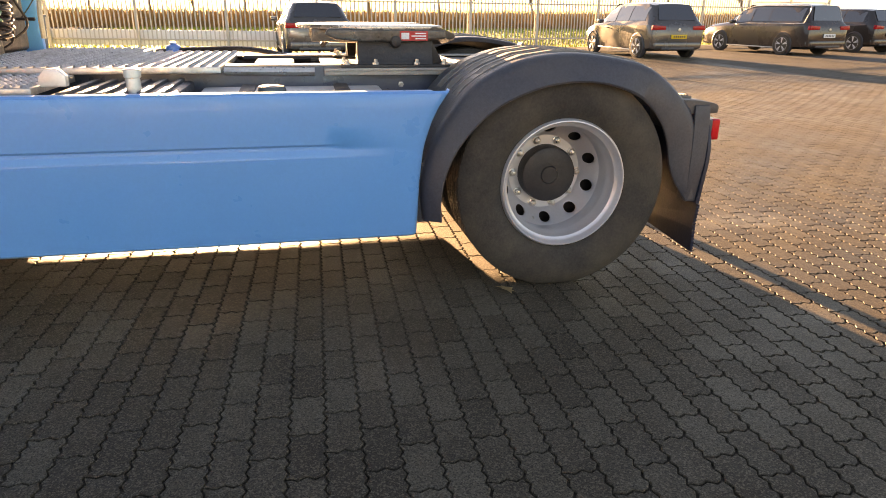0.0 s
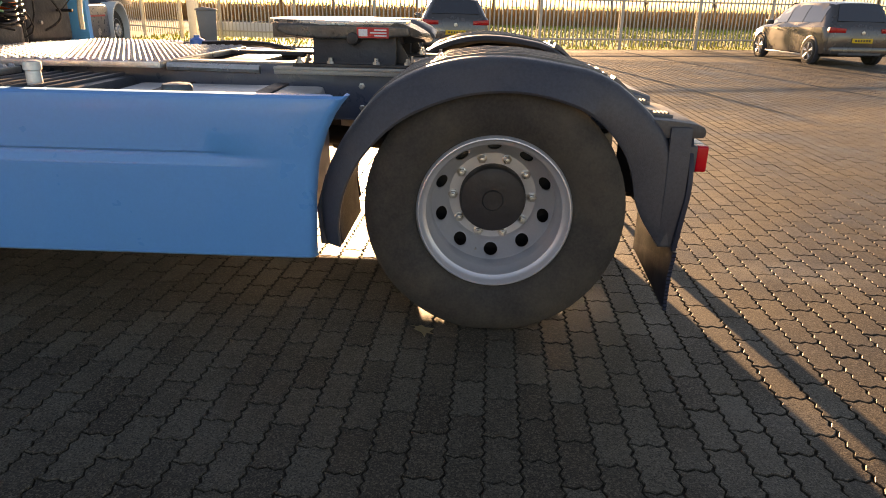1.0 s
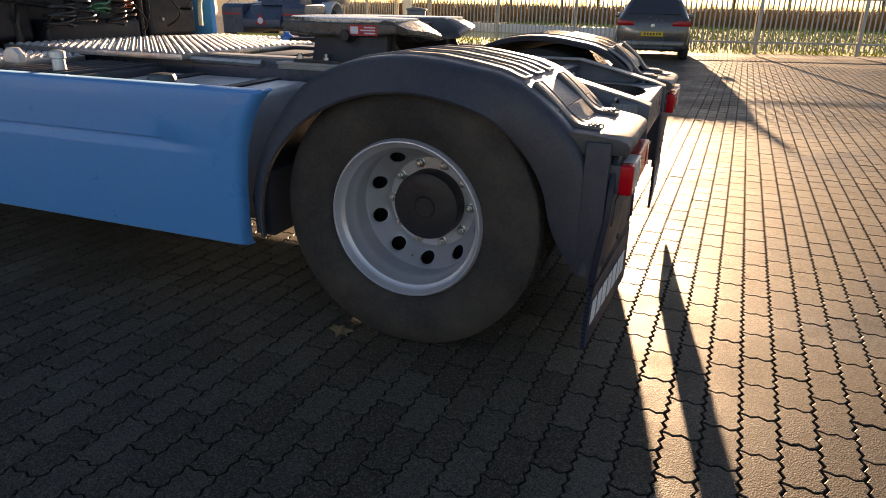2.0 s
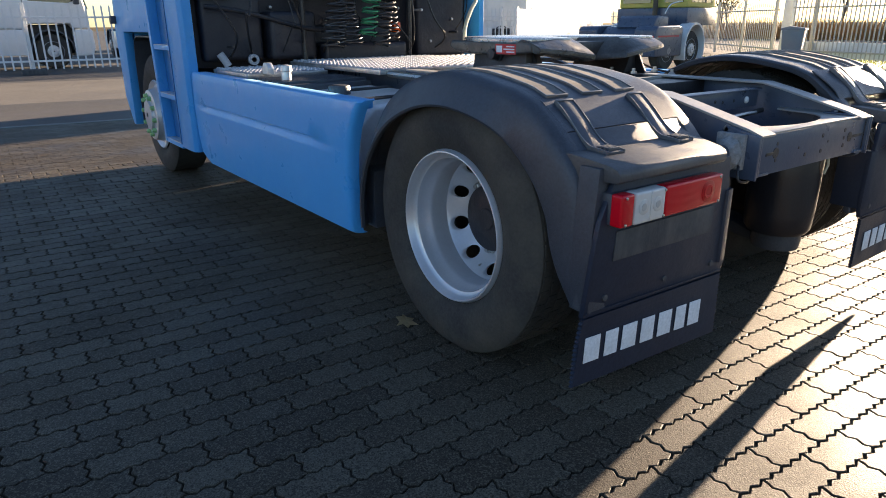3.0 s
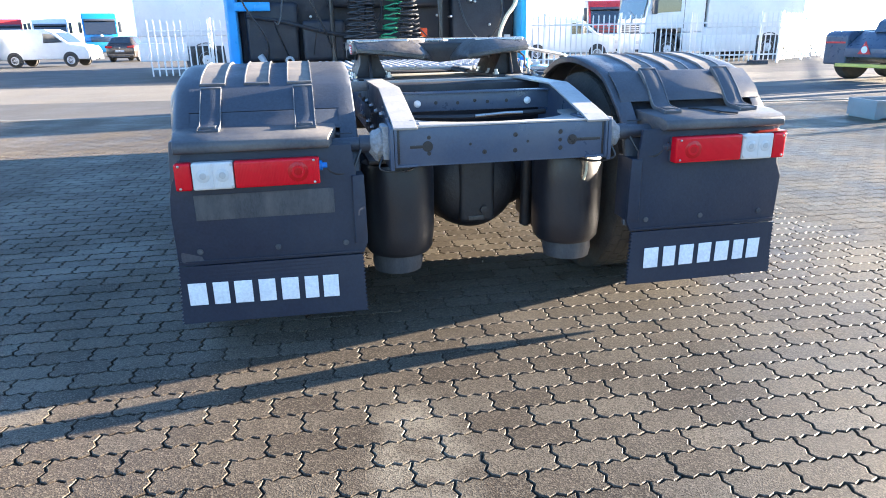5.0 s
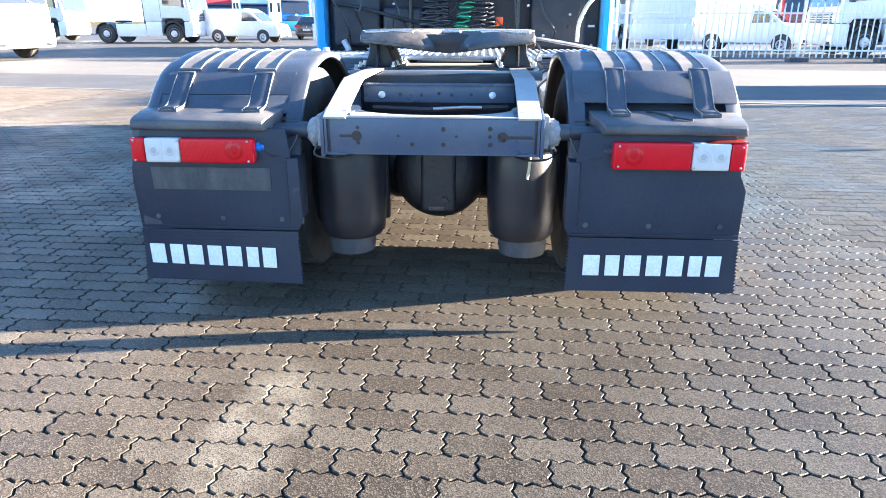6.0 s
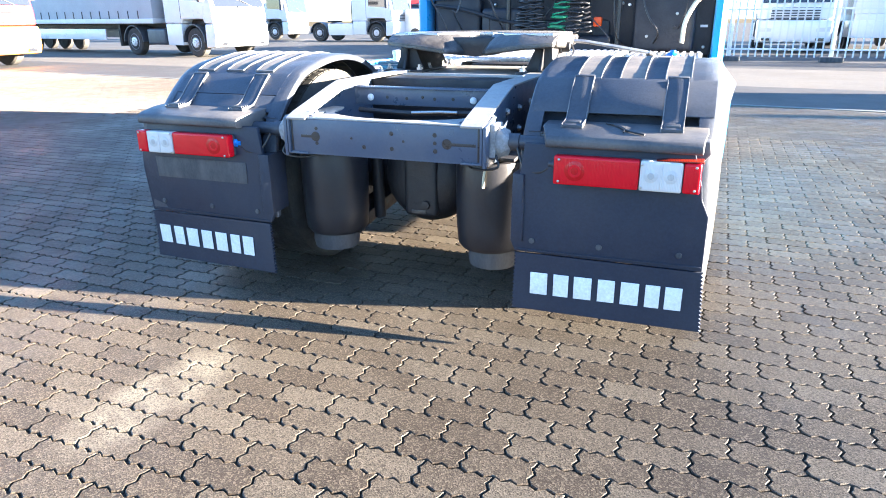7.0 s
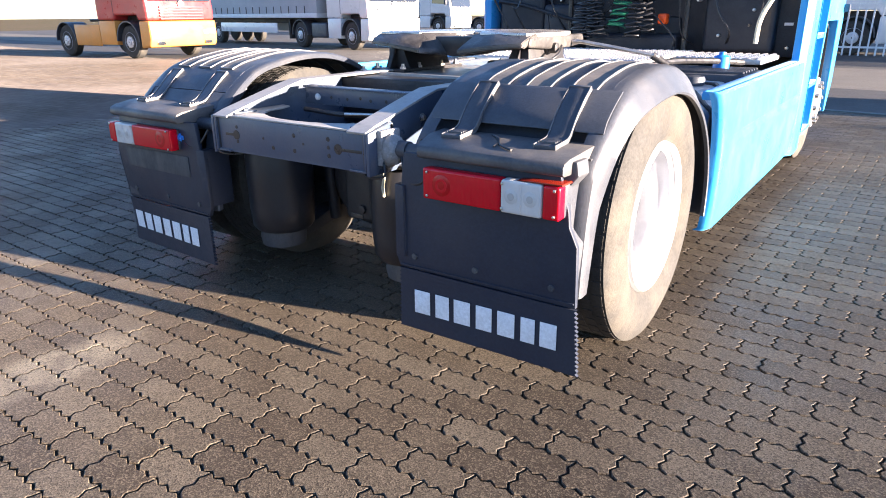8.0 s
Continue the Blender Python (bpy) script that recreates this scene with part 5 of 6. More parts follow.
for k in range(11):
    x, z = -1.1 + 0.23 * k, 1.02 + 0.09 * ((k * 7) % 5)
    part("stud", bm_lathe("y", (x, CAB_Y - 0.17 if 0.62 < x < 1.12 else CAB_Y - 0.02, z), [(0.03, 0.013), (-0.012, 0.012), (-0.014, 0.006)], 8), M_STEEL, bw)


def coil(x, y, z0, z1, r, turns, mat, label, lean=0.0, seed=0):
    """A spiral air line hanging from the cab wall."""
    pts = []
    k = turns * 12
    rng = random.Random(seed)
    for i in range(k + 1):
        f = i / k
        a = 2 * math.pi * turns * f
        wob = 1 + 0.12 * math.sin(f * 9 + seed)
        pts.append((x + lean * math.sin(f * math.pi) + r * wob * math.cos(a), y + r * wob * math.sin(a) * 0.8, z0 + (z1 - z0) * f + 0.012 * math.sin(a * 0.5 + rng.random())))
    part("air_coil", bm_tube(pts, 0.0065, 6), mat, bw, label)


coil(-0.30, CAB_Y - 0.36, 1.08, 1.95, 0.085, 36, M_HOSE, "black spiral air line", 0.05, 1)
coil(-0.14, CAB_Y - 0.38, 1.10, 1.95, 0.08, 30, M_HOSE, "black spiral air line", -0.05, 2)
coil(0.0, CAB_Y - 0.36, 1.16, 1.95, 0.075, 20, M_GREEN, "green spiral air line", 0.06, 3)
coil(0.13, CAB_Y - 0.36, 1.08, 1.95, 0.075, 26, M_HOSE, "black spiral air line", 0.03, 4)
coil(0.25, CAB_Y - 0.34, 1.12, 1.95, 0.07, 22, M_HOSE, "black spiral air line", -0.06, 5)
part("engine_block", bm_box(-0.55, 0.55, 3.3, 4.9, 0.34, 0.96, 0.08), M_BLACKSTEEL, truck)
part("engine_cover", bm_box(-0.42, 0.42, CAB_Y - 0.05, 4.7, 0.85, 1.25, 0.06), M_BLACKSTEEL, truck)

rng = random.Random(21)
for k in range(11):
    x, z = -1.05 + 0.2 * k, 0.98 + 0.1 * rng.random()
    d = CAB_Y - 0.24 - 0.1 * rng.random()
    line = [(x, d + 0.2, z), (x + rng.uniform(-0.1, 0.1), d, z + rng.uniform(0.1, 0.3)), (x + rng.uniform(-0.3, 0.3), d + 0.03, z + rng.uniform(0.3, 0.7)), (x + rng.uniform(-0.2, 0.2), d + 0.2, z + rng.uniform(0.8, 1.3))]
    part("wall_hose", bm_tube(smooth_line(line, 6), rng.choice((0.004, 0.006, 0.008)), 6), M_HOSE, bw)
for k in range(12):
    x, z = rng.uniform(-1.15, 1.1), rng.uniform(1.0, 1.75)
    part("fitting", bm_lathe("y", (x, CAB_Y - 0.26, z), [(0.1, 0.009), (0.0, 0.011), (-0.01, 0.011), (-0.012, 0.006)], 8), rng.choice((M_STEEL, M_ALU, M_BLACKSTEEL)), bw)
part("grab_rail", bm_tube(smooth_line([(-1.18, CAB_Y - 0.16, 1.38), (-0.9, CAB_Y - 0.2, 1.34), (-0.5, CAB_Y - 0.22, 1.24), (-0.2, CAB_Y - 0.22, 1.2)], 5), 0.016), M_BLACKSTEEL, bw)

# ---- fences ----
def fence(a, b, gap, height, post_gap, mat, label, feet=False, panel=False, first=0.0):
    """A palisade fence from a to b: pointed pickets on two rails between posts."""
    a, b = Vector((*a, 0)), Vector((*b, 0))
    way = (b - a).normalized()
    turn = Matrix.Rotation(math.atan2(way.y, way.x), 4, "Z")
    length = (b - a).length
    f = thing("palisade_fence", label, "fence", "yard fences", at=Matrix.Translation(a) @ turn)
    bm = bmesh.new()
    prism(bm, "y", -0.012, 0.0, [(-0.021, 0.12), (0.021, 0.12), (0.021, height - 0.05), (0.0, height), (-0.021, height - 0.05)])
    picket = bpy.data.meshes.new("picket")
    bm.to_mesh(picket)
    bm.free()
    picket.materials.append(mat)
    for i in range(int(length / gap) + 1):
        ob = new("picket", picket)
        ob.parent = f
        ob.matrix_local = pose(i * gap, -0.03, 0, 0, 0, 0)
    for z in (0.34, height - 0.32):
        part("rail", bm_box(0, length, -0.03, 0.01, z - 0.025, z + 0.025, 0.004), mat, f)
    post = bm_box(-0.04, 0.04, 0.01, 0.09, 0.02, height + 0.05, 0.006)
    box(post, -0.05, 0.05, 0.0, 0.1, height + 0.04, height + 0.06, 0.004)
    me = bpy.data.meshes.new("post")
    post.to_mesh(me)
    post.free()
    me.materials.append(mat)
    foot = bpy.data.meshes.new("foot")
    fb = bm_box(-0.3, 0.3, -0.18, 0.28, -0.02, 0.14, 0.03)
    fb.to_mesh(foot)
    fb.free()
    foot.materials.append(M_DUST)
    for i in range(int((length - first) / post_gap) + 1):
        ob = new("post", me)
        ob.parent = f
        ob.matrix_local = pose(first + i * post_gap, 0, 0)
        if feet:
            ob = new("foot", foot)
            ob.parent = f
            ob.matrix_local = pose(first + i * post_gap, 0, 0)
            ob["label"] = "dark concrete foot block"
    if panel:
        part("lower_panel", bm_box(0, length, -0.055, -0.035, 0.16, 0.62, 0.006), M_WHITE, f, "white sheet panel along the gate foot")
    return f


fence((24.1, -23.0), (17.15, 0.4), 0.138, 1.82, 2.75, M_FENCE_GREY, "pale weathered palisade fence along a grass verge")
fence((17.2, 0.5), (19.4, 9.4), 0.138, 1.95, 2.75, M_FENCE_GREY, "pale sliding gate with white lower panel", panel=True)
fence((-5.3, 19.58), (16.4, 19.06), 0.196, 1.78, 2.74, M_GALV, "white palisade fence on dark concrete feet", feet=True, first=1.84)
fence((16.7, 19.3), (40.0, 35.0), 0.196, 1.78, 2.74, M_GALV, "white palisade fence at the edge of the yard")
fence((20.0, 10.2), (38.0, 32.5), 0.17, 1.9, 2.74, M_FENCE_GREY, "pale palisade fence beside the gate")
gp = thing("gate_post", "thick pale steel gate post beside the gate", "post", at=pose(19.8, 9.7, 0))
part("column", bm_box(-0.14, 0.14, -0.14, 0.14, 0, 2.6, 0.01), M_GALV, gp)
part("cap", bm_box(-0.16, 0.16, -0.16, 0.16, 2.6, 2.64, 0.008), M_GALV, gp)


# ---- passenger cars ----
def car(name, label, at, length, width, height, wheelbase, estate, paint, plate):
    """x points ahead; the origin lies on the ground under the middle of the wheelbase."""
    c = thing(name, label, "car", "parked cars", at=at)
    hw = width / 2
    r0, f0 = -length * 0.487, length * 0.513
    belt = 0.93
    roof_r = r0 + (0.30 if estate else 0.42)
    # stations: x, floor, belt, top, half width, half width at top
    st = [(r0, 0.36, 0.78, 0.84, hw * 0.86, hw * 0.78), (r0 + 0.05, 0.26, 0.90, 0.97, hw * 0.94, hw * 0.80), (r0 + 0.16, 0.22, belt + 0.03, 1.08, hw * 0.975, hw * 0.76),
          (roof_r, 0.2, belt + 0.02, height - 0.05, hw * 0.985, hw * 0.66), (roof_r + 0.35, 0.19, belt, height - 0.005, hw, hw * 0.66), (-0.1, 0.18, belt - 0.02, height, hw, hw * 0.66),
          (0.35, 0.18, belt - 0.03, height - 0.04, hw, hw * 0.65), (0.75, 0.18, belt - 0.04, height - 0.22, hw, hw * 0.68), (1.18, 0.19, 0.88, 0.99, hw * 0.985, hw * 0.76),
          (f0 - 0.45, 0.2, 0.80, 0.90, hw * 0.95, hw * 0.72), (f0 - 0.12, 0.22, 0.68, 0.76, hw * 0.86, hw * 0.62), (f0, 0.3, 0.56, 0.60, hw * 0.72, hw * 0.52)]
    def section(s):
        x, zb, zm, zt, w, wt = s
        mid = zb + (zm - zb) * 0.5
        half = [(w * 0.84, zb), (w * 0.97, zb + 0.07), (w * 1.0, mid), (w * 0.985, zm - 0.03), (w * 0.955, zm), (w * 0.955 + (wt - w * 0.955) * 0.55, zm + (zt - zm) * 0.6), (wt, zt - 0.045 * min(1, (zt - zm) * 3)), (wt * 0.8, zt - 0.012), (wt * 0.4, zt), (0, zt + 0.004)]
        return [(x, y, z) for y, z in half] + [(x, -y, z) for y, z in half[-2::-1]]
    bm = bmesh.new()
    rows = [[bm.verts.new(p) for p in section(s)] for s in st]
    for a, b in zip(rows, rows[1:]):
        for i in range(len(a) - 1):
            bm.faces.new((a[i], a[i + 1], b[i + 1], b[i]))
        bm.faces.new((a[-1], a[0], b[0], b[-1]))
    bm.faces.new(rows[0])
    bm.faces.new(rows[-1][::-1])
    bmesh.ops.recalc_face_normals(bm, faces=bm.faces)
    body = part("body", bm, paint, c)
    # glass laid just proud of the body
    def pane(nm, x0, x1, s, lo=0.12, hi=0.84):
        g = bmesh.new()
        def at_x(x):
            for p, q in zip(st, st[1:]):
                if p[0] <= x <= q[0]:
                    u = (x - p[0]) / (q[0] - p[0])
                    return [p[k] + (q[k] - p[k]) * u for k in range(6)]
            return st[-1]
        cols = []
        for x, _ in x0, x1:
            S = at_x(x)
            sec = section(S)
            pts = [sec[4], sec[5], sec[6]]
            col = []
            for f in (lo, 0.5, hi):
                k = f * 2
                i = min(int(k), 1)
                u = k - i
                y = pts[i][1] + (pts[i + 1][1] - pts[i][1]) * u + 0.008
                z = pts[i][2] + (pts[i + 1][2] - pts[i][2]) * u
                col.append(g.verts.new((x, s * y, z)))
            cols.append(col)
        for i in range(2):
            g.faces.new((cols[0][i], cols[0][i + 1], cols[1][i + 1], cols[1][i]))
        part(nm, g, M_GLASS, body)
    for s in (-1, 1):
        pane("side_window", (roof_r + 0.12, 0), (-0.62 if estate else -0.68, 0), s, 0.14, 0.86)
        pane("side_window", (-0.6 if estate else -0.64, 0), (0.08, 0), s, 0.14, 0.88)
        pane("side_window", (0.13, 0), (0.68, 0), s, 0.14, 0.84)
    g = bmesh.new()
    quad(g, [(r0 + 0.155, hw * 0.70, 1.06), (r0 + 0.155, -hw * 0.70, 1.06), (roof_r - 0.012, -hw * 0.58, height - 0.085), (roof_r - 0.012, hw * 0.58, height - 0.085)])
    for v in g.verts:
        v.co.x -= 0.02
        v.co.z += 0.012
    part("rear_window", g, M_GLASS, body)
    g = bmesh.new()
    quad(g, [(1.17, -hw * 0.72, 1.01), (1.17, hw * 0.72, 1.01), (0.42, hw * 0.60, height - 0.055), (0.42, -hw * 0.60, height - 0.055)])
    for v in g.verts:
        v.co.x += 0.015
        v.co.z += 0.02
    part("windscreen", g, M_GLASS, body)
    part("bumper", bm_prism("z", 0.28, 0.46, [(r0 - 0.02, -hw * 0.84), (r0 - 0.02, hw * 0.84), (r0 + 0.12, hw * 0.96), (r0 + 0.12, -hw * 0.96)], 0.03), paint, c)
    part("bumper_strip", bm_box(r0 - 0.03, r0 + 0.02, -hw * 0.6, hw * 0.6, 0.26, 0.32, 0.01), M_PLASTIC, c)
    for s in (-1, 1):
        part("tail_light", bm_prism("x", r0 - 0.008, r0 + 0.10, [(s * hw * 0.5, 0.80), (s * hw * 0.5, 0.90), (s * hw * 0.95, 0.93), (s * hw * 0.97, 0.80)], 0.01), M_RED_DEEP, c)
        part("mirror", bm_box(0.72, 0.86, *sorted((s * hw * 0.97, s * (hw + 0.16))), 0.93, 1.05, 0.03), paint, c)
        part("sill_trim", bm_box(-wheelbase / 2 + 0.36, wheelbase / 2 - 0.36, *sorted((s * (hw - 0.04), s * (hw + 0.004))), 0.2, 0.235, 0.006), M_ALU, c)
        for x in (-0.52, 0.38):
            part("door_handle", bm_box(x, x + 0.14, *sorted((s * (hw - 0.03), s * (hw + 0.02))), 0.80, 0.825, 0.008), paint, c)
    p = part("number_plate", bm_box(r0 - 0.035, r0 - 0.02, -0.26, 0.26, 0.56, 0.67, 0.003), plate, c, "number plate")
    for i in range(6):
        part("print_bar", bm_box(r0 - 0.037, r0 - 0.034, -0.2 + 0.07 * i, -0.16 + 0.07 * i, 0.59, 0.64), M_DARKPRINT, p)
    part("badge", bm_lathe("x", (r0 - 0.012, 0, 0.80), [(0.01, 0.05), (-0.006, 0.045), (-0.008, 0.03)], 20), M_STEEL, c)
    for x in (-wheelbase / 2, wheelbase / 2):
        for s in (-1, 1):
            part("arch_liner", bm_lathe("y", (x, s * (hw - 0.10), 0.34), [(0, 0.37), (s * 0.095, 0.365), (s * 0.104, 0.345), (s * 0.02, 0.33)], 28, False), M_PLASTIC, c)
            well = bm_lathe("y", (x, s * (hw - 0.015), 0.335), [(0.0, 0.355), (s * 0.012, 0.35)], 28)
            part("wheel_well", well, M_DARKPRINT, c)
            w = part("wheel", bm_lathe("y", (x, s * (hw - 0.2), 0.318), [(0, 0.2), (s * 0.0, 0.29), (s * 0.03, 0.316), (s * 0.19, 0.316), (s * 0.215, 0.295), (s * 0.218, 0.225)], 32), M_RUBBER, c)
            rim = bm_lathe("y", (x, s * (hw + 0.018), 0.318), [(0, 0.226), (s * 0.006, 0.222), (-s * 0.01, 0.205), (-s * 0.03, 0.2)], 32, False)
            for k in range(5):
                a = 2 * math.pi * k / 5 + 0.3
                for d in (-0.12, 0.12):
                    tube(rim, [(x + 0.05 * math.cos(a), s * (hw + 0.005), 0.318 + 0.05 * math.sin(a)), (x + 0.212 * math.cos(a + d), s * (hw + 0.012), 0.318 + 0.212 * math.sin(a + d))], 0.017, 6)
            lathe(rim, "y", (x, s * (hw - 0.004), 0.318), [(0, 0.065), (s * 0.016, 0.06), (s * 0.018, 0.03)], 20)
            part("rim", rim, M_RIM, w)
    if estate:
        for s in (-1, 1):
            lines = []
            for k, f in ((4, 0.12), (6, -0.1)):
                row = []
                for p in st[3:8]:
                    q, w2 = section(p)[k], section(p)[5]
                    row.append((q[0], s * (q[1] + (w2[1] - q[1]) * abs(f) + 0.014), q[2] + (w2[2] - q[2]) * abs(f)))
                lines.append(row)
            part("window_trim", bm_tube(smooth_line(lines[0] + lines[1][::-1] + lines[0][:1], 3), 0.011, 6), M_ALU, c, "bright trim round the side windows")
            part("roof_rail", bm_tube(smooth_line([(-1.55, s * hw * 0.6, height - 0.02), (-1.4, s * hw * 0.61, height + 0.035), (0.2, s * hw * 0.61, height + 0.045), (0.4, s * hw * 0.6, height - 0.02)], 4), 0.014), M_ALU, c)
    return c


car("hatchback_car", "dark grey five-door hatchback parked before the fence", pose(16.06, -9.43, 0, 0, 0, 4.6), 4.2, 1.80, 1.55, 2.63, False, M_CARGREY, M_PLATE)
car("estate_car", "dark brown estate car with chrome window trim", pose(17.25, -15.0, 0, 0, 0, 11), 4.74, 1.82, 1.58, 2.71, True, M_CARBROWN, M_LETTER)
car("hatchback_car", "dark hatchback parked beside the estate car", pose(18.3, -18.7, 0, 0, 0, 12), 4.1, 1.76, 1.48, 2.55, False, M_CARBROWN, M_PLATE)
car("hatchback_car", "dark hatchback parked against the low sun", pose(16.2, 0.75, 0, 0, 0, 5), 4.2, 1.78, 1.47, 2.6, False, M_CARGREY, M_PLATE)
car("hatchback_car", "dark car parked far across the yard", pose(-10.9, 43.0, 0, 0, 0, 80), 4.2, 1.78, 1.47, 2.6, False, M_CARBROWN, M_LETTER)


# ---- lorries of the yard ----
def lorry_wheel(parent, x, s, y, r=0.5, rim_mat=None):
    w = part("wheel", bm_lathe("y", (x, s * (y - 0.3), r), [(0, 0.25), (0, r - 0.05), (s * 0.04, r), (s * 0.26, r), (s * 0.3, r - 0.05), (s * 0.3, 0.29)], 36), M_RUBBER, parent)
    rim = bm_lathe("y", (x, s * y, r), [(-s * 0.005, 0.295), (s * 0.008, 0.285), (-s * 0.07, 0.25), (-s * 0.07, 0.2), (s * 0.02, 0.17), (s * 0.03, 0.1), (s * 0.06, 0.09), (s * 0.06, 0.02)], 28, False)
    part("rim", rim, rim_mat or M_RIM, w)
    for k in range(10):
        a = 2 * math.pi * k / 10
        part("nut", bm_lathe("y", (x + 0.165 * math.cos(a), s * (y - 0.01), r + 0.165 * math.sin(a)), [(0, 0.02), (s * 0.045, 0.018), (s * 0.05, 0.008)], 6), M_STEEL, w)


def lorry(label, at, paint, cab_h=3.4, wheelbase=3.7, low_paint=None, skirts=True, trailer=None, name="tractor_lorry", boxed=False, tail=1.5):
    """x points ahead from the front axle on the ground; a two-axle tractor, with or without its trailer."""
    c = thing(name, label, "lorry", "yard lorries", at=at)
    w = 1.24
    low = low_paint or paint
    cab = [(-1.55, 1.15), (-1.55, cab_h - 0.1), (-1.2, cab_h), (0.35, cab_h - 0.12), (0.75, cab_h - 0.55), (1.02, 2.0), (1.1, 1.5), (1.1, 1.15), (0.62, 1.15), (0.55, 1.3), (-0.55, 1.3), (-0.62, 1.15)]
    body = part("cab", bm_prism("y", -w, w, cab, 0.07, 3), paint, c)
    part("bumper", bm_prism("y", -w, w, [(0.62, 0.32), (1.1, 0.36), (1.18, 0.6), (1.16, 1.13), (0.64, 1.13)], 0.06, 3), low, c)
    part("step_box", bm_prism("y", -w, w, [(-1.5, 0.4), (-0.64, 0.4), (-0.62, 1.14), (-1.5, 1.14)], 0.03), low, c)
    part("windscreen", bm_prism("y", -w * 0.9, w * 0.9, [(0.83, cab_h - 0.62), (1.115, 1.72), (1.14, 1.72), (0.86, cab_h - 0.62)], 0.0), M_GLASS, body)
    part("wiper", bm_tube([(1.14, 0.6, 1.72), (1.08, -0.1, 2.0)], 0.012, 6), M_PLASTIC, body)
    part("sun_visor", bm_prism("y", -w * 0.92, w * 0.92, [(0.72, cab_h - 0.5), (1.02, cab_h - 0.62), (1.02, cab_h - 0.66), (0.76, cab_h - 0.58)], 0.01), M_PLASTIC, body)
    for i in range(5):
        part("grille_bar", bm_box(1.08, 1.16, -0.8, 0.8, 1.17 + i * 0.085, 1.215 + i * 0.085, 0.01), M_PLASTIC, body)
    part("badge", bm_lathe("x", (1.12, 0, 1.62), [(0, 0.11), (0.03, 0.1), (0.035, 0.06)], 24), M_ALU, body)
    for s in (-1, 1):
        part("head_lamp", bm_prism("x", 1.08, 1.175, [(s * 0.72, 0.66), (s * 0.72, 0.84), (s * 1.18, 0.9), (s * 1.2, 0.68)], 0.02), M_WHITE_LENS, c)
        part("fog_lamp", bm_box(1.12, 1.185, *sorted((s * 0.75, s * 1.02)), 0.42, 0.52, 0.015), M_GLASS, c)
        part("side_window", bm_prism("y", s * (w - 0.01), s * (w + 0.006), [(-0.45, 1.95), (-0.45, 2.65), (0.55, 2.65), (0.86, 2.0), (0.6, 1.9)], 0.0), M_GLASS, body)
        part("door_seam", bm_box(-0.62, -0.6, *sorted((s * (w - 0.01), s * (w + 0.004))), 1.3, 2.7), M_DARKPRINT, body)
        part("mirror", bm_box(0.72, 0.88, *sorted((s * (w + 0.08), s * (w + 0.3))), 1.85, 2.65, 0.04), M_PLASTIC, body)
        arch = [(0.6 * math.cos(math.pi * i / 14), 0.52 + 0.62 * math.sin(math.pi * i / 14)) for i in range(15)]
        part("arch_lining", bm_strip("y", s * 0.85, s * (w + 0.02), arch[::-1], 0.04), M_PLASTIC, c)
        lorry_wheel(c, 0.0, s, 1.18)
        lorry_wheel(c, -wheelbase, s, 1.2)
        guard = [(-wheelbase + 0.6 * math.cos(math.pi * i / 14), 0.5 + 0.6 * math.sin(math.pi * i / 14)) for i in range(15)]
        part("mudguard", bm_strip("y", s * 0.6, s * 1.25, guard[::-1], 0.03), M_PLASTIC, c)
        part("chassis_rail", bm_box(-wheelbase - 0.9, 0.9, *sorted((s * 0.35, s * 0.44)), 0.7, 0.96, 0.01), M_BLACKSTEEL, c)
        if skirts:
            part("side_skirt", bm_prism("y", s * 1.19, s * w, [(-wheelbase + 0.64, 0.36), (-1.52, 0.36), (-1.52, 1.02), (-wheelbase + 0.6, 1.02)], 0.02), low, c)
        else:
            part("tank", bm_box(-wheelbase + 0.8, -1.7, *sorted((s * 0.5, s * 1.18)), 0.4, 0.98, 0.08, segments=3), M_PLASTIC, c)
    part("engine", bm_box(-0.75, 0.75, -0.78, 0.78, 0.42, 1.28, 0.05), M_BLACKSTEEL, c)
    part("fifth_wheel", bm_lathe("z", (-wheelbase + 0.4, 0, 1.1), [(0, 0.45), (0.08, 0.47), (0.1, 0.3)], 24), M_GREASE, c)
    part("back_wall", bm_box(-1.62, -1.54, -w * 0.95, w * 0.95, 1.0, cab_h - 0.2, 0.02), M_DARKPRINT, c)
    if boxed:
        part("box_body", bm_box(-wheelbase - tail, -1.66, -1.26, 1.26, 1.32, 3.7, 0.04), paint, c, "white box body")
        part("subframe", bm_box(-wheelbase - tail + 0.05, -1.5, -1.2, 1.2, 0.98, 1.34, 0.02), M_GALV, c)
        part("rear_skirt", bm_prism("y", -1.25, 1.25, [(-wheelbase - tail, 0.5), (-wheelbase - tail, 1.1), (-wheelbase - 0.62, 1.1), (-wheelbase - 0.62, 0.5)], 0.02), low, c)
        for s in (-1, 1):
            part("arch_panel", bm_lathe("y", (-wheelbase, s * 1.14, 0.5), [(0, 0.72), (s * 0.03, 0.71)], 32), M_PLASTIC, c, "black wheel arch panel")
    if trailer:
        x0, x1, tarp = trailer
        tb = part("trailer_box", bm_box(x0, x1, -1.26, 1.26, 1.34, 4.0, 0.03), tarp, c, "grey curtain trailer body")
        part("side_rail", bm_box(x0, x1, -1.28, 1.28, 1.16, 1.34, 0.02), M_GALV, c)
        n2 = int((x1 - x0) / 0.62)
        for s in (-1, 1):
            for i in range(n2):
                part("curtain_strap", bm_box(x0 + 0.3 + i * 0.62, x0 + 0.35 + i * 0.62, *sorted((s * 1.255, s * 1.275)), 1.2, 1.62, 0.004), M_DARKPRINT, tb)
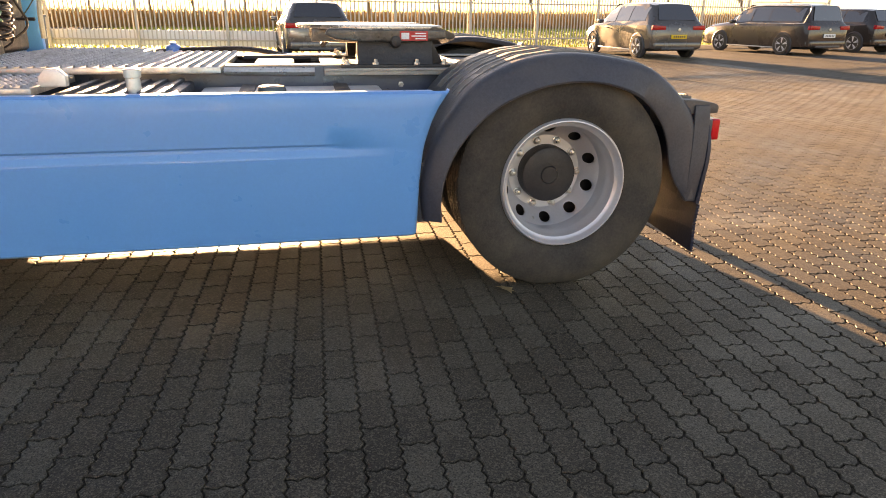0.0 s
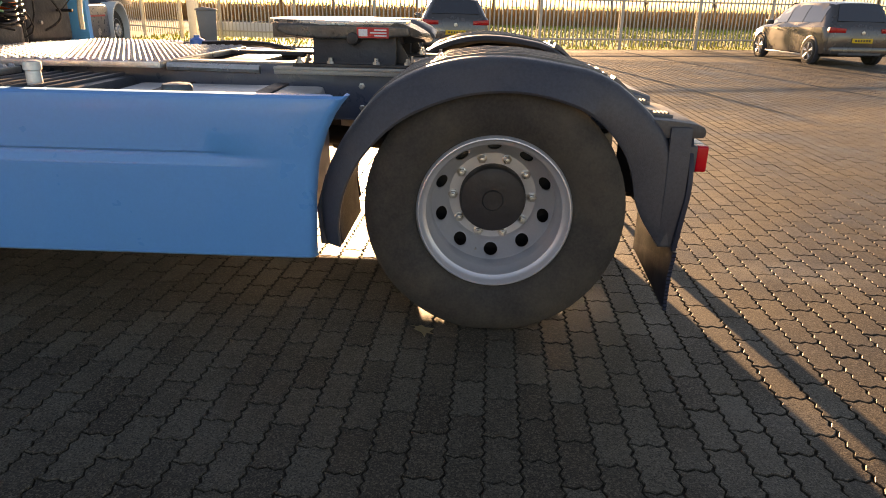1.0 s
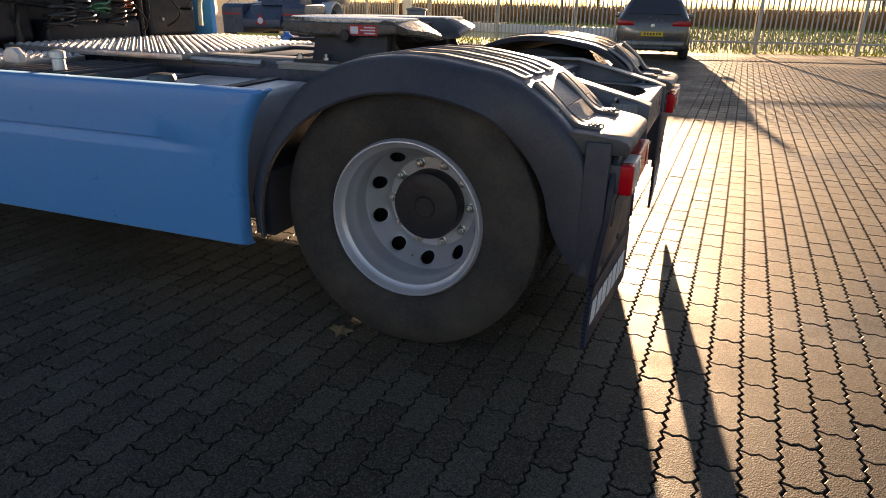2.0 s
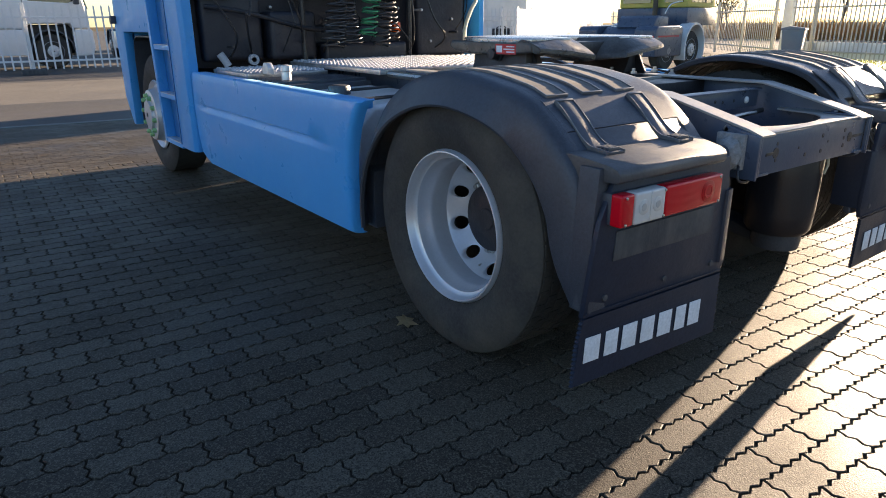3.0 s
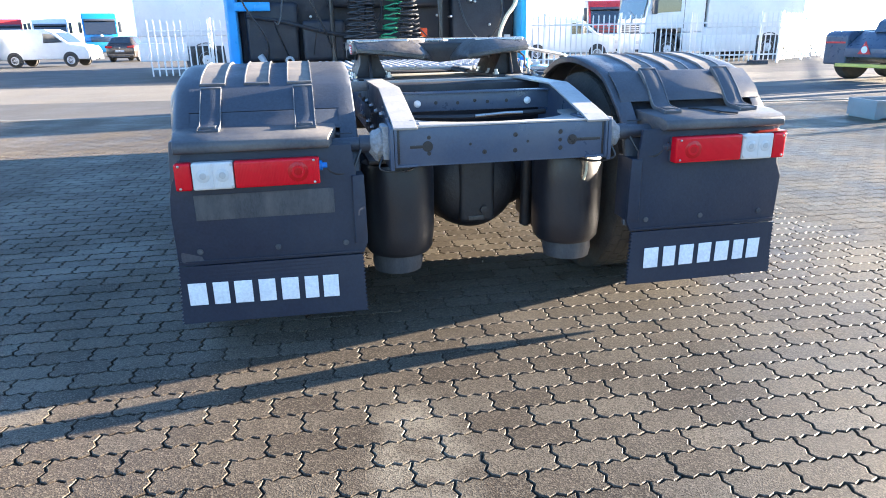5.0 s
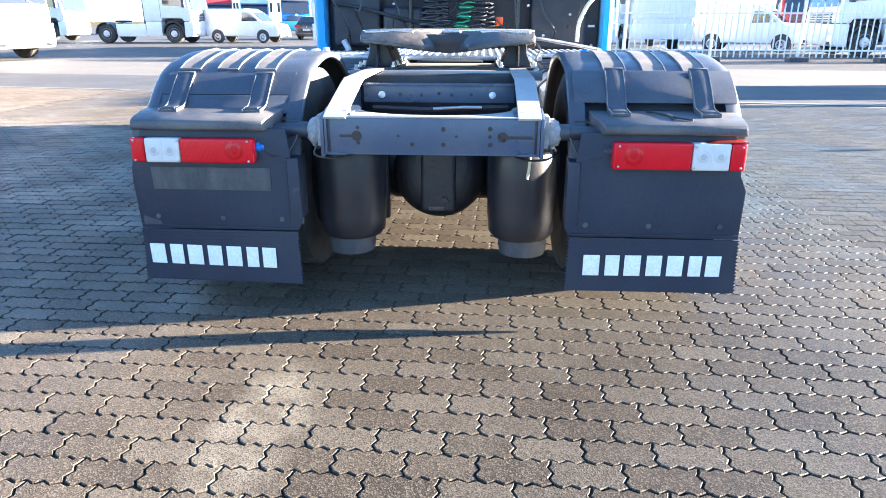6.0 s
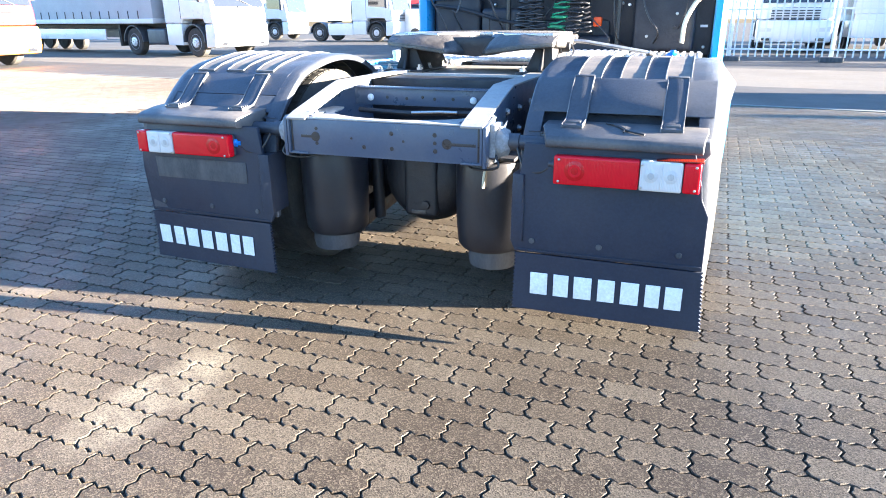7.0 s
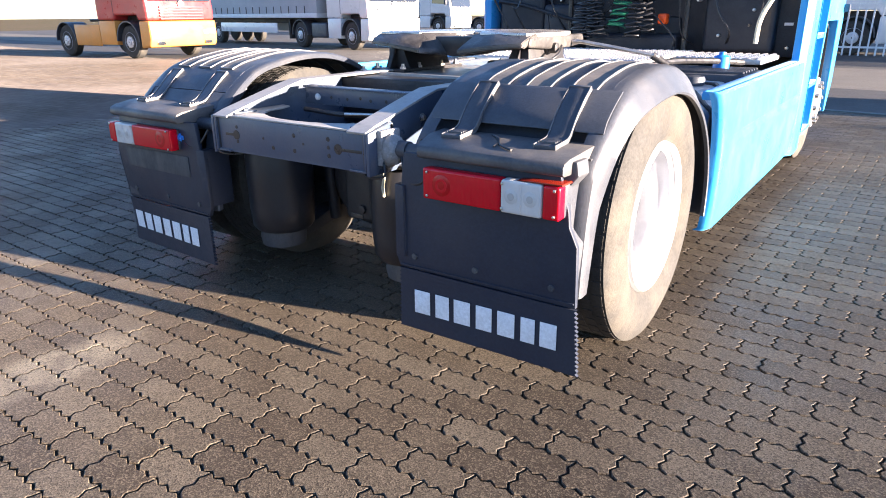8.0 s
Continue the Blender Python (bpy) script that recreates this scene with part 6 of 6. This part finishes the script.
            part("print_band", bm_box(x0 + 2.0, x1 - 5.2, *sorted((s * 1.255, s * 1.268)), 2.3, 2.55), M_DARKPRINT, tb, "dark printed band")
            part("side_guard", bm_box(x0 + 5.0, x1 - 3.2, *sorted((s * 1.2, s * 1.24)), 0.55, 0.95, 0.01), M_WHITE, c)
            for k in range(3):
                lorry_wheel(c, x0 + 2.0 + k * 1.3, s, 1.2, 0.49)
        part("trailer_frame", bm_box(x0 + 0.3, x1 - 0.4, -0.5, 0.5, 0.95, 1.16, 0.02), M_BLACKSTEEL, c)
        part("landing_leg", bm_box(x1 - 3.0, x1 - 2.85, -0.8, 0.8, 0.3, 1.1, 0.02), M_BLACKSTEEL, c)
    return c


lorry("white box lorry with black plastic arches behind the fence", pose(0.15, 23.3, 0, 0, 0, 0), M_WHITE, 3.6, 4.1, name="box_lorry", boxed=True, tail=2.2)
lorry("white box lorry with side skirts behind the fence", pose(13.9, 23.6, 0, 0, 0, 180), M_WHITE, 3.6, 4.6, name="box_lorry", boxed=True)
lorry("white lorry facing the fence with its grille", pose(4.3, 26.0, 0, 0, 0, -92), M_WHITE, 3.3, 3.7)
lorry("white box lorry with its plain rear towards the fence", pose(7.5, 32.0, 0, 0, 0, 90), M_WHITE, 3.6, 4.1, name="box_lorry", boxed=True, tail=2.2)
lorry("red and white lorry standing far behind the fence", pose(18.4, 38.0, 0, 0, 0, -105), M_REDPAINT, 3.2, 3.7, low_paint=M_WHITE)
lorry("white tractor lorry parked in a row across the yard", pose(-16.7, 34.8, 0, 0, 0, 0), M_WHITE, 3.7, 3.8)
lorry("white tractor lorry parked in a row across the yard", pose(-25.5, 37.5, 0, 0, 0, 0), M_WHITE, 3.7, 3.8)
lorry("red and white lorry facing the yard", pose(-23.9, 59.0, 0, 0, 0, -72), M_REDPAINT, 3.1, 3.7, low_paint=M_WHITE)
lorry("white lorry with a wide windscreen facing the yard", pose(-20.4, 58.5, 0, 0, 0, -72), M_WHITE, 3.1, 3.7)
lorry("blue lorry facing the yard", pose(-16.4, 57.5, 0, 0, 0, -74), M_NAVY, 3.4, 3.7)
lorry("white tractor lorry with a grey curtain trailer", pose(-15.6, 18.2, 0, 0, 0, -12), M_WHITE, 3.1, 3.6, skirts=False, trailer=(-15.8, -2.2, M_TARP), name="articulated_lorry")
lorry("orange and red tractor lorry across the yard", pose(-18.6, 10.9, 0, 0, 0, 2), M_REDPAINT, 3.2, 3.6, low_paint=M_ORANGE)

lorry("white tractor lorry standing beside the orange one", pose(-22.5, 4.6, 0, 0, 0, 0), M_WHITE, 3.3, 3.7)


def van(label, at):
    c = thing("delivery_van", label, "van", "yard lorries", at=at)
    prof = [(-1.85, 0.35), (-1.9, 0.8), (-1.86, 1.7), (-1.7, 1.82), (0.55, 1.82), (0.95, 1.62), (1.55, 1.12), (2.35, 0.98), (2.5, 0.7), (2.48, 0.35)]
    body = part("body", bm_prism("y", -0.88, 0.88, prof, 0.06, 3), M_WHITE, c)
    for s in (-1, 1):
        part("side_window", bm_prism("y", s * 0.875, s * 0.89, [(0.35, 1.15), (0.4, 1.62), (0.82, 1.58), (1.3, 1.18)], 0.0), M_GLASS, body)
        part("bumper", bm_box(2.3, 2.54, *sorted((s * 0.3, s * 0.86)), 0.3, 0.5, 0.03), M_PLASTIC, c)
        for x in (-1.15, 1.55):
            part("wheel_well", bm_lathe("y", (x, s * 0.8, 0.36), [(0, 0.38), (s * 0.09, 0.37)], 24), M_DARKPRINT, c)
            w = part("wheel", bm_lathe("y", (x, s * 0.72, 0.315), [(0, 0.2), (0, 0.29), (s * 0.03, 0.315), (s * 0.16, 0.315), (s * 0.19, 0.29), (s * 0.19, 0.2)], 28), M_RUBBER, c)
            part("rim", bm_lathe("y", (x, s * 0.91, 0.315), [(0, 0.2), (s * 0.01, 0.18), (-s * 0.02, 0.1), (s * 0.01, 0.03)], 20), M_RIM, w)
    part("windscreen", bm_prism("y", -0.78, 0.78, [(0.97, 1.62), (1.53, 1.14), (1.56, 1.16), (1.0, 1.645)], 0.0), M_GLASS, body)
    return c


van("small white delivery van parked across the yard", pose(-13.6, 35.8, 0, 0, 0, -6))
van("small white delivery van parked behind the fence", pose(11.3, 27.0, 0, 0, 0, -28))
van("small white delivery van parked against the light", pose(21.5, 29.0, 0, 0, 0, 25))
van("small white delivery van parked against the light", pose(27.5, 32.5, 0, 0, 0, 200))

# ---- yard machine with a yellow cab ----
yard = thing("yard_tractor", "dark yard tractor with a yellow cab and red stripes", "tractor", at=pose(12.25, 10.5, -0.008, 0, 0, 7))
part("deck", bm_prism("y", -0.56, 0.56, [(-0.1, 0.55), (-0.1, 0.75), (0.4, 1.12), (1.2, 1.16), (3.4, 1.16), (3.4, 0.5), (0.2, 0.45)], 0.04), M_FRAME, yard)
for s in (-1, 1):
    fb = bm_prism("y", s * 0.58, s * 1.22, [(0.0, 0.36), (-0.02, 1.05), (0.1, 1.14), (1.2, 1.16), (1.42, 1.1), (1.42, 0.36)], 0.05, 3)
    fnd = part("rear_fender", fb, M_FRAME, yard, "grey rear fender with a red stripe")
    part("stripe", bm_box(-0.035, -0.02, *sorted((s * 0.62, s * 1.18)), 0.86, 0.9), M_REDPRINT, fnd)
    part("side_stripe", bm_box(0.1, 1.2, *sorted((s * 1.215, s * 1.228)), 0.86, 0.9), M_REDPRINT, fnd)
    for x in (0.75, 2.05):
        lorry_wheel(yard, x, s, 1.16)
    part("white_guard", bm_strip("y", s * 0.9, s * 1.28, [(2.05 + 0.58 * math.cos(math.pi * (i - 2) / 12), 0.56 + 0.66 * math.sin(math.pi * (i - 2) / 12)) for i in range(17)][::-1], 0.05), M_WHITE, yard, "white front wheel guard")
part("hitch_beam", bm_box(-0.12, 0.1, -0.75, 0.75, 0.32, 0.4, 0.01), M_YELLOW, yard, "yellow rear beam")
tri_b = bmesh.new()
prism(tri_b, "x", -0.125, -0.105, [(-0.17, 0.62), (0.17, 0.62), (0.0, 0.92)], 0.01)
sign = part("warning_triangle", tri_b, M_REDPRINT, yard, "red warning triangle with a pale disc")
part("speed_disc", bm_lathe("x", (-0.128, 0, 0.72), [(0, 0.08), (-0.004, 0.08)], 20), M_LETTER, sign)
part("tool_box", bm_prism("y", -0.95, 0.2, [(0.3, 1.1), (0.42, 1.34), (0.55, 1.41), (1.05, 1.38), (1.1, 1.1)], 0.04, 3), M_FRAME, yard, "slanted dark tool box")
part("cab_base", bm_prism("y", -1.05, 1.2, [(1.9, 1.14), (1.88, 1.62), (3.6, 1.62), (3.65, 1.14)], 0.04), M_FRAME, yard, "dark lower body of the cab")
cabp = part("cab", bm_prism("y", -1.0, 1.16, [(1.92, 1.62), (1.9, 2.85), (2.0, 2.93), (3.5, 2.93), (3.6, 2.2), (3.62, 1.62)], 0.05, 3), M_YELLOW, yard, "yellow cab")
part("rear_window", bm_box(1.88, 1.93, 0.12, 1.02, 1.76, 2.6, 0.0), M_GLASS, cabp)
part("rear_window", bm_box(1.88, 1.93, -0.88, -0.32, 1.76, 2.6, 0.0), M_GLASS, cabp)
for s in (-1.005, 1.165):
    part("side_window", bm_box(2.15, 3.35, s - 0.008, s + 0.008, 1.76, 2.6), M_GLASS, cabp)
part("exhaust", bm_tube([(1.75, -0.12, 1.3), (1.75, -0.12, 2.95)], 0.07, 12), M_BARK, yard, "rusty upright exhaust pipe")
part("grab_rail", bm_tube(smooth_line([(1.2, -0.75, 1.46), (1.3, -0.85, 1.7), (1.82, -0.9, 1.78)], 4), 0.018, 8), M_WHITE, yard)

# ---- yard clutter ----
bin_ob = thing("wheeled_bin", "tall grey plastic waste bin beside the gate", "bin", at=pose(17.9, 8.5, 0, 0, 0, 20))
tmp_b = bmesh.new()
prism(tmp_b, "x", -0.27, 0.27, [(-0.25, 0.06), (-0.3, 0.98), (0.3, 0.98), (0.22, 0.06)], 0.02)
part("body", tmp_b, M_BIN, bin_ob)
part("lid", bm_prism("x", -0.3, 0.3, [(-0.34, 0.98), (-0.33, 1.03), (0.1, 1.09), (0.33, 1.03), (0.33, 0.98)], 0.015), M_BIN, bin_ob)
for s in (-1, 1):
    part("wheel", bm_lathe("x", (s * 0.25, 0.2, 0.1), [(-0.03, 0.1), (0.03, 0.1)], 18), M_RUBBER, bin_ob)
crate = thing("plastic_crate", "green-grey plastic crate with a white label on the paving", "crate", at=pose(7.28, 4.72, 0, 0, 0, -8))
for x0, x1, y0, y1 in ((-0.4, 0.4, -0.3, -0.28), (-0.4, 0.4, 0.28, 0.3), (-0.4, -0.38, -0.28, 0.28), (0.38, 0.4, -0.28, 0.28)):
    part("side_wall", bm_box(x0, x1, y0, y1, 0.02, 0.26, 0.004), M_BIN, crate)
part("bottom", bm_box(-0.39, 0.39, -0.29, 0.29, 0.02, 0.04), M_BIN, crate)
part("rim", bm_strip("x", -0.42, 0.42, [(-0.33, 0.26), (-0.27, 0.26)], 0.03), M_BIN, crate)
part("label", bm_box(-0.25, 0.02, -0.306, -0.302, 0.07, 0.2), M_LETTER, crate, "white paper label")
for s in (-1, 1):
    part("foot", bm_box(*sorted((s * 0.3, s * 0.38)), -0.28, 0.28, 0.0, 0.03), M_BIN, crate)
stand = thing("jack_stand", "small steel stand on three feet", "stand", at=pose(7.06, 4.0, 0))
part("rod", bm_tube([(0, 0, 0.08), (0, 0, 0.42)], 0.018, 10), M_STEEL, stand)
part("head", bm_lathe("z", (0, 0, 0.42), [(0, 0.03), (0.03, 0.06), (0.07, 0.06), (0.1, 0.02)], 14), M_STEEL, stand)
for k in range(3):
    a = 2 * math.pi * k / 3 + 0.4
    part("leg", bm_tube([(0, 0, 0.12), (0.2 * math.cos(a), 0.2 * math.sin(a), 0.012)], 0.012, 8), M_STEEL, stand)
lf = bmesh.new()
pts = [(0, 0.055), (0.022, 0.03), (0.05, 0.035), (0.032, 0.008), (0.045, -0.02), (0.015, -0.02), (0.0, -0.055), (-0.015, -0.02), (-0.045, -0.018), (-0.03, 0.01), (-0.05, 0.034), (-0.02, 0.03)]
ring = [lf.verts.new((x, y, 0.004 + 0.012 * noise.noise(Vector((x * 30, y * 30, 0))) + 0.1 * (x * x + y * y) ** 0.5 * 0.3)) for x, y in pts]
mid = lf.verts.new((0, 0, 0.004))
for i in range(len(ring)):
    lf.faces.new((ring[i], ring[(i + 1) % len(ring)], mid))
bmesh.ops.solidify(lf, geom=lf.faces[:], thickness=0.002)
leaf = part("dry_leaf", lf, M_LEAF, None, flat=True)
leaf.matrix_world = pose(-1.30, 0.267, 0.008, 12, -8, 40)
tagged(leaf, "curled brown dry leaf lying on paving stones", "leaf")


# ---- growth beyond the fence ----
def blades(name, x0, x1, y0, y1, count, h0, h1, wide, mat, label, seed, slant=0.3):
    r = random.Random(seed)
    v, f = [], []
    for _ in range(count):
        x, y = x0 + (x1 - x0) * r.random(), y0 + (y1 - y0) * r.random()
        if x < 17.6 - 0.3 * y:
            continue
        h, a = h0 + (h1 - h0) * r.random() ** 1.5, r.random() * math.pi
        dx, dy, lx, ly = wide * math.cos(a), wide * math.sin(a), slant * h * r.uniform(-1, 1), slant * h * r.uniform(-1, 1)
        b = len(v)
        v += [(x - dx, y - dy, 0), (x + dx, y + dy, 0), (x + lx * 0.5 + dx * 0.7, y + ly * 0.5 + dy * 0.7, h * 0.6), (x + lx * 0.5 - dx * 0.7, y + ly * 0.5 - dy * 0.7, h * 0.6), (x + lx, y + ly, h)]
        f += [(b, b + 1, b + 2, b + 3), (b + 3, b + 2, b + 4)]
    me = bpy.data.meshes.new(name)
    me.from_pydata(v, [], f)
    me.materials.append(mat)
    return tagged(new(name, me), label, "grass", kind="stuff")


blades("grass", 17.5, 45, -34, 12, 36000, 0.05, 0.16, 0.02, M_GRASS, "rough green grass behind the fence", 3)
blades("reeds", 44, 62, -50, 30, 48000, 0.5, 1.6, 0.022, M_STRAW, "tall straw-coloured reeds and dead grass", 4, 0.18)
blades("reeds", 19.4, 21.5, -24, 3, 400, 0.08, 0.28, 0.012, M_STRAW, "dry straw tufts along the fence", 5)


def tree(at, height, spread, seed):
    """A bare-ish autumn tree: tapered trunk, limbs, and a crown of small leaf clumps with gaps."""
    r = random.Random(seed)
    t = thing("autumn_tree", "thin autumn tree with brown leaves beyond the field", "tree", "far trees", at=at)
    bm = bmesh.new()
    def limb(p, d, l, rad, depth):
        pts = [p]
        q = Vector(p)
        for k in range(4):
            d = (d + Vector((r.uniform(-0.18, 0.18), r.uniform(-0.18, 0.18), r.uniform(-0.05, 0.1)))).normalized()
            q = q + d * l / 4
            pts.append(tuple(q))
        tmp = bmesh.new()
        tube(tmp, pts, rad, 5)
        merge(bm, tmp)
        ends = [pts[-1]]
        if depth:
            for _ in range(4):
                base = pts[r.randint(2, 4)]
                nd = (d + Vector((r.uniform(-1, 1), r.uniform(-1, 1), r.uniform(-0.1, 0.6)))).normalized()
                ends += limb(base, nd, l * 0.6, rad * 0.5, depth - 1)
        return ends
    ends = limb((0, 0, 0), Vector((0, 0, 1)), height * 0.55, height * 0.018, 2)
    part("trunk", bm, M_BARK, t)
    v, f = [], []
    for e in ends:
        for _ in range(26):
            p = Vector(e) + Vector((r.gauss(0, spread), r.gauss(0, spread), r.gauss(0, spread * 0.8)))
            s = r.uniform(0.05, 0.12)
            n = Vector((r.gauss(0, 1), r.gauss(0, 1), r.gauss(0, 1))).normalized()
            a = n.orthogonal().normalized() * s
            b2 = n.cross(a).normalized() * s * 0.7
            k = len(v)
            v += [tuple(p + a), tuple(p + b2), tuple(p - a), tuple(p - b2)]
            f.append((k, k + 1, k + 2, k + 3))
    me = bpy.data.meshes.new("crown")
    me.from_pydata(v, [], f)
    me.materials.append(M_TWIG)
    ob = new("crown", me)
    ob.parent = t
    return t


for i in range(16):
    rr = random.Random(100 + i)
    tree(pose(62 + rr.uniform(-4, 12), -44 + i * 6.0 + rr.uniform(-2, 2), 0, 0, 0, rr.uniform(0, 360)), rr.uniform(5, 9), 0.8, 200 + i)

# ---- paving stones: wavy-edged concrete pavers in running bond ----
PW, PH = 0.2135, 0.1130
WAVE_LONG, WAVE_SHORT = 0.0068, 0.007
LAY = Matrix.Rotation(radians(-1.6), 4, "Z")


def wave(u, period, amp):
    f = (u / period) % 1.0
    return amp * (4 * abs(f - 0.5) - 1)


def paver_outline(gap):
    """The stone's edge: four waves on the long sides, two rounded ones on the short sides, so that neighbours interlock."""
    hw, hh = PW / 2, PH / 2
    swell = lambda u: WAVE_SHORT * math.cos(4 * math.pi * u) * (1.0 if 0.05 < u < 0.95 else 0.6)
    pts = []
    for i in range(8):
        x = -hw + PW * i / 8
        pts.append((x + (swell(0) if i == 0 else 0), -hh + wave(x + hw, PW / 4, WAVE_LONG)))
    for i in range(1, 8):
        pts.append((hw + swell(i / 8), -hh + PH * i / 8))
    for i in range(9):
        x = hw - PW * i / 8
        pts.append((x + (swell(0) if i in (0, 8) else 0), hh + wave(x + hw, PW / 4, WAVE_LONG)))
    for i in range(1, 8):
        pts.append((-hw + swell(1 - i / 8), hh - PH * i / 8))
    pts.insert(8, (hw + swell(0), -hh + wave(PW, PW / 4, WAVE_LONG)))
    return [(x * (1 - gap / hw), y * (1 - gap / hh)) for x, y in pts]


RING_TOP, RING_LOW, RING_WORN = paver_outline(0.0061), paver_outline(0.0038), paver_outline(0.0047)


def paver_verts(cx, cy, dz, tx, ty, plain=False):
    v = []
    for ring, z in ((RING_WORN, 0.0), (RING_LOW, -0.0004)) if plain and cy > -0.6 else ((RING_TOP, 0.0), (RING_LOW, -0.004)) if plain else ((RING_TOP, 0.0), (RING_LOW, -0.0024), (RING_LOW, -0.02)):
        for x, y in ring:
            p = LAY @ Vector((cx + x, cy + y, 0))
            v.append((p.x, p.y, z + dz + tx * x + ty * y))
    return v


K = len(RING_TOP)
PAVER_FACES = [tuple(range(K))] + [(i + K, (i + 1) % K + K, (i + 1) % K, i) for i in range(K)] + [(i + 2 * K, (i + 1) % K + 2 * K, (i + 1) % K + K, i + K) for i in range(K)]
paving = thing("paving", "wavy-edged grey-brown concrete paving stones in running bond", "pavement", kind="structure")
rng = random.Random(7)
single = bpy.data.meshes.new("paver")
single.from_pydata(paver_verts(0, 0, 0, 0, 0), [], PAVER_FACES)
single.materials.append(M_PAVER)
verts, faces = [], []
made = 0
for row in range(int(EY0 / PH), int(PY1 / PH) + 1):
    for colm in range(int(PX0 / PW), int(EX1 / PW) + 1):
        cx, cy = (colm + 0.5 * (row % 2)) * PW + 0.1528, row * PH + 0.031
        near = cx < PX1 and cy > PY0
        if cy > lane_y(cx) - 0.28 or not (near or cx > EX0):
            continue
        dz, tx, ty = rng.gauss(0, 0.0006), rng.gauss(0, 0.0032), rng.gauss(0, 0.0035)
        if -0.9 < cx < 1.75 and -2.02 < cy < -0.98 and made < 300:
            ob = new("paver", single)
            ob.parent = paving
            ob.matrix_local = Matrix.Translation(LAY @ Vector((cx, cy, dz))) @ Euler((ty, -tx, 0)).to_matrix().to_4x4()
            made += 1
        else:
            b = len(verts)
            plain = not near or cy > 5.0 or cx > 2.4
            verts += paver_verts(cx, cy, dz, tx, ty, plain)
            faces += [tuple(i + b for i in f) for f in (PAVER_FACES[:K + 1] if plain else PAVER_FACES)]
field = bpy.data.meshes.new("pavers")
field.from_pydata(verts, [], faces)
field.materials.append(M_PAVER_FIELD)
field_ob = new("pavers", field)
field_ob.parent = paving
tagged(field_ob, "field of wavy-edged concrete paving stones", kind="stuff")
